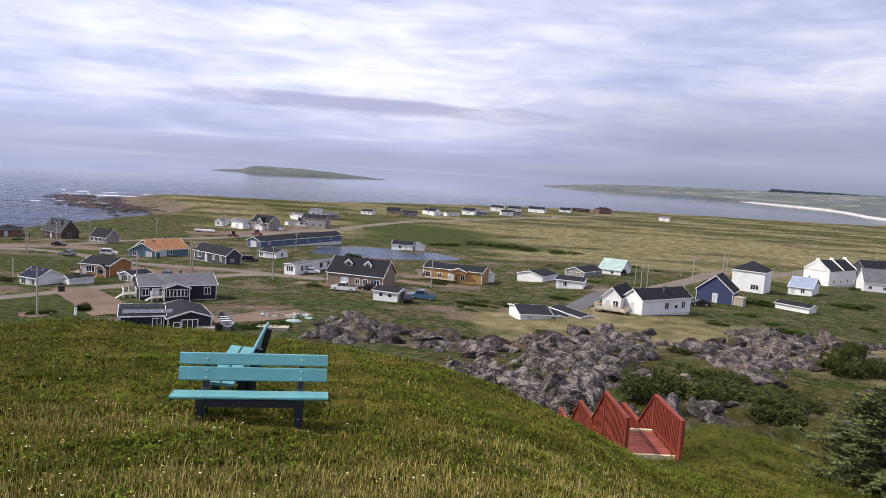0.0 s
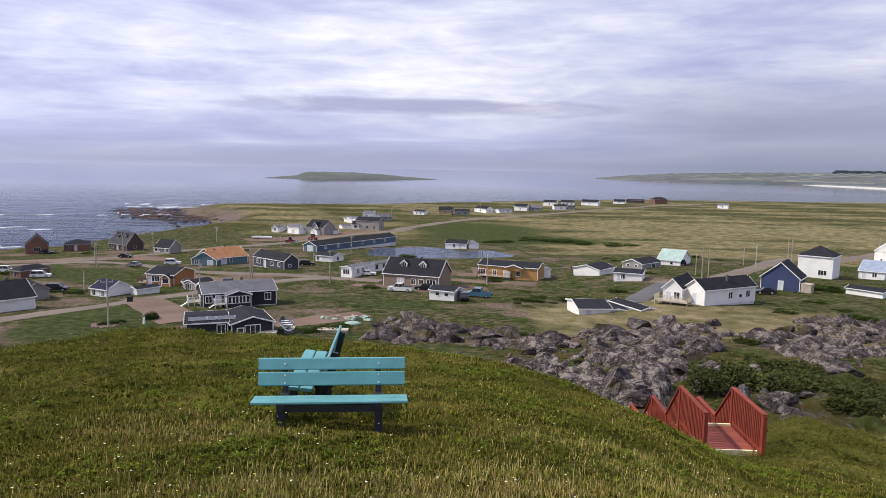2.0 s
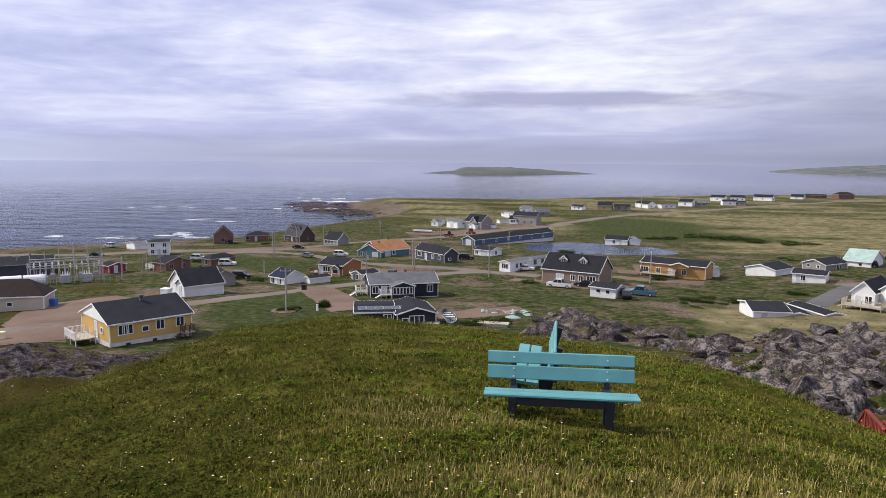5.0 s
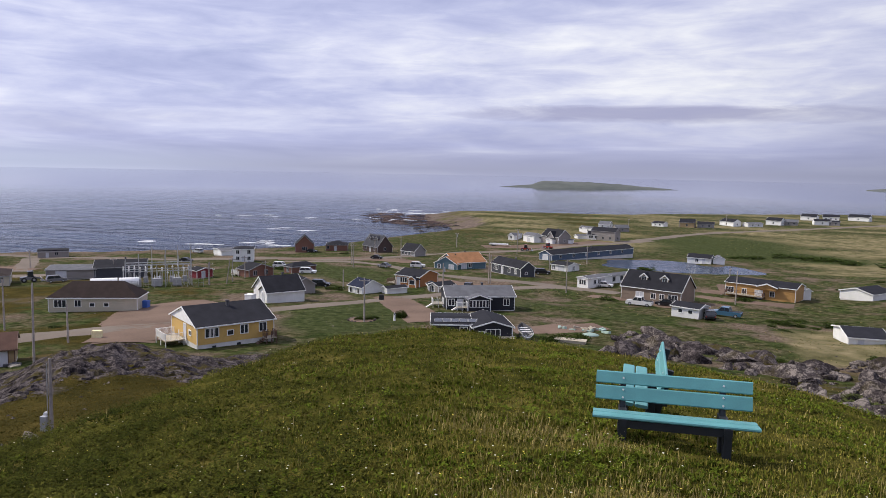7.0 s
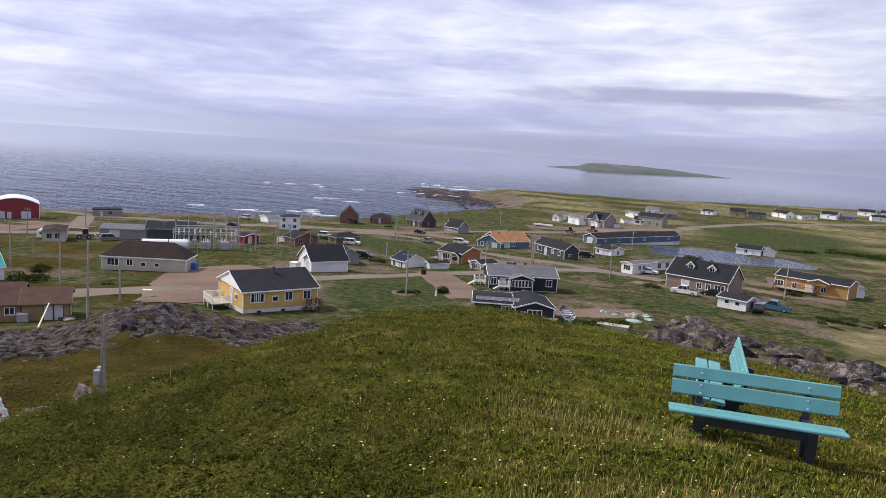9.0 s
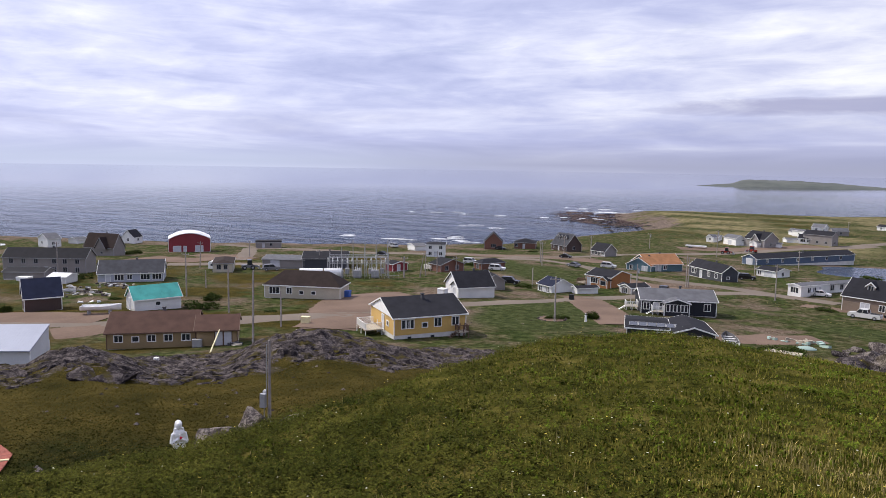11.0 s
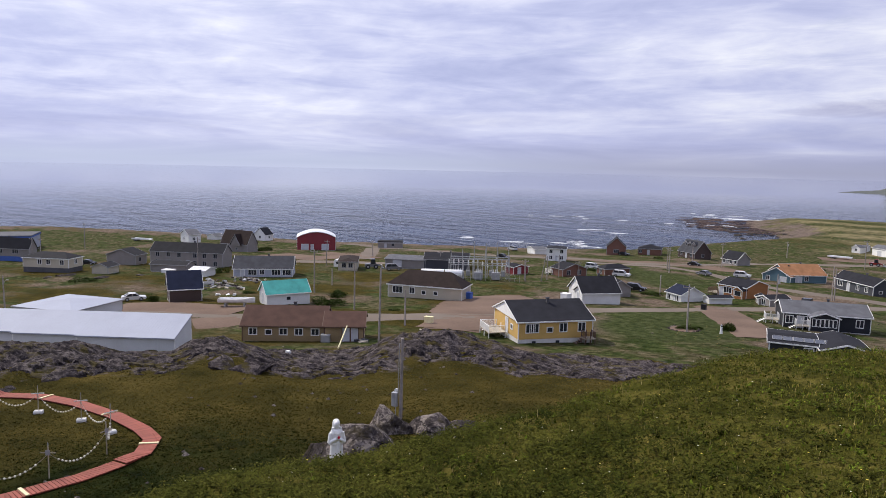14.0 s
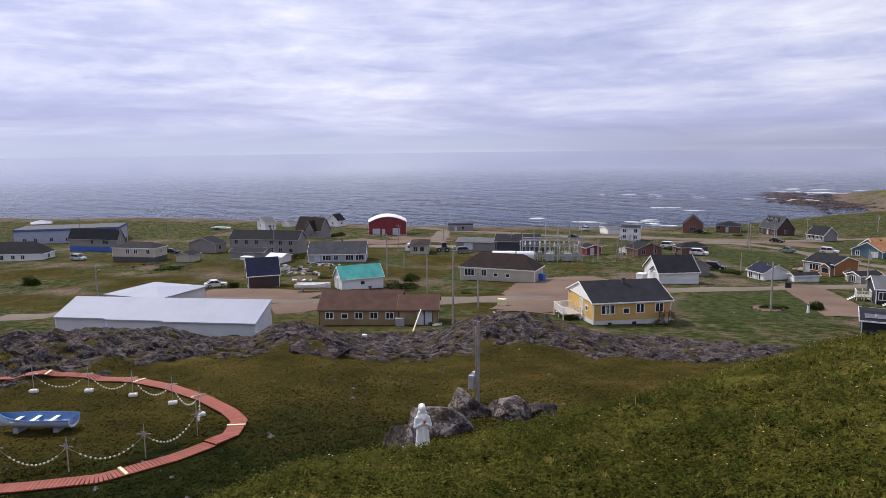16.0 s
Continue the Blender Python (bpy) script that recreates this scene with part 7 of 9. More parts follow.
def reef():
    """Low wet shelves of rock breaking the water off the point."""
    rnd = random.Random(14)
    v, f = [], []
    for i in range(190):
        s = rnd.random()
        a1, r = radians(20.6 + 7.5 * s ** 1.4 + rnd.gauss(0, 0.4)), 505 + 125 * rnd.random() + 40 * s
        x, y = -math.sin(a1) * r, math.cos(a1) * r
        if not -60 < float(shore_distance(x, y)) < 4:
            continue
        m = pose(x, y, 0.0, 0, 0, 35 + rnd.gauss(0, 14)) @ Matrix.Diagonal((rnd.uniform(3, 13), rnd.uniform(0.8, 2.4), rnd.uniform(0.3, 0.8), 1))
        me = STONES[6 + i % 3]
        n = len(v)
        v.extend(m @ q.co for q in me.vertices)
        f.extend(tuple(n + k for k in q.vertices) for q in me.polygons)
    tagged(new("reef", mesh_from("reef", v, f, "rock_wet")), "dark wet rock shelves awash off the point", "reef", kind="stuff")


reef()


# ---- the garden below the knoll ----
RING = (-69.59, 6.82, -67.58, 8.87, -65.55, 12.07, -61.58, 14.79, -57.50, 16.05, -52.64, 16.79, -48.62, 16.98, -46.31, 16.74, -44.29, 15.43, -42.92, 11.78, -42.52, 7.94, -44.18, 4.87, -46.21, 2.04)


def garden_path():
    """Red plank walk round the garden, plank by plank."""
    ob = thing("garden_walk", pose(0, 0, 0), "curved red plank boardwalk round the garden lawn", "boardwalk")
    pts = np.array(RING, float).reshape(-1, 2)
    seg = np.hypot(*np.diff(pts, axis=0).T)
    s = np.concatenate([[0], np.cumsum(seg)])
    plank = Shape().box(-0.5, 0.5, 0.0, 0.165, -0.05, 0).mesh("plank", "deck_red")
    rest = Shape()
    total = s[-1]
    k = 0
    d = 0.0
    while d < total - 0.2:
        x, y = np.interp(d, s, pts[:, 0]), np.interp(d, s, pts[:, 1])
        x2, y2 = np.interp(d + 0.9, s, pts[:, 0]), np.interp(d + 0.9, s, pts[:, 1])
        x1, y1 = np.interp(d - 0.9, s, pts[:, 0]), np.interp(d - 0.9, s, pts[:, 1])
        yaw = math.degrees(math.atan2(y2 - y1, x2 - x1)) - 90
        m = pose(x, y, ground_z(x, y) + 0.16, 0, 0, yaw)
        if total - d < 0.2 * 300:
            part("plank", plank, "", ob, m=m)
        else:
            rest.box(-0.5, 0.5, 0.0, 0.165, -0.05, 0, m)
        if k % 40 == 20:
            part("edge_board", Shape().box(-0.54, 0.54, -0.08, 0.08, 0.004, 0.06), "paint_cream", ob, "pale painted cross board", m=m)
        d += 0.2
        k += 1
    tagged(part("far_planks", rest, "deck_red", ob), kind="stuff")
    beams = Shape()
    for d0 in np.arange(0, total - 1.2, 1.2):
        for off in (-0.36, 0.36):
            e = []
            for dd in (d0, d0 + 1.25):
                x, y = np.interp(dd, s, pts[:, 0]), np.interp(dd, s, pts[:, 1])
                x2, y2 = np.interp(dd + 0.3, s, pts[:, 0]), np.interp(dd + 0.3, s, pts[:, 1])
                t = np.array((x2 - x, y2 - y))
                t = t / (np.hypot(*t) + 1e-9)
                e.append((x - t[1] * off, y + t[0] * off, ground_z(x, y) + 0.04))
            beams.tube(e[0], e[1], 0.06, 0.06, 4)
    part("beam", beams, "timber_red", ob)


garden_path()
POSTS = ((-64.11, 8.35, 58), (-61.08, 11.44, 58), (-57.24, 13.47, 60), (-53.08, 14.89, 66), (-49.21, 15.38, 95), (-45.67, 13.95, 110), (-44.32, 10.67, 50), (-45.22, 7.10, 40), (-47.39, 4.29, 40))


def rope_post(x, y, yaw, block):
    ob = thing("rope_post", pose(x, y, ground_z(x, y), 0, 0, yaw), "thin grey cross post " + ("set in a stone block" if block else "in the garden lawn"), "post", "cross posts in the garden")
    part("post", Shape().box(-0.022, 0.022, -0.022, 0.022, -0.2, 1.8), "weathered_wood", ob)
    part("crossbar", Shape().box(-0.4, 0.4, -0.04, -0.026, 1.38, 1.44), "trim_white" if block else "weathered_wood", ob)
    part("finial", Shape().tube((0, 0, 1.8), (0, 0, 1.95), 0.03, 0.015, 8), "trim_grey", ob)
    if block:
        b = Shape()
        b.chamfer(0.55, 0.42, 0.26, Matrix.Translation((0, 0, 0.10)), 0.07)
        part("block", b, "concrete", ob)
    else:
        part("plate", Shape().box(-0.12, 0.12, -0.055, -0.04, 1.28, 1.54), "trim_grey", ob)


PP = [(p[0], p[1], p[2]) for p in POSTS]
for i, (x, y, yaw) in enumerate(PP):
    rope_post(x, y, yaw, i < 5)


def float_rope(a, b):
    """A sagging line of round floats between two posts."""
    za, zb = ground_z(*a) + 1.35, ground_z(*b) + 1.35
    ob = thing("float_line", pose(a[0], a[1], za), "sagging line of pale round floats between garden posts", "rope", "float lines in the garden")
    d = Vector((b[0] - a[0], b[1] - a[1], zb - za))
    n = 12
    ball = lathe([(0.015, -0.06), (0.046, -0.04), (0.06, 0), (0.046, 0.04), (0.015, 0.06)], 10).mesh("float", "buoy", True)
    rope = Shape()
    last = Vector((0, 0, 0))
    for i in range(1, 41):
        s = i / 40
        p = d * s - Vector((0, 0, 0.95 * 4 * s * (1 - s)))
        rope.tube(last, p, 0.014, 0.014, 4)
        last = p
    part("rope", rope, "weathered_wood", ob)
    for i in range(n):
        s = 0.16 + 0.68 * i / (n - 1)
        part("float", ball, "", ob, m=Matrix.Translation(d * s - Vector((0, 0, 0.95 * 4 * s * (1 - s)))))


for a1, b1 in zip(PP[:-1], PP[1:]):
    float_rope(a1[:2], b1[:2])


def skiff(x, y, z, yaw, length, hull, inside, label, legs=True):
    """Open rowing boat: ribbed hull, gunwale, thwarts, on two blocks."""
    ob = thing("rowing_boat", pose(x, y, z, 0, 0, yaw), label, "boat")
    n, beam, depth = 16, length * 0.17, length * 0.115
    rings_o, rings_i = [], []
    for i in range(n + 1):
        s = i / n
        w = beam * (1 - max(0, (s - 0.45) / 0.55) ** 2.2) * (0.86 + 0.14 * min(1, s * 3))
        h = depth * (1 + 0.35 * max(0, (s - 0.5) / 0.5) ** 2)
        w = max(w, 0.02)
        px = (s - 0.5) * length
        rings_o.append([(px, -w, h), (px, -w * 0.92, h * 0.45), (px, -w * 0.55, 0.02), (px, 0, -0.04), (px, w * 0.55, 0.02), (px, w * 0.92, h * 0.45), (px, w, h)])
        k = 0.9
        rings_i.append([(px, -w * k, h), (px, -w * 0.8, h * 0.5), (px, -w * 0.45, 0.12), (px, 0, 0.08), (px, w * 0.45, 0.12), (px, w * 0.8, h * 0.5), (px, w * k, h)])

    def skin(rings, flip):
        v = [p for r in rings for p in r]
        f = [(i * 7 + k, i * 7 + k + 1, (i + 1) * 7 + k + 1, (i + 1) * 7 + k) for i in range(n) for k in range(6)]
        f.append(tuple(range(7)))
        return Shape().add(v, [tuple(reversed(q)) for q in f] if flip else f)
    part("hull", skin(rings_o, False), hull, ob, smooth_shade=True)
    part("lining", skin(rings_i, True), inside, ob, smooth_shade=True)
    gw = Shape()
    for k in (0, 6):
        for i in range(n):
            gw.tube(rings_o[i][k], rings_o[i + 1][k], 0.05, 0.05, 5)
    part("gunwale", gw, inside, ob)
    for s in (0.28, 0.52, 0.74):
        px = (s - 0.5) * length
        part("thwart", Shape().box(px - 0.13, px + 0.13, -beam * 0.78, beam * 0.78, depth * 0.66, depth * 0.66 + 0.04), "trim_white", ob)
    if legs:
        for s in (0.2, 0.72):
            px = (s - 0.5) * length
            part("block", Shape().box(px - 0.15, px + 0.15, -beam * 0.6, beam * 0.6, -0.75, -0.03), "trim_grey", ob)


bx, by = -53.70, 6.97
skiff(bx, by, ground_z(bx, by) + 0.34, 178 + 52, 4.7, "boat_pale", "boat_blue", "white rowing boat with blue lining on concrete blocks")
bx, by = -120.94, 61.18
skiff(bx, by, ground_z(bx, by) + 0.7, 50, 6.4, "trim_white", "trim_white", "white open boat parked on blocks beside the road")
bx, by = -30.40, 103.63
skiff(bx, by, ground_z(bx, by) + 0.8, 115, 6.0, "trim_white", "concrete_dark", "white motorboat on blocks beside the black house")
bx, by = -158.95, 72.89
skiff(bx, by, ground_z(bx, by) + 0.4, 70, 4.5, "trim_white", "trim_grey", "small white dinghy lying in the grass", False)


# ---- poles ----
def utility_pole(x, y, tall, lean=0.0, yaw=0.0, arm=True, lamp=False, can=False):
    ob = thing("utility_pole", pose(x, y, ground_z(x, y), 0, lean, yaw), "weathered wooden utility pole beside the road" if arm else "bare weathered wooden pole", "pole", "utility poles")
    part("post", Shape().tube((0, 0, -1), (0, 0, tall), 0.15, 0.10, 10), "pole_wood", ob)
    if arm:
        part("crossarm", Shape().box(-0.9, 0.9, -0.17, -0.09, tall - 0.55, tall - 0.43), "pole_wood", ob)
        for k in (-0.8, 0.0, 0.8):
            part("insulator", Shape().tube((k, -0.13, tall - 0.43), (k, -0.13, tall - 0.2), 0.05, 0.03, 8), "galvanised", ob)
    if can:
        part("transformer", Shape().tube((0.28, 0, tall - 1.9), (0.28, 0, tall - 1.0), 0.2, 0.2, 14).tube((0.28, 0, tall - 1.0), (0.28, 0, tall - 0.9), 0.14, 0.08, 10), "galvanised", ob)
    if lamp:
        part("lamp_arm", Shape().tube((0, 0, tall - 1.6), (0.5, 0, tall - 0.9), 0.035).tube((0.5, 0, tall - 0.9), (1.1, 0, tall - 0.7), 0.035), "galvanised", ob)
        part("lamp_head", Shape().chamfer(0.5, 0.22, 0.12, Matrix.Translation((1.25, 0, tall - 0.68)), 0.03), "trim_grey", ob)


utility_pole(-75.6, 57.1, 10.1, 1, 20, False, False, False)
utility_pole(-87.4, 71.6, 5.5, 0, 20, False, False, False)
utility_pole(-106.1, 75.9, 8.2, 0, 20, False, False, False)
utility_pole(-142.2, 96.3, 4.0, 0, 20, False, False, False)
utility_pole(-131.1, 84.1, 9.1, 0, 20, True, False, False)
utility_pole(-181.7, 121.7, 7.6, 3, 20, True, False, False)
utility_pole(-195.3, 88.4, 8.7, 0, 20, True, False, False)
utility_pole(-148.0, 31.1, 6.2, -2, 20, False, True, False)
utility_pole(-120.4, 146.1, 6.4, 9, 20, False, False, False)
utility_pole(-122.7, 142.5, 5.7, 0, 20, True, False, False)
utility_pole(-121.6, 150.0, 6.3, 0, 20, True, False, False)
utility_pole(-154.5, 142.5, 5.3, 0, 20, True, False, False)
utility_pole(-241.8, 58.8, 7.9, 0, 20, True, False, False)
utility_pole(-199.9, 153.3, 5.5, 0, 20, True, False, False)
utility_pole(-294.1, 89.5, 9.9, 0, 20, True, False, False)
utility_pole(-58.6, 105.0, 7.5, 0, 20, True, False, False)
utility_pole(-61.5, 146.8, 7.5, 0, 20, False, False, True)
utility_pole(-60.8, 178.2, 7.5, 0, 20, False, False, False)
utility_pole(-56.9, 226.2, 5.1, 0, 20, True, False, False)
utility_pole(-88.1, 295.2, 10.9, 0, 20, True, False, True)
utility_pole(-122.3, 311.9, 6.9, 0, 20, True, False, True)
utility_pole(-112.3, 196.5, 7.3, 0, 20, True, False, False)
utility_pole(-88.1, 148.8, 4.7, 0, 20, False, False, False)
utility_pole(-120.1, 161.9, 4.2, 0, 20, True, False, False)
utility_pole(-61.3, 178.2, 7.9, 0, 70, False, False, False)
utility_pole(-39.1, 171.1, 8.3, 0, 70, True, False, False)
utility_pole(-50.5, 255.4, 6.4, 0, 70, True, False, False)
utility_pole(-1.0, 174.6, 7.7, 1, 70, False, False, False)
utility_pole(-2.7, 206.6, 5.8, 0, 70, True, False, False)
utility_pole(52.6, 182.5, 8.0, 0, 70, False, False, False)
utility_pole(55.3, 186.4, 7.9, 1, 70, False, False, False)
utility_pole(54.1, 193.4, 5.7, 2, 70, True, False, False)
utility_pole(79.5, 231.8, 5.6, 2, 70, True, False, False)
utility_pole(79.7, 221.7, 7.7, 0, 70, True, False, True)
utility_pole(104.7, 260.9, 8.0, -1, 70, False, True, False)
utility_pole(-117.8, 205.3, 7.1, 0, 70, True, False, False)
utility_pole(-125.3, 235.9, 7.0, 0, 70, True, False, False)
utility_pole(-114.3, 235.2, 8.1, 0, 70, True, False, False)
utility_pole(105.8, 260.4, 7.9, 0, 70, True, False, False)
utility_pole(168.9, 324.7, 7.3, 0, 70, True, False, False)
utility_pole(-64.4, 458.6, 7.3, 0, 70, True, False, False)
utility_pole(-9.1, 548.3, 7.7, 0, 70, True, False, False)
utility_pole(231.6, 377.3, 9.0, 0, 70, True, False, False)
utility_pole(-306.6, 60.4, 9.8, 0, 20, True, False, False)
utility_pole(-233.7, 58.9, 8.1, 0, 20, True, False, False)
utility_pole(-122.2, 155.8, 6.0, 0, 20, True, False, False)
utility_pole(-124.4, 144.2, 5.4, 0, 20, False, False, False)

bx, by = -41.20, 31.55
ob = thing("service_pole", pose(bx, by, ground_z(bx, by), 0, 0.6, 20), "weathered wooden pole with a grey meter box among boulders", "pole")
part("post", Shape().tube((0, 0, -1), (0, 0, 5.6), 0.13, 0.09, 12), "pole_wood", ob)
part("meter_box", Shape().chamfer(0.95, 0.30, 0.42, Matrix.Translation((-0.42, -0.1, 1.35)) @ Matrix.Rotation(radians(90), 4, "Y"), 0.03), "galvanised", ob)
part("conduit", Shape().tube((-0.2, -0.05, 1.8), (-0.14, -0.12, 5.3), 0.03).tube((-0.35, -0.1, 0.0), (-0.35, -0.1, 0.95), 0.03), "galvanised", ob)
part("meter", Shape().tube((-0.32, -0.16, 2.0), (-0.32, 0.0, 2.0), 0.12, 0.12, 14), "trim_white", ob)


# ---- vehicles ----
def car(kind, paint, label):
    """A parked vehicle along x: body, glass, bumpers, lights, wheels."""
    ob = thing("pickup_truck" if kind == "pickup" else "car", Matrix(), label, "pickup" if kind == "pickup" else "car", "parked vehicles")
    L, W = {"suv": (4.7, 0.92), "car": (4.4, 0.88), "pickup": (5.6, 0.96)}[kind]
    h = L / 2
    hood, belt, roof = {"suv": (1.0, 1.05, 1.72), "car": (0.85, 0.92, 1.42), "pickup": (1.08, 1.12, 1.82)}[kind]
    lower = [(-h, 0.42), (-h + 0.1, 0.28), (h - 0.1, 0.28), (h, 0.45), (h - 0.05, hood - 0.12), (h - 1.2, hood), (h - 1.35, belt), (-h + 0.15, belt), (-h, belt - 0.2)]
    part("body", Shape().prism(lower, -W, W), paint, ob)
    if kind == "pickup":
        cab = [(h - 1.35, belt), (h - 1.95, roof), (-h + 2.3, roof), (-h + 2.05, belt)]
        part("bed", Shape().box(-h + 0.12, -h + 1.95, -W + 0.1, W - 0.1, belt - 0.02, belt + 0.01), "rubber", ob)
    elif kind == "suv":
        cab = [(h - 1.2, belt), (h - 1.85, roof), (-h + 0.45, roof), (-h + 0.12, belt)]
    else:
        cab = [(h - 1.25, belt), (h - 1.95, roof), (-h + 1.3, roof), (-h + 0.55, belt)]
    part("glass", Shape().prism(cab, -W + 0.1, W - 0.1), "glass_dark", ob)
    r0, r1 = cab[2][0], cab[1][0]
    part("roof_panel", Shape().box(r0 - 0.05, r1 + 0.05, -W + 0.09, W - 0.09, roof - 0.03, roof + 0.04), paint, ob)
    for s in (-1, 1):
        for (xa, za), (xb, zb) in ((cab[0], cab[1]), (cab[3], cab[2]), (((cab[0][0] + cab[3][0]) / 2, belt), ((cab[1][0] + cab[2][0]) / 2, roof))):
            pil = Shape().tube((xa, s * (W - 0.09), za), (xb, s * (W - 0.09), zb), 0.045, 0.045, 5)
            part("pillar", pil, paint, ob)
    for s in (-1, 1):
        part("headlight", Shape().box(h - 0.1, h - 0.015, s * W * 0.72 - 0.16, s * W * 0.72 + 0.16, hood - 0.35, hood - 0.2), "trim_white", ob)
        part("tail_light", Shape().box(-h - 0.01, -h + 0.06, s * W * 0.86 - 0.08, s * W * 0.86 + 0.08, belt - 0.4, belt - 0.15), "car_red", ob)
        for px in (-h + 0.95, h - 0.95):
            wh = part("wheel", Shape().tube((px, s * (W - 0.2), 0.35), (px, s * (W + 0.02), 0.35), 0.36, 0.36, 16), "rubber", ob)
            part("rim", Shape().tube((px, s * (W + 0.0), 0.35), (px, s * (W + 0.03), 0.35), 0.22, 0.20, 12), "galvanised", wh)
    return ob


CARS = {}


def park(kind, paint, x, y, yaw, label):
    m = pose(x, y, ground_z(x, y) + 0.10, 0, 0, yaw)
    key = kind, paint, label
    if key not in CARS:
        CARS[key] = car(kind, paint, label)
        CARS[key].matrix_basis = m
    else:
        copy_thing(CARS[key], m)


for kind, paint, x, y, yaw, label in (
        ("suv", "car_white", -131.74, 185.70, 10, "white sport utility car parked by the road"), ("car", "car_black", -170.91, 188.08, 5, "black car on the gravel road"), ("suv", "car_black", -95.45, 150.64, 15, "black sport utility car beside the garage"),
        ("suv", "car_black", -55.23, 210.89, 20, "dark sport utility car beside the bungalow"), ("car", "car_white", -32.66, 187.66, 5, "small white car near the mobile homes"), ("pickup", "car_white", -19.99, 156.53, 172, "white pickup truck beside the dormer house"),
        ("car", "car_black", -14.99, 160.78, 175, "dark car beside the dormer house"), ("pickup", "car_teal", -2.54, 147.96, 168, "blue pickup truck beside the white garage"), ("suv", "car_black", -5.50, 140.06, 100, "dark car behind the white garage"),
        ("car", "car_black", 59.93, 160.37, 175, "low black car beside the navy house"), ("car", "car_white", -144.78, 52.13, 75, "white hatchback on the brown gravel yard"), ("suv", "car_silver", -231.04, 44.48, 30, "silver sport utility car beside the white bungalow"),
        ("pickup", "car_white", -246.68, 132.74, 15, "white pickup truck near the coast"), ("car", "car_black", -225.78, 69.38, 40, "dark car behind the beige bungalow"), ("suv", "car_grey", -159.89, 129.44, 60, "grey car by the workshop"),
        ("car", "car_black", -162.44, 251.29, 10, "black car by the coastal house"), ("suv", "car_grey", -205.03, 106.39, 30, "grey car beside the apartment block"), ("pickup", "car_black", -60.18, 159.60, 95, "black pickup beside the orange house"),
        ("suv", "car_black", 56.48, 221.01, 170, "black car beside the mint-roofed house"), ("suv", "car_white", -94.98, 207.36, 15, "white car parked behind the orange house"), ("car", "car_black", -120.84, 228.92, 8, "black car on the gravel by the coastal house"), ("car", "car_grey", -103.38, 200.42, 170, "grey car on the road to the coast"), ("suv", "car_white", -112.91, 171.82, 20, "white car before the dark red bungalow"),
        ("suv", "car_silver", -200.09, 226.95, 170, "grey car near the small white shed")):
    park(kind, paint, x, y, yaw, label)


# ---- power yard, tanks, odds and ends ----
def power_yard():
    cx, cy = -130.61, 133.86
    ob = thing("power_substation", pose(cx, cy, ground_z(cx, cy), 0, 0, 45), "grey steel substation frame with white tanks behind a fence", "substation")
    rnd = random.Random(2)
    for i in range(6):
        for j in range(2):
            x, y = -7.5 + i * 3.0, j * 4.0
            h = rnd.choice((5.5, 6.5, 8.5))
            part("column", Shape().tube((x, y, -0.5), (x, y, h), 0.10, 0.07, 6), "galvanised", ob)
            part("insulator", Shape().tube((x, y, h), (x, y, h + 0.8), 0.12, 0.06, 8), "trim_grey", ob)
    for j in range(2):
        for z in (3.6, 5.2):
            part("beam", Shape().box(-7.6, 7.6, j * 4 - 0.09, j * 4 + 0.09, z, z + 0.18), "galvanised", ob)
    for i in range(5):
        x = -6 + i * 3
        part("breaker", Shape().chamfer(1.1, 1.0, 1.5, Matrix.Translation((x, 2, 1.3)), 0.1).tube((x - 0.3, 2, 2.0), (x - 0.3, 2, 3.2), 0.1, 0.05).tube((x + 0.3, 2, 2.0), (x + 0.3, 2, 3.2), 0.1, 0.05), "trim_grey", ob)
    for i in range(26):
        # insulator stacks and bus posts
        x, y, h = -8 + (i % 13) * 1.25, 1.2 + (i // 13) * 3.4 + rnd.uniform(-0.3, 0.3), rnd.uniform(2.6, 4.4)
        st = part("bus_post", Shape().tube((x, y, -0.3), (x, y, h), 0.07, 0.06, 6), "galvanised", ob)
        part("insulator", Shape().tube((x, y, h), (x, y, h + 0.25), 0.2, 0.2, 8).tube((x, y, h + 0.25), (x, y, h + 0.9), 0.1, 0.16, 8), "trim_white" if i % 3 else "trim_grey", st)
    for k, y in enumerate((1.2, 4.6)):
        part("busbar", Shape().tube((-8.2, y, 4.1 + 0.4 * k), (7.4, y, 4.1 + 0.4 * k), 0.05, 0.05, 6), "galvanised", ob)
    for i in range(3):
        tr = part("transformer", Shape().chamfer(2.0, 1.5, 1.9, Matrix.Translation((-5 + i * 4.5, -1.0, 1.1)), 0.08), "trim_grey", ob)
        for q in (-0.5, 0, 0.5):
            part("bushing", Shape().tube((-5 + i * 4.5 + q, -1.0, 2.0), (-5 + i * 4.5 + q, -1.0, 2.9), 0.12, 0.05, 8), "trim_white", tr)
    part("tank", Shape().tube((-15, -1, 1.4), (-9.2, -1, 1.4), 1.15, 1.15, 18), "trim_white", ob, "white horizontal storage tank")
    part("tank", Shape().tube((-8.9, -1, 1.4), (-4.5, -1, 1.4), 1.1, 1.1, 18), "trim_white", ob, "white horizontal storage tank")
    for i in range(22):
        t = i / 21
        x, y = (-16 + 26 * t, -3.2)
        part("fence_post", Shape().tube((x, y, -0.3), (x, y, 1.9), 0.035, 0.035, 5), "galvanised", ob)
    part("fence_rail", Shape().box(-16, 10, -3.22, -3.18, 1.82, 1.87).box(-16, 10, -3.22, -3.18, 0.9, 0.93), "galvanised", ob)


power_yard()


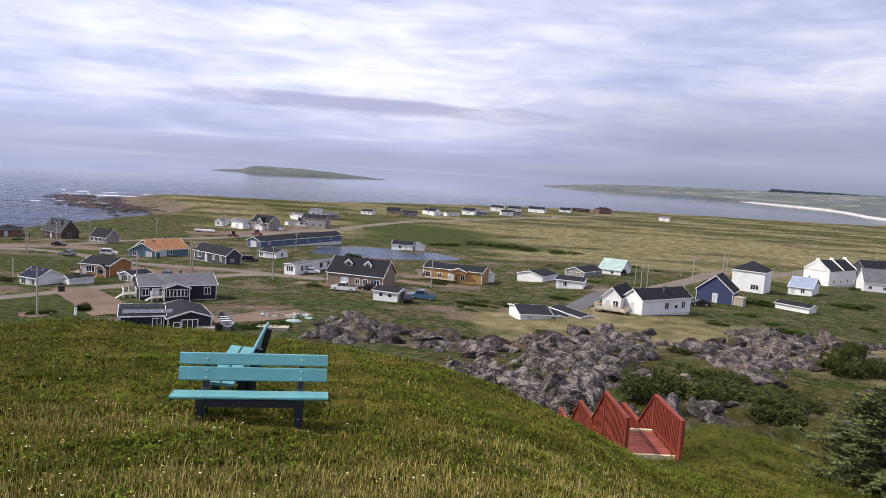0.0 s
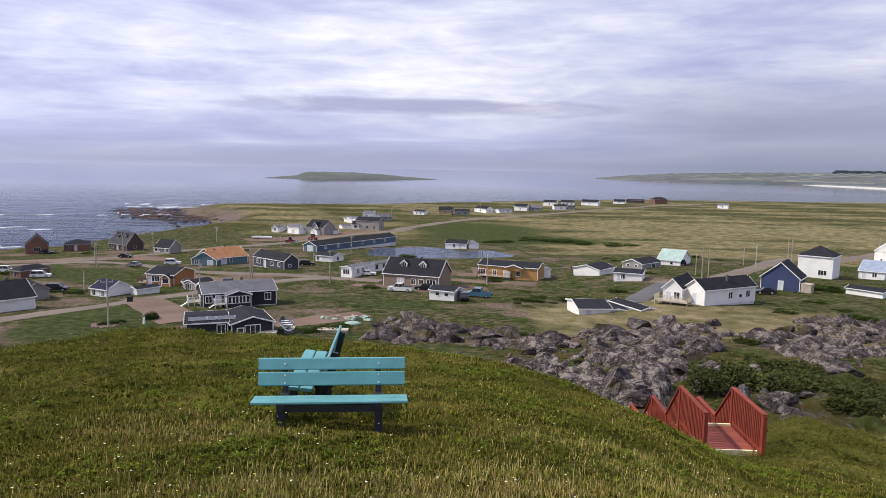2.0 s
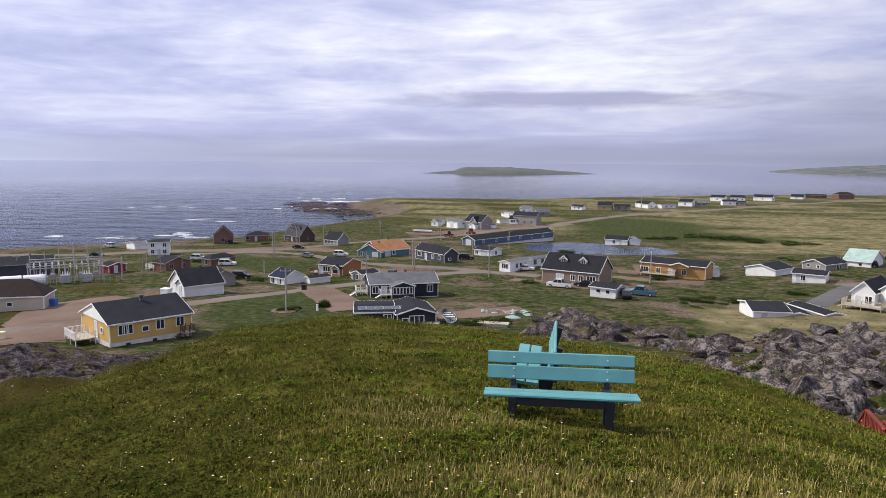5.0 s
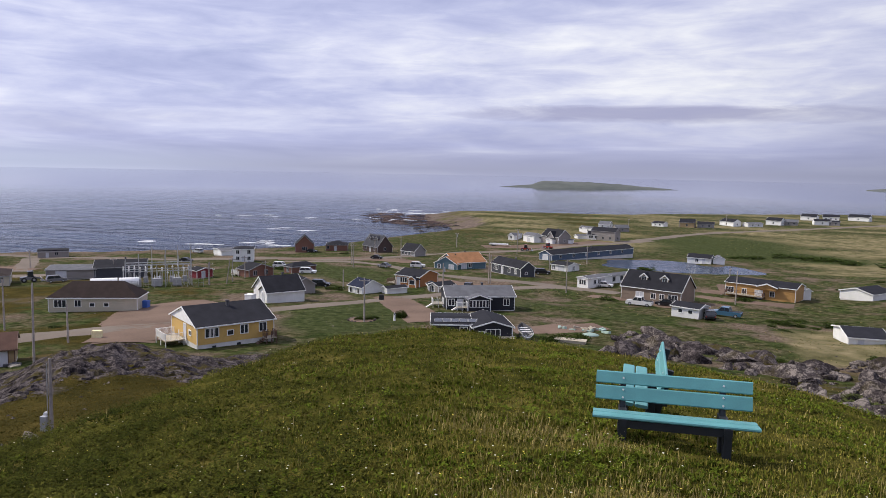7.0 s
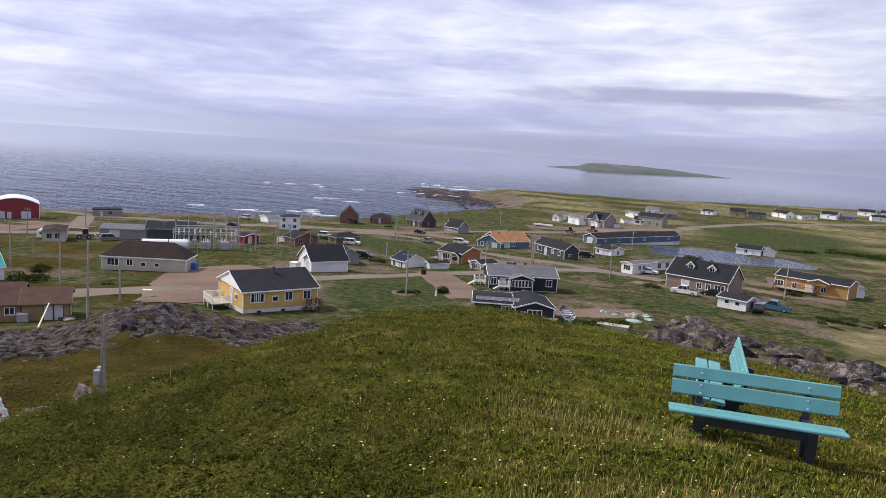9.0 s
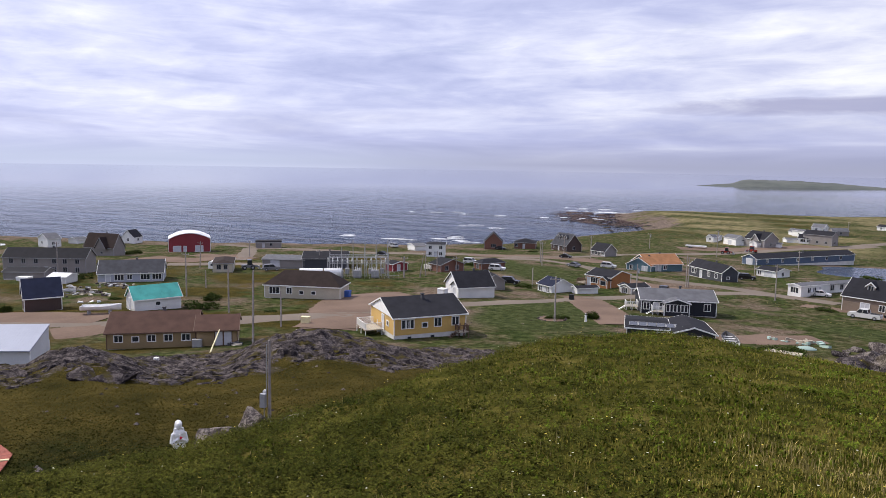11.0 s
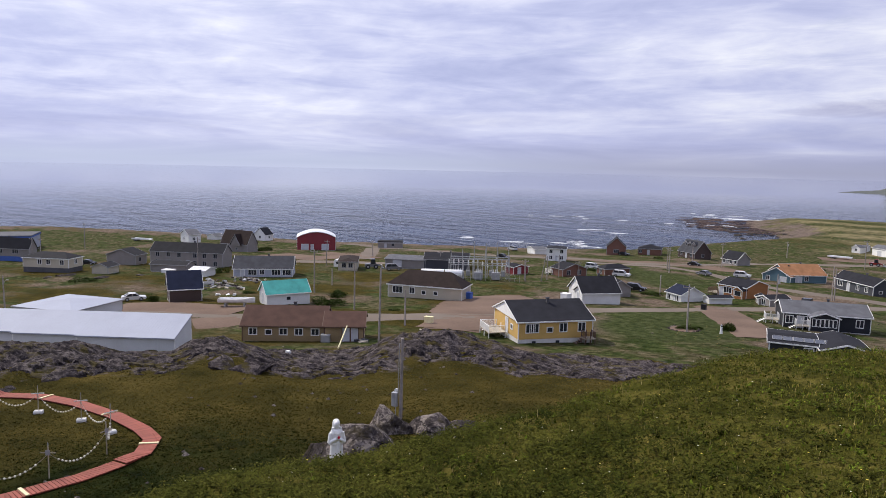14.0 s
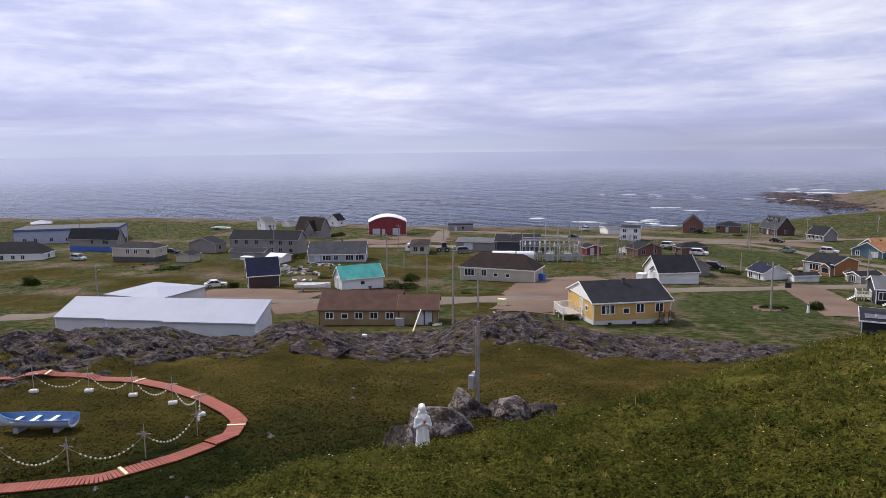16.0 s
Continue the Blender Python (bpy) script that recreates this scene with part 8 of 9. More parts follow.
def timber_deck(x, y, yaw, w, d, h, label, paint="trim_white"):
    ob = thing("deck", pose(x, y, ground_z(x, y), 0, 0, yaw), label, "deck")
    part("floor", Shape().box(-w / 2, w / 2, -d / 2, d / 2, h - 0.12, h), "weathered_wood", ob)
    for px in (-w / 2 + 0.06, 0, w / 2 - 0.06):
        for py in (-d / 2 + 0.06, d / 2 - 0.06):
            part("post", Shape().box(px - 0.05, px + 0.05, py - 0.05, py + 0.05, -0.8, h + 0.95), paint, ob)
    part("top_rail", Shape().box(-w / 2, w / 2, -d / 2, -d / 2 + 0.08, h + 0.9, h + 0.97).box(-w / 2, -w / 2 + 0.08, -d / 2, d / 2, h + 0.9, h + 0.97).box(w / 2 - 0.08, w / 2, -d / 2, d / 2, h + 0.9, h + 0.97), paint, ob)
    bal = Shape().box(-0.018, 0.018, -0.018, 0.018, h, h + 0.9).mesh("baluster", paint)
    for i in range(int(w / 0.16)):
        part("baluster", bal, "", ob, m=pose(-w / 2 + 0.08 + i * 0.16, -d / 2 + 0.04, 0))
    for i in range(int(d / 0.16)):
        for px in (-w / 2 + 0.04, w / 2 - 0.04):
            part("baluster", bal, "", ob, m=pose(px, -d / 2 + 0.08 + i * 0.16, 0))
    for i in range(int(h / 0.18)):
        part("step", Shape().box(-w / 2 - 0.3 * (i + 1), -w / 2 - 0.3 * i, -0.5, 0.5, h - 0.18 * (i + 1) - 0.06, h - 0.18 * (i + 1)), paint, ob)


dx, dy = -82.32, 165.02
timber_deck(dx, dy, -9, 2.6, 3.4, 0.7, "dark brown railed deck beside the orange house", "trim_brown")
dx, dy = -127.86, 160.28
timber_deck(dx, dy, -18, 3.6, 2.4, 0.6, "white railed deck before the brick bungalow")
dx, dy = -73.99, 76.82
timber_deck(dx, dy, -30, 4.4, 2.6, 1.0, "white railed deck with steps beside the yellow house")
dx, dy = -61.77, 83.08
timber_deck(dx, dy, 60, 1.6, 1.4, 0.9, "brown timber landing with steps at the end of the yellow house", "trim_brown")
dx, dy = 33.05, 132.03
timber_deck(dx, dy, -31, 6.0, 2.6, 0.7, "weathered railed deck before the white house", "weathered_wood")
dx, dy = 0.94, 188.11
timber_deck(dx, dy, -18, 9.0, 1.9, 0.8, "dark railed porch deck before the ochre house", "trim_brown")
dx, dy = -54.27, 126.63
timber_deck(dx, dy, 29, 2.2, 2.6, 0.8, "white railed steps beside the dark bungalow")
dx, dy = -48.16, 123.53
timber_deck(dx, dy, 29, 2.0, 1.8, 0.7, "small white railed porch of the dark bungalow")


def crate(x, y, sx, sy, sz, mat, name, label, yaw=0.0):
    ob = thing(name, pose(x, y, ground_z(x, y), 0, 0, yaw), label, name.replace("_", " "))
    part("body", Shape().chamfer(sx, sy, sz, Matrix.Translation((0, 0, sz / 2)), min(sx, sy, sz) * 0.08), mat, ob)
    part("lid", Shape().chamfer(sx * 1.05, sy * 1.05, sz * 0.12, Matrix.Translation((0, 0, sz * 1.02)), sz * 0.03), mat, ob)


def wheel_pair(ob, x, half, r):
    for sy in (-1, 1):
        wh = part("wheel", Shape().tube((x, sy * (half - 0.16), r), (x, sy * (half + 0.16), r), r, r, 16), "rubber", ob)
        part("rim", Shape().tube((x, sy * (half + 0.165), r), (x, sy * (half + 0.18), r), r * 0.5, r * 0.42, 12), "trim_grey", wh)


def loader(x, y, yaw, paint, label):
    """Small wheel loader with a cab, an arm and a bucket."""
    ob = thing("wheel_loader", pose(x, y, ground_z(x, y), 0, 0, yaw), label, "loader")
    part("body", Shape().prism([(-2.3, 0.6), (1.0, 0.6), (1.0, 1.3), (-0.6, 1.45), (-2.3, 1.35)], -0.75, 0.75), paint, ob)
    cab = part("cab", Shape().prism([(-0.7, 1.4), (0.75, 1.3), (0.55, 2.7), (-0.6, 2.7)], -0.7, 0.7), "glass_dark", ob)
    part("roof", Shape().box(-0.75, 0.7, -0.78, 0.78, 2.7, 2.82), paint, cab)
    for sy in (-0.55, 0.55):
        part("arm", Shape().prism([(0.3, 1.2), (0.5, 1.5), (2.5, 0.9), (2.5, 0.6)], sy - 0.07, sy + 0.07), paint, ob)
    part("bucket", Shape().prism([(2.4, 0.15), (3.3, 0.15), (3.2, 0.28), (2.65, 0.35), (2.6, 1.1), (2.4, 1.1)], -1.1, 1.1), "trim_grey", ob)
    wheel_pair(ob, -1.5, 0.8, 0.62)
    wheel_pair(ob, 0.75, 0.8, 0.62)


def trailer(x, y, yaw, length, paint, label):
    """Flat trailer: bed, side rails, drawbar, two axles."""
    ob = thing("flat_trailer", pose(x, y, ground_z(x, y), 0, 0, yaw), label, "trailer")
    part("bed", Shape().box(-length / 2, length / 2, -1.15, 1.15, 0.75, 0.95), paint, ob)
    for sy in (-1.12, 1.12):
        part("side_rail", Shape().box(-length / 2, length / 2, sy - 0.03, sy + 0.03, 0.95, 1.3), paint, ob)
    part("drawbar", Shape().tube((length / 2, 0, 0.7), (length / 2 + 1.6, 0, 0.5), 0.08, 0.06, 6), "trim_grey", ob)
    wheel_pair(ob, -length * 0.22, 0.95, 0.38)
    wheel_pair(ob, -length * 0.22 - 0.95, 0.95, 0.38)


def camper(x, y, yaw, label):
    ob = thing("camper_trailer", pose(x, y, ground_z(x, y), 0, 0, yaw), label, "camper")
    part("body", Shape().prism([(-2.6, 0.5), (2.3, 0.5), (2.7, 1.0), (2.6, 2.0), (2.2, 2.5), (-2.2, 2.55), (-2.65, 2.2)], -1.1, 1.1), "trim_white", ob)
    for px in (-1.4, 1.1):
        part("window", Shape().box(px - 0.5, px + 0.5, -1.125, -1.09, 1.35, 1.95), "glass_dark", ob)
    part("door", Shape().box(-0.35, 0.3, -1.125, -1.09, 0.6, 2.2), "door_paint", ob)
    wheel_pair(ob, -0.3, 0.95, 0.33)


for x, y, sx, sy, sz, mat, name, label, yaw in (
        (-104.63, 103.02, 1.6, 1.2, 1.3, "plastic_blue", "waste_bin", "blue waste container beside the cream hall", 20), (-86.65, 75.88, 1.3, 0.8, 1.0, "paint_cream", "utility_box", "pale yellow utility box on the rock ridge", 30),
        (-70.46, 134.47, 0.9, 0.8, 1.1, "rubber", "waste_bin", "black waste bin beside the road", 10),
        (70.89, 165.10, 2.2, 2.0, 2.0, "weathered_wood", "wood_crate", "pale timber crate shed beside the navy house", -40), (-84.45, 55.05, 1.2, 1.0, 1.0, "trim_grey", "storage_box", "grey storage box against the tan cottage", 45),
        (-88.15, 113.34, 1.6, 1.4, 2.0, "trim_white", "white_tank", "white water tank behind the yellow house", 0), (-15.34, 178.90, 1.3, 1.3, 1.1, "weathered_wood", "hay_bale", "pale wrapped bale beside the ochre house", 15),
        
        (-75.43, 43.74, 0.5, 0.4, 0.4, "trim_white", "white_box", "small white box by the cottage corner", 5),
        (-23.52, 104.25, 4.5, 1.6, 0.5, "weathered_wood", "lumber_stack", "low stack of weathered lumber", 3), (-31.49, 98.22, 2.4, 1.5, 0.8, "weathered_wood", "lumber_stack", "low stack of weathered pallets", 10),
        (-189.13, 77.58, 3.0, 2.0, 0.9, "trim_white", "white_boat_cover", "white covered boat in the grass", 30)):
    crate(x, y, sx, sy, sz, mat, name, label, yaw)
loader(-168.11, 128.56, 60, "car_grey", "dark muddy wheel loader parked by the workshop")
loader(-89.21, 312.91, 10, "car_red", "red wheel loader at the gravel site")
loader(-83.68, 331.36, 150, "car_red", "red wheel loader beside the trailer at the gravel site")
trailer(-107.16, 328.54, 5, 9.0, "trim_white", "long white flat trailer at the gravel site")
trailer(-318.44, 120.11, 30, 9.0, "trim_white", "long white flat trailer in the coastal grass")
camper(-171.84, 120.98, 35, "white camper trailer beside the small beige house")
bx, by = -22.07, 111.94
tarp = lathe([(1.0, 0.0), (0.95, 0.25), (0.6, 0.5), (0.1, 0.7)], 14)
ob = new("tarp", tarp.mesh("tarp", "roof_mint", True))
ob.matrix_basis = pose(bx, by, ground_z(bx, by) - 0.05, 0, 0, 20) @ Matrix.Diagonal((1.5, 0.9, 0.8, 1))
tagged(ob, "pale green tarpaulin over a heap", "tarp")


def leaning_beam(x, y, x2, y2, h, mat, label):
    a1 = Vector((x, y, ground_z(x, y) + 0.1))
    b1 = Vector((x2, y2, ground_z(x2, y2) + h))
    ob = new("timber_beam", Shape().tube(a1, b1, 0.10, 0.08, 6).mesh("timber_beam", mat))
    tagged(ob, label, "beam")


leaning_beam(-76.44, 51.41, -82.33, 57.00, 2.2, "paint_cream", "pale timber prop before the tan cottage")
leaning_beam(-83.24, 70.97, -76.53, 67.59, 0.4, "weathered_wood", "pale weathered log lying on the ridge")


# ---- yards ----
def rubble(x, y, n, spread, label, mats=("trim_grey", "weathered_wood", "rock_grey")):
    """A heap of boards and lumps lying about."""
    ob = thing("rubble_heap", pose(x, y, ground_z(x, y)), label, "rubble")
    rnd = random.Random(int(abs(x) * 7 + n))
    for k, mat in enumerate(mats):
        s = Shape()
        for i in range(n):
            px, py = rnd.gauss(0, spread), rnd.gauss(0, spread * 0.4)
            z = ground_z(x + px, y + py) - ground_z(x, y)
            s.box(-rnd.uniform(0.2, 1.0), rnd.uniform(0.2, 1.0), -rnd.uniform(0.1, 0.35), rnd.uniform(0.1, 0.35), -0.1, rnd.uniform(0.1, 0.4), pose(px, py, z + 0.05, rnd.uniform(-14, 14), rnd.uniform(-14, 14), rnd.uniform(0, 180)))
        tagged(part("debris", s, mat, ob), kind="stuff")


rubble(-158.46, 76.01, 16, 5.0, "grey heap of boards and scrap in the grass")
rubble(-163.61, 86.29, 10, 3.5, "grey heap of boards and stones behind the teal-roofed house")
rubble(-142.27, 69.90, 3, 1.2, "white scrap pieces lying in the grass", ("trim_white",))
rubble(-23.53, 116.99, 10, 2.6, "pale boards and tarpaulin scrap beside the black house", ("roof_mint", "weathered_wood"))
rubble(-80.74, 58.36, 4, 0.5, "small dark clutter at the cottage corner", ("concrete_dark", "weathered_wood"))


def flower_bed(x, y, r):
    ob = thing("flower_bed", pose(x, y, ground_z(x, y)), "round flower bed edged with grey stones on the lawn", "flower bed")
    part("soil", lathe([(r, -0.15), (r * 0.95, 0.1), (r * 0.4, 0.22), (0.02, 0.25)], 20), "gravel", ob)
    rnd = random.Random(6)
    for i in range(16):
        t = 6.2832 * i / 16
        part("edge_stone", STONES[i % 6], "", ob, m=pose(r * math.cos(t), r * math.sin(t), 0.05, 0, 0, i * 50) @ Matrix.Diagonal((0.34, 0.26, 0.22 * rnd.uniform(0.7, 1.3), 1)))
    part("plant", SHRUB[1], "", ob, m=Matrix.Translation((r * 0.2, 0, 0.1)) @ Matrix.Diagonal((r * 0.6, r * 0.6, 0.6, 1)))


flower_bed(-59.86, 106.54, 2.3)
shrub(-55.21, 112.26, 1.0, 1.3, "shrub", 5, "round dark green garden bush")
bx, by = -54.62, 108.37
ob = thing("garden_lantern", pose(bx, by, ground_z(bx, by)) @ Matrix.Scale(0.7, 4), "white garden lighthouse ornament on the lawn", "ornament")
part("tower", lathe([(0.34, 0.0), (0.3, 0.1), (0.2, 1.4), (0.3, 1.45), (0.3, 1.52)], 14), "trim_white", ob)
part("lamp_room", lathe([(0.16, 1.52), (0.16, 1.85)], 12), "glass_dark", ob)
part("cap", lathe([(0.22, 1.85), (0.02, 2.1)], 12), "trim_grey", ob)
for x, y, w, h, k in ((-185.26, 24.02, 1.5, 0.7, 6), (-184.66, 26.78, 1.2, 1.2, 7), (-182.07, 21.98, 1.0, 0.4, 8), (-199.29, 55.81, 3.0, 0.5, 6), (-190.26, 61.61, 3.4, 0.5, 7), (-189.15, 70.13, 2.6, 0.4, 8), (-199.24, 51.54, 2.2, 0.4, 6)):
    boulder(x, y, w, w * 0.6, h, k, "low grey rock in the village grass", "rocks among the houses")


# more bushes in the rough ground between the houses
rb = random.Random(17)
made = 0
while made < 75:
    a1, r = radians(rb.uniform(-40, 76)), rb.uniform(98, 300)
    x, y = -math.sin(a1) * r, math.cos(a1) * r
    if any(math.hypot(x - p[0], y - p[1]) < p[2] * 0.5 + 4 for p in ROAD_SPOTS + HOUSE_SPOTS) or math.hypot((x + 15) / 38, (y - 268) / 25) < 1 or float(shore_distance(x, y)) < 20 or float(ripple(x, y, 60, 3)) < 0.0:
        continue
    w = rb.uniform(0.8, 2.4) * (1 if r < 180 else 1.6)
    shrub(x, y, w, w * rb.uniform(0.25, 0.45), "shrub", made, "low dark green bush in rough grass", "bushes round the village")
    made += 1


# ---- grass on the knoll ----
def knoll_points(n, seed, near=3.0, far=31.0, dens=None):
    rng = np.random.default_rng(seed)
    r = np.sqrt(rng.uniform(near ** 2, far ** 2, n * 3)) if dens is None else near * (far / near) ** rng.uniform(0, 1, n * 3)
    a = np.radians(rng.uniform(-50, 96, n * 3))
    x, y = -np.sin(a) * r - 2.2, np.cos(a) * r
    b = np.degrees(np.arctan2(-(x - KNOLL[0]), y - KNOLL[1]))
    d = np.hypot(x - KNOLL[0], y - KNOLL[1])
    keep = ((d < 27) | ((b < -11) & (d < 32))) & (np.hypot(x, y) > 2.2) & (np.hypot(x + 5, y - 0.5) > 1.5)
    return x[keep][:n], y[keep][:n], rng


def blades(name, mat, n, seed, length, width, label, lean=0.5, where=None, near=3.0, far=31.0):
    x, y, rng = knoll_points(n, seed, near, far, dens=1)
    if where is not None:
        w = where(x, y) > rng.uniform(0, 1, len(x))
        x, y = x[w], y[w]
    n = len(x)
    z = height(x, y)
    tall = (0.75 + 0.35 * ripple(x, y, 2.1, 2) + 0.25 * ripple(x, y, 0.7, 5)).clip(0.35, 1.6)
    ln = rng.uniform(*length, n) * tall
    wd = rng.uniform(*width, n) * (1 + np.hypot(x, y) * 0.05)
    t = rng.uniform(0, 6.2832, n)
    le = rng.uniform(0.1, lean, n) * ln
    sx, sy = np.cos(t) * wd / 2, np.sin(t) * wd / 2
    dx, dy = -np.sin(t + rng.uniform(-0.6, 0.6, n)) * le, np.cos(t + rng.uniform(-0.6, 0.6, n)) * le
    v = np.empty((n, 5, 3))
    v[:, 0] = np.stack([x - sx, y - sy, z - 0.02], -1)
    v[:, 1] = np.stack([x + sx, y + sy, z - 0.02], -1)
    v[:, 2] = np.stack([x + sx * 0.8 + dx * 0.35, y + sy * 0.8 + dy * 0.35, z + ln * 0.55], -1)
    v[:, 3] = np.stack([x - sx * 0.8 + dx * 0.35, y - sy * 0.8 + dy * 0.35, z + ln * 0.55], -1)
    v[:, 4] = np.stack([x + dx, y + dy, z + ln * 0.93], -1)
    me = bpy.data.meshes.new(name)
    me.vertices.add(n * 5)
    me.vertices.foreach_set("co", v.ravel())
    idx = np.arange(n)[:, None] * 5
    loops = np.concatenate([idx + [0, 1, 2, 3], idx + [3, 2, 4]], 1).ravel()
    me.loops.add(n * 7)
    me.loops.foreach_set("vertex_index", loops.astype(np.int32))
    me.polygons.add(n * 2)
    start = (np.arange(n)[:, None] * 7 + [0, 4]).ravel()
    me.polygons.foreach_set("loop_start", start.astype(np.int32))
    me.materials.append(M(mat))
    me.update(calc_edges=True)
    me.validate()
    return tagged(new(name, me), label, "grass", kind="stuff")


def lush_side(x, y):
    return smooth(12, 34, np.degrees(np.arctan2(-x - 2, y + 1.5)))


def dry_here(x, y):
    d1 = np.hypot((x + 3.6) / 1.6, (y - 8.0) / 0.8)
    d2 = np.hypot((x - 0.5) / 4.5, (y - 5.6) / 2.2)
    d3 = np.hypot((x - 2.5) / 3.0, (y - 8.5) / 1.5)
    return np.clip(1.1 - np.minimum(np.minimum(d1, d2), d3), 0, 1) * 1.1 + 0.035


blades("grass", "grass_blade", 420000, 1, (0.025, 0.075), (0.004, 0.009), "short green meadow grass over the knoll", where=lambda x, y: 1 - 0.72 * lush_side(x, y))
blades("dry_grass", "grass_dry", 230000, 2, (0.06, 0.17), (0.003, 0.0055), "dry straw-coloured grass stalks in the meadow", where=dry_here)
blades("weeds", "weed_leaf", 230000, 3, (0.02, 0.055), (0.012, 0.028), "broad-leaved weeds among the meadow grass", lean=1.6, where=lambda x, y: (0.45 + 0.4 * ripple(x, y, 3.3, 7)) * (1 - 0.6 * smooth(12, 34, np.degrees(np.arctan2(-x - 2, y + 1.5)))))


def leafy_weeds(name, mat, n, seed, tall, leaf, label, where, near, far):
    """Upright weeds: leaves in a spiral up a short stem."""
    x, y, rng = knoll_points(n, seed, near, far)
    w = where(x, y) > rng.uniform(0, 1, len(x))
    x, y = x[w], y[w]
    n, k = len(x), 9
    z = height(x, y)
    h = rng.uniform(*tall, n) * (0.8 + 0.4 * ripple(x, y, 3.1, 3))
    lx, ly = rng.normal(0, 0.12, n) * h, rng.normal(0, 0.12, n) * h
    v = np.empty((n, k, 4, 3))  # plants, leaves, corners
    for j in range(k):
        s = 0.25 + 0.75 * (j + rng.uniform(0, 0.8, n)) / k
        t = j * 2.4 + rng.uniform(-0.5, 0.5, n) + x * 40
        ln = rng.uniform(*leaf, n) * (1.25 - 0.5 * s)
        px, py, pz = x + lx * s, y + ly * s, z + h * s
        dx, dy, up = np.cos(t), np.sin(t), rng.uniform(-0.2, 0.7, n)
        v[:, j, 0] = np.stack([px, py, pz], -1)
        v[:, j, 1] = np.stack([px + dx * ln * 0.5 - dy * ln * 0.24, py + dy * ln * 0.5 + dx * ln * 0.24, pz + up * ln * 0.6], -1)
        v[:, j, 2] = np.stack([px + dx * ln, py + dy * ln, pz + up * ln], -1)
        v[:, j, 3] = np.stack([px + dx * ln * 0.5 + dy * ln * 0.24, py + dy * ln * 0.5 - dx * ln * 0.24, pz + up * ln * 0.6], -1)
    me = bpy.data.meshes.new(name)
    me.vertices.add(n * k * 4)
    me.vertices.foreach_set("co", v.ravel())
    me.loops.add(n * k * 4)
    me.loops.foreach_set("vertex_index", np.arange(n * k * 4, dtype=np.int32))
    me.polygons.add(n * k)
    me.polygons.foreach_set("loop_start", np.arange(0, n * k * 4, 4, dtype=np.int32))
    me.materials.append(M(mat))
    me.update(calc_edges=True)
    return tagged(new(name, me), label, "weeds", kind="stuff")


def rim_weeds(x, y):
    d, b = np.hypot(x - KNOLL[0], y - KNOLL[1]), np.degrees(np.arctan2(-x, y))
    return smooth(6.5, 10.5, d) * (1 - smooth(17.5, 19.5, d)) * smooth(38, 56, b + 4 * ripple(x, y, 4, 1)) * (0.75 + 0.3 * ripple(x, y, 2.3, 4))


leafy_weeds("tall_weeds", "weed_dark", 70000, 4, (0.10, 0.27), (0.035, 0.07), "tall leafy green weeds along the edge of the slope", rim_weeds, 5, 20)
leafy_weeds("low_weeds", "weed_leaf", 50000, 5, (0.04, 0.11), (0.03, 0.055), "low leafy weeds in patches over the knoll", lambda x, y: smooth(-0.1, 0.6, ripple(x, y, 4.4, 2) + 0.5 * ripple(x, y, 1.3, 5)) * (1 - 0.8 * lush_side(x, y)), 3, 27)
leafy_weeds("dark_weeds", "weed_dark", 90000, 6, (0.04, 0.13), (0.03, 0.06), "dark green low weeds on the lusher side of the knoll", lambda x, y: lush_side(x, y) * (0.55 + 0.4 * ripple(x, y, 3.1, 2)), 3, 27)


leafy_weeds("slope_weeds", "weed_slope", 60000, 7, (0.08, 0.24), (0.035, 0.075), "bright green leafy weeds round the foot of the stairs", lambda x, y: smooth(12, 17, -np.degrees(np.arctan2(-x, y))) * smooth(15, 18, np.hypot(x, y)) * (0.7 + 0.4 * ripple(x, y, 2.6, 3)) * (np.hypot((x - 5.64) / 0.8, (y - 18.3) / 1.2) > 1), 14, 31)


def flowers(mat, n, seed, size, label):
    x, y, rng = knoll_points(n, seed, 4, 26, dens=1)
    v, f = [], []
    z = height(x, y)
    for px, py, pz in zip(x, y, z):
        h = rng.uniform(0.10, 0.22)
        r = rng.uniform(*size)
        b = len(v)
        v.append((px, py, pz + h + r * 0.4))
        for k in range(6):
            t = 6.2832 * k / 6
            v.append((px + math.cos(t) * r, py + math.sin(t) * r, pz + h))
        f += [(b, b + 1 + k, b + 1 + (k + 1) % 6) for k in range(6)]
    return tagged(new("wild_flowers", mesh_from("wild_flowers", v, f, mat)), label, "flowers", kind="stuff")


flowers("petal_white", 700, 11, (0.006, 0.013), "small white wild flowers in the grass")
flowers("petal_yellow", 600, 12, (0.006, 0.012), "small yellow wild flowers in the grass")


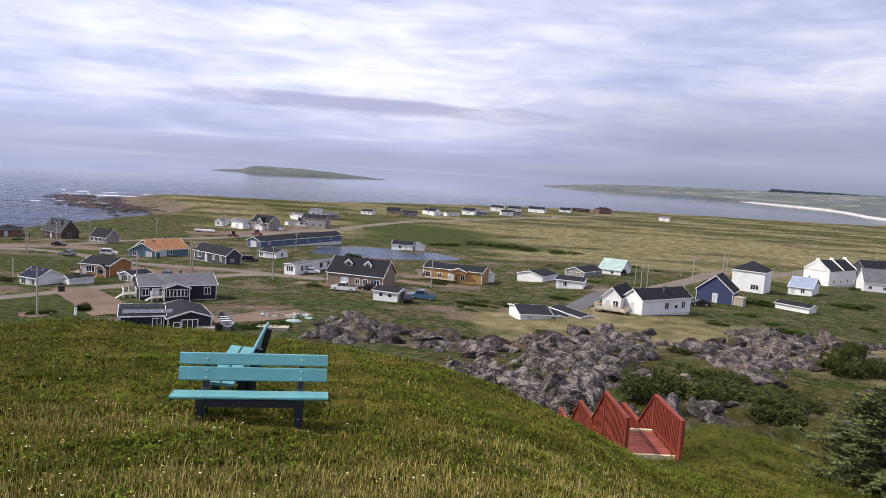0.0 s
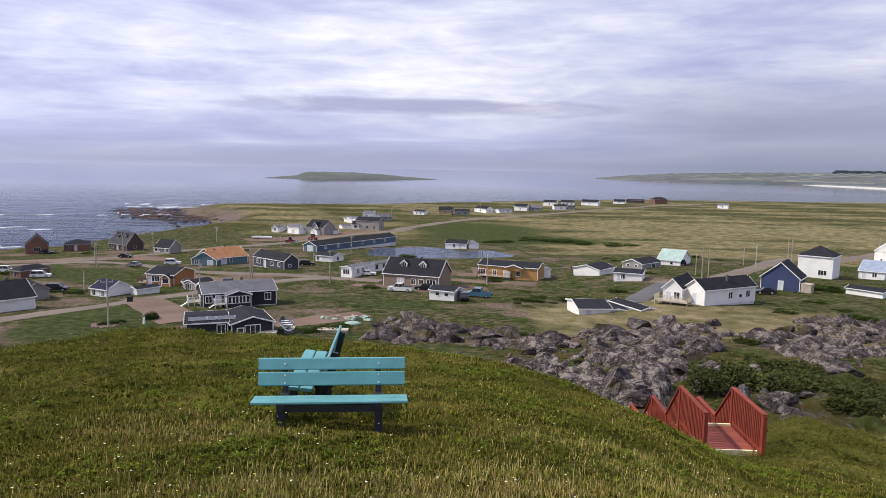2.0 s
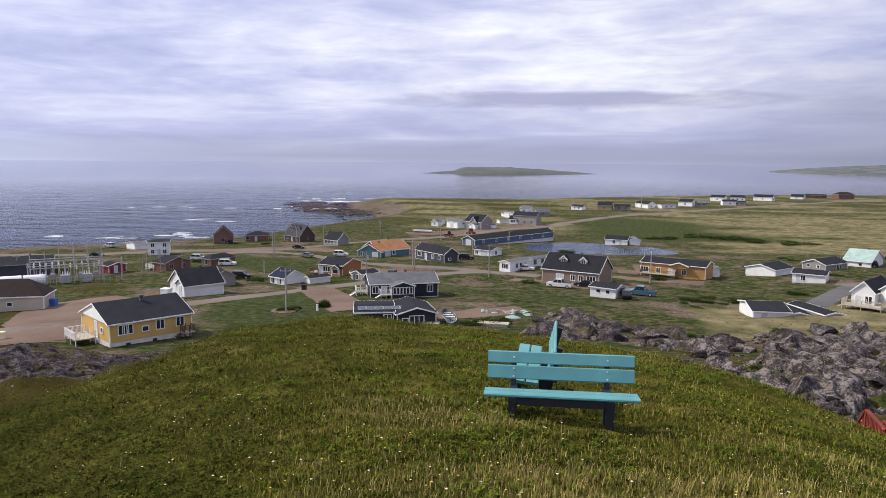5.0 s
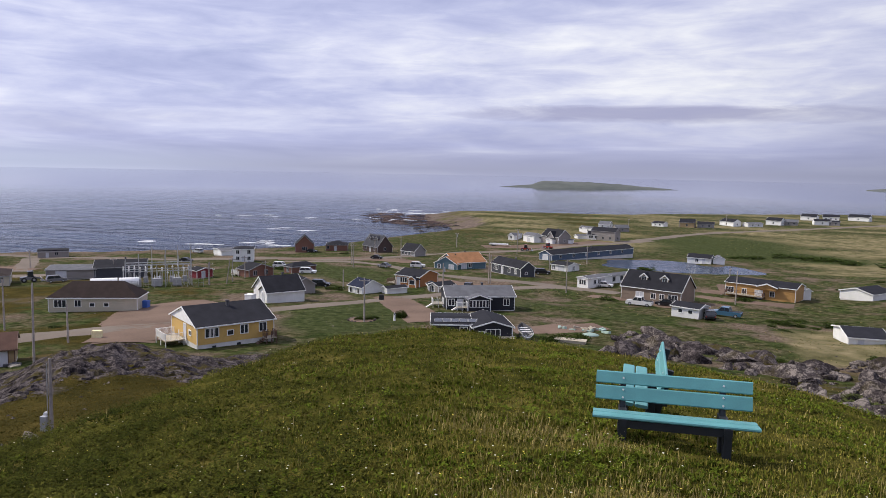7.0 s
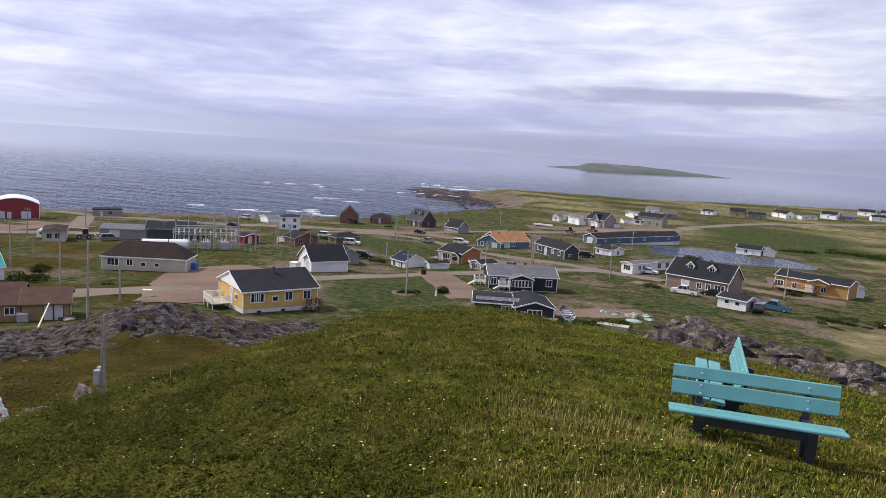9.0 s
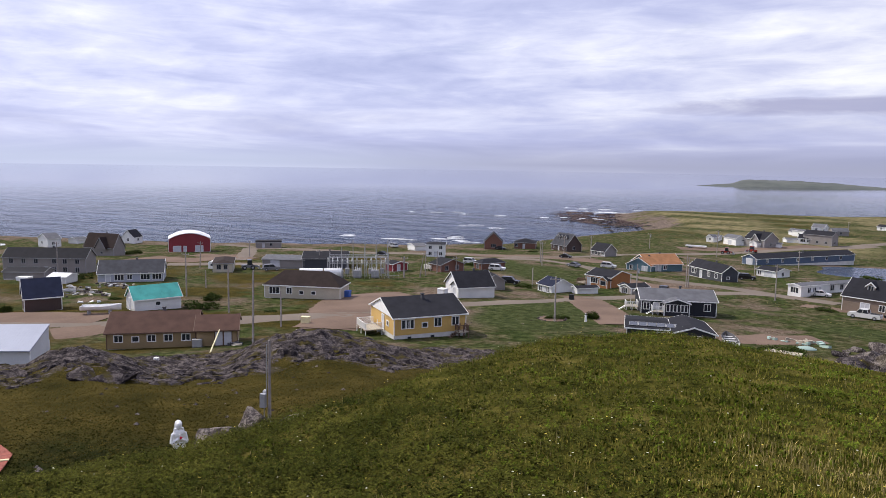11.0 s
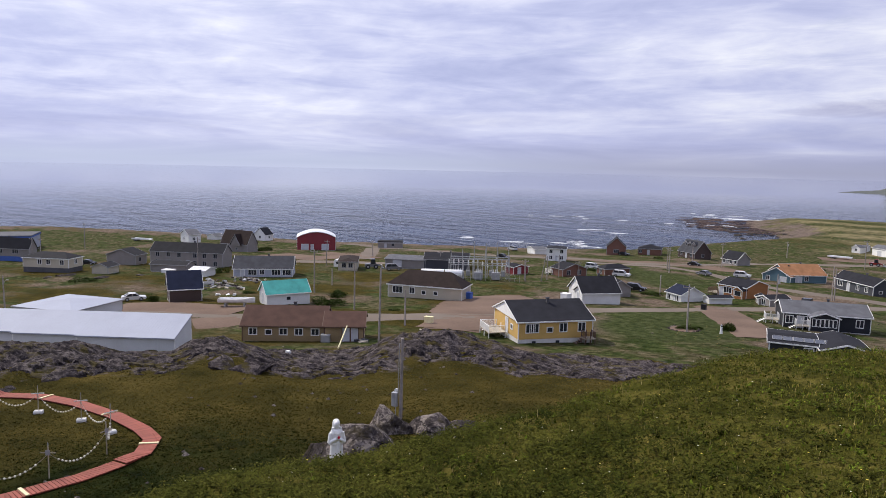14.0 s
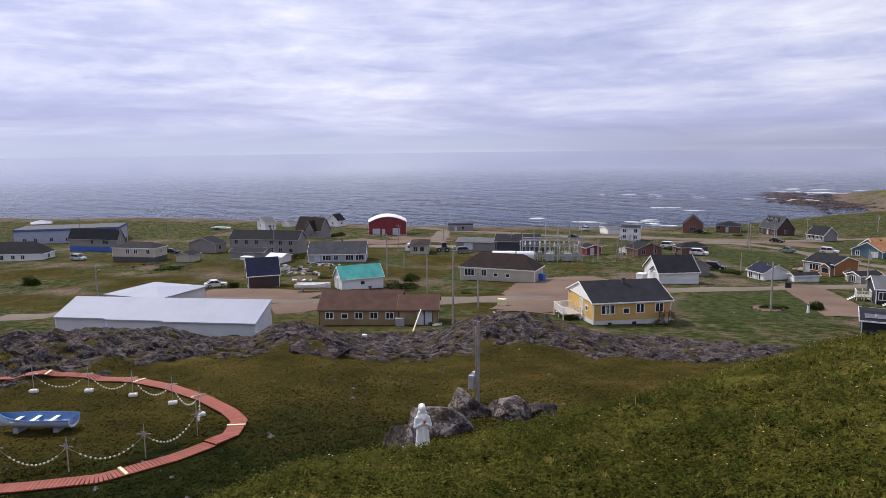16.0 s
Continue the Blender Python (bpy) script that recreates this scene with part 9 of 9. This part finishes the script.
# ---- rough grass, heath and stones beyond the knoll ----
def tussocks(name, mat, n, seed, r0, r1, a0, a1, size, label, keep):
    rng = np.random.default_rng(seed)
    r = r0 * (r1 / r0) ** rng.uniform(0, 1, n)
    a = np.radians(rng.uniform(a0, a1, n))
    x, y = -np.sin(a) * r, np.cos(a) * r
    ok = (keep(x, y, r, np.degrees(a)) > rng.uniform(0, 1, n)) & (shore_distance(x, y) > 12) & (np.hypot((x + 15) / 36, (y - 268) / 27) > 1) & (np.hypot(x - KNOLL[0], y - KNOLL[1]) > 24)
    x, y, r = x[ok], y[ok], r[ok]
    n = len(x)
    z = height(x, y)
    s = rng.uniform(*size, n) * (0.7 + r * 0.004)
    k = 4
    v = np.empty((n, k, 3, 3))
    for j in range(k):
        t = rng.uniform(0, 6.2832, n)
        w = s * rng.uniform(0.35, 0.6, n)
        lean = s * rng.uniform(0.1, 0.7, n)
        ox, oy = rng.normal(0, 1, n) * s * 0.4, rng.normal(0, 1, n) * s * 0.4
        v[:, j, 0] = np.stack([x + ox - np.cos(t) * w, y + oy - np.sin(t) * w, z - 0.03], -1)
        v[:, j, 1] = np.stack([x + ox + np.cos(t) * w, y + oy + np.sin(t) * w, z - 0.03], -1)
        v[:, j, 2] = np.stack([x + ox - np.sin(t) * lean, y + oy + np.cos(t) * lean, z + s * rng.uniform(0.2, 0.6, n)], -1)
    me = bpy.data.meshes.new(name)
    me.vertices.add(n * k * 3)
    me.vertices.foreach_set("co", v.ravel())
    me.loops.add(n * k * 3)
    me.loops.foreach_set("vertex_index", np.arange(n * k * 3, dtype=np.int32))
    me.polygons.add(n * k)
    me.polygons.foreach_set("loop_start", np.arange(0, n * k * 3, 3, dtype=np.int32))
    me.materials.append(M(mat))
    me.update(calc_edges=True)
    return tagged(new(name, me), label, "grass", kind="stuff")


material("tussock_green", (0.045, 0.055, 0.011), 0.85, 0.35, 0.1, 0.8, 0.0, island=0.5, second=(0.085, 0.085, 0.021), spec=0.02)
material("tussock_brown", (0.045, 0.038, 0.010), 0.85, 0.35, 0.1, 0.8, 0.0, island=0.5, second=(0.10, 0.082, 0.022), spec=0.02)
material("tussock_straw", (0.19, 0.155, 0.06), 0.85, 0.3, 0.1, 0.8, 0.0, island=0.45, second=(0.30, 0.245, 0.10), spec=0.02)
tussocks("rough_grass", "tussock_green", 70000, 21, 26, 420, -50, 95, (0.06, 0.17), "rough green grass tussocks round the village", lambda x, y, r, a: (0.5 + 0.5 * ripple(x, y, 23, 4) - rock_amount(x, y) * 0.6) * np.where((a > 24) & (r < 94), 0.0, 1.0))
tussocks("heath", "tussock_brown", 70000, 22, 26, 330, -50, 95, (0.05, 0.13), "brown heath tufts on the slopes", lambda x, y, r, a: (0.45 + 0.5 * ripple(x, y, 29, 6) - rock_amount(x, y) * 0.5) * np.where((a > 24) & (r < 94), 0.0, 1.0))
tussocks("straw_grass", "tussock_straw", 36000, 23, 30, 520, -50, 30, (0.06, 0.20), "bleached straw grass in the fields", lambda x, y, r, a: 0.25 + 0.6 * ripple(x * 0.4, y, 41, 1))


def field_stones(n, seed):
    rng = np.random.default_rng(seed)
    r = 32 * (260 / 32) ** rng.uniform(0, 1, n)
    a = np.radians(rng.uniform(-50, 95, n))
    x, y = -np.sin(a) * r, np.cos(a) * r
    ok = (np.hypot(x - KNOLL[0], y - KNOLL[1]) > 26) & (np.hypot((x + 15) / 36, (y - 268) / 27) > 1) & (ripple(x, y, 37, 8) > 0.1)
    v, f = [], []
    for px, py in zip(x[ok], y[ok]):
        s = rng.uniform(0.08, 0.32)
        z = ground_z(px, py)
        b = len(v)
        for q in range(6):
            t = 6.2832 * q / 6
            v.append((px + math.cos(t) * s * rng.uniform(0.7, 1.2), py + math.sin(t) * s * rng.uniform(0.5, 1), z - 0.03))
        v.append((px + rng.uniform(-0.3, 0.3) * s, py, z + s * rng.uniform(0.3, 0.6)))
        v.append((px + rng.uniform(-0.3, 0.3) * s, py + 0.3 * s, z + s * rng.uniform(0.3, 0.5)))
        f += [(b, b + 1, b + 6), (b + 1, b + 2, b + 7, b + 6), (b + 2, b + 3, b + 7), (b + 3, b + 4, b + 7), (b + 4, b + 5, b + 6, b + 7), (b + 5, b, b + 6)]
    tagged(new("field_stones", mesh_from("field_stones", v, f, "rock_grey")), "scattered pale stones in rough grass", "stones", kind="stuff")


material("heath_tuft", (0.060, 0.050, 0.010), 0.9, 0.4, 0.12, 1.2, 0.0, island=0.5, second=(0.17, 0.125, 0.032), spec=0.01)
material("damp_tuft", (0.016, 0.023, 0.004), 0.9, 0.4, 0.2, 1.2, 0.0, island=0.5, second=(0.040, 0.046, 0.009), spec=0.01)
tussocks("heath_tufts", "heath_tuft", 90000, 41, 34, 92, 22, 97, (0.05, 0.13), "ochre and brown heath tufts on the slope above the garden", lambda x, y, r, a: smooth(38, 60, r + 4 * ripple(x, y, 13)) * (1 - 0.75 * west_amount(x, y)))
tussocks("damp_grass", "damp_tuft", 110000, 42, 26, 62, 30, 97, (0.05, 0.14), "short dark green grass in the hollow of the garden", lambda x, y, r, a: 1 - smooth(42, 62, r + 4 * ripple(x, y, 13)))
field_stones(2600, 31)
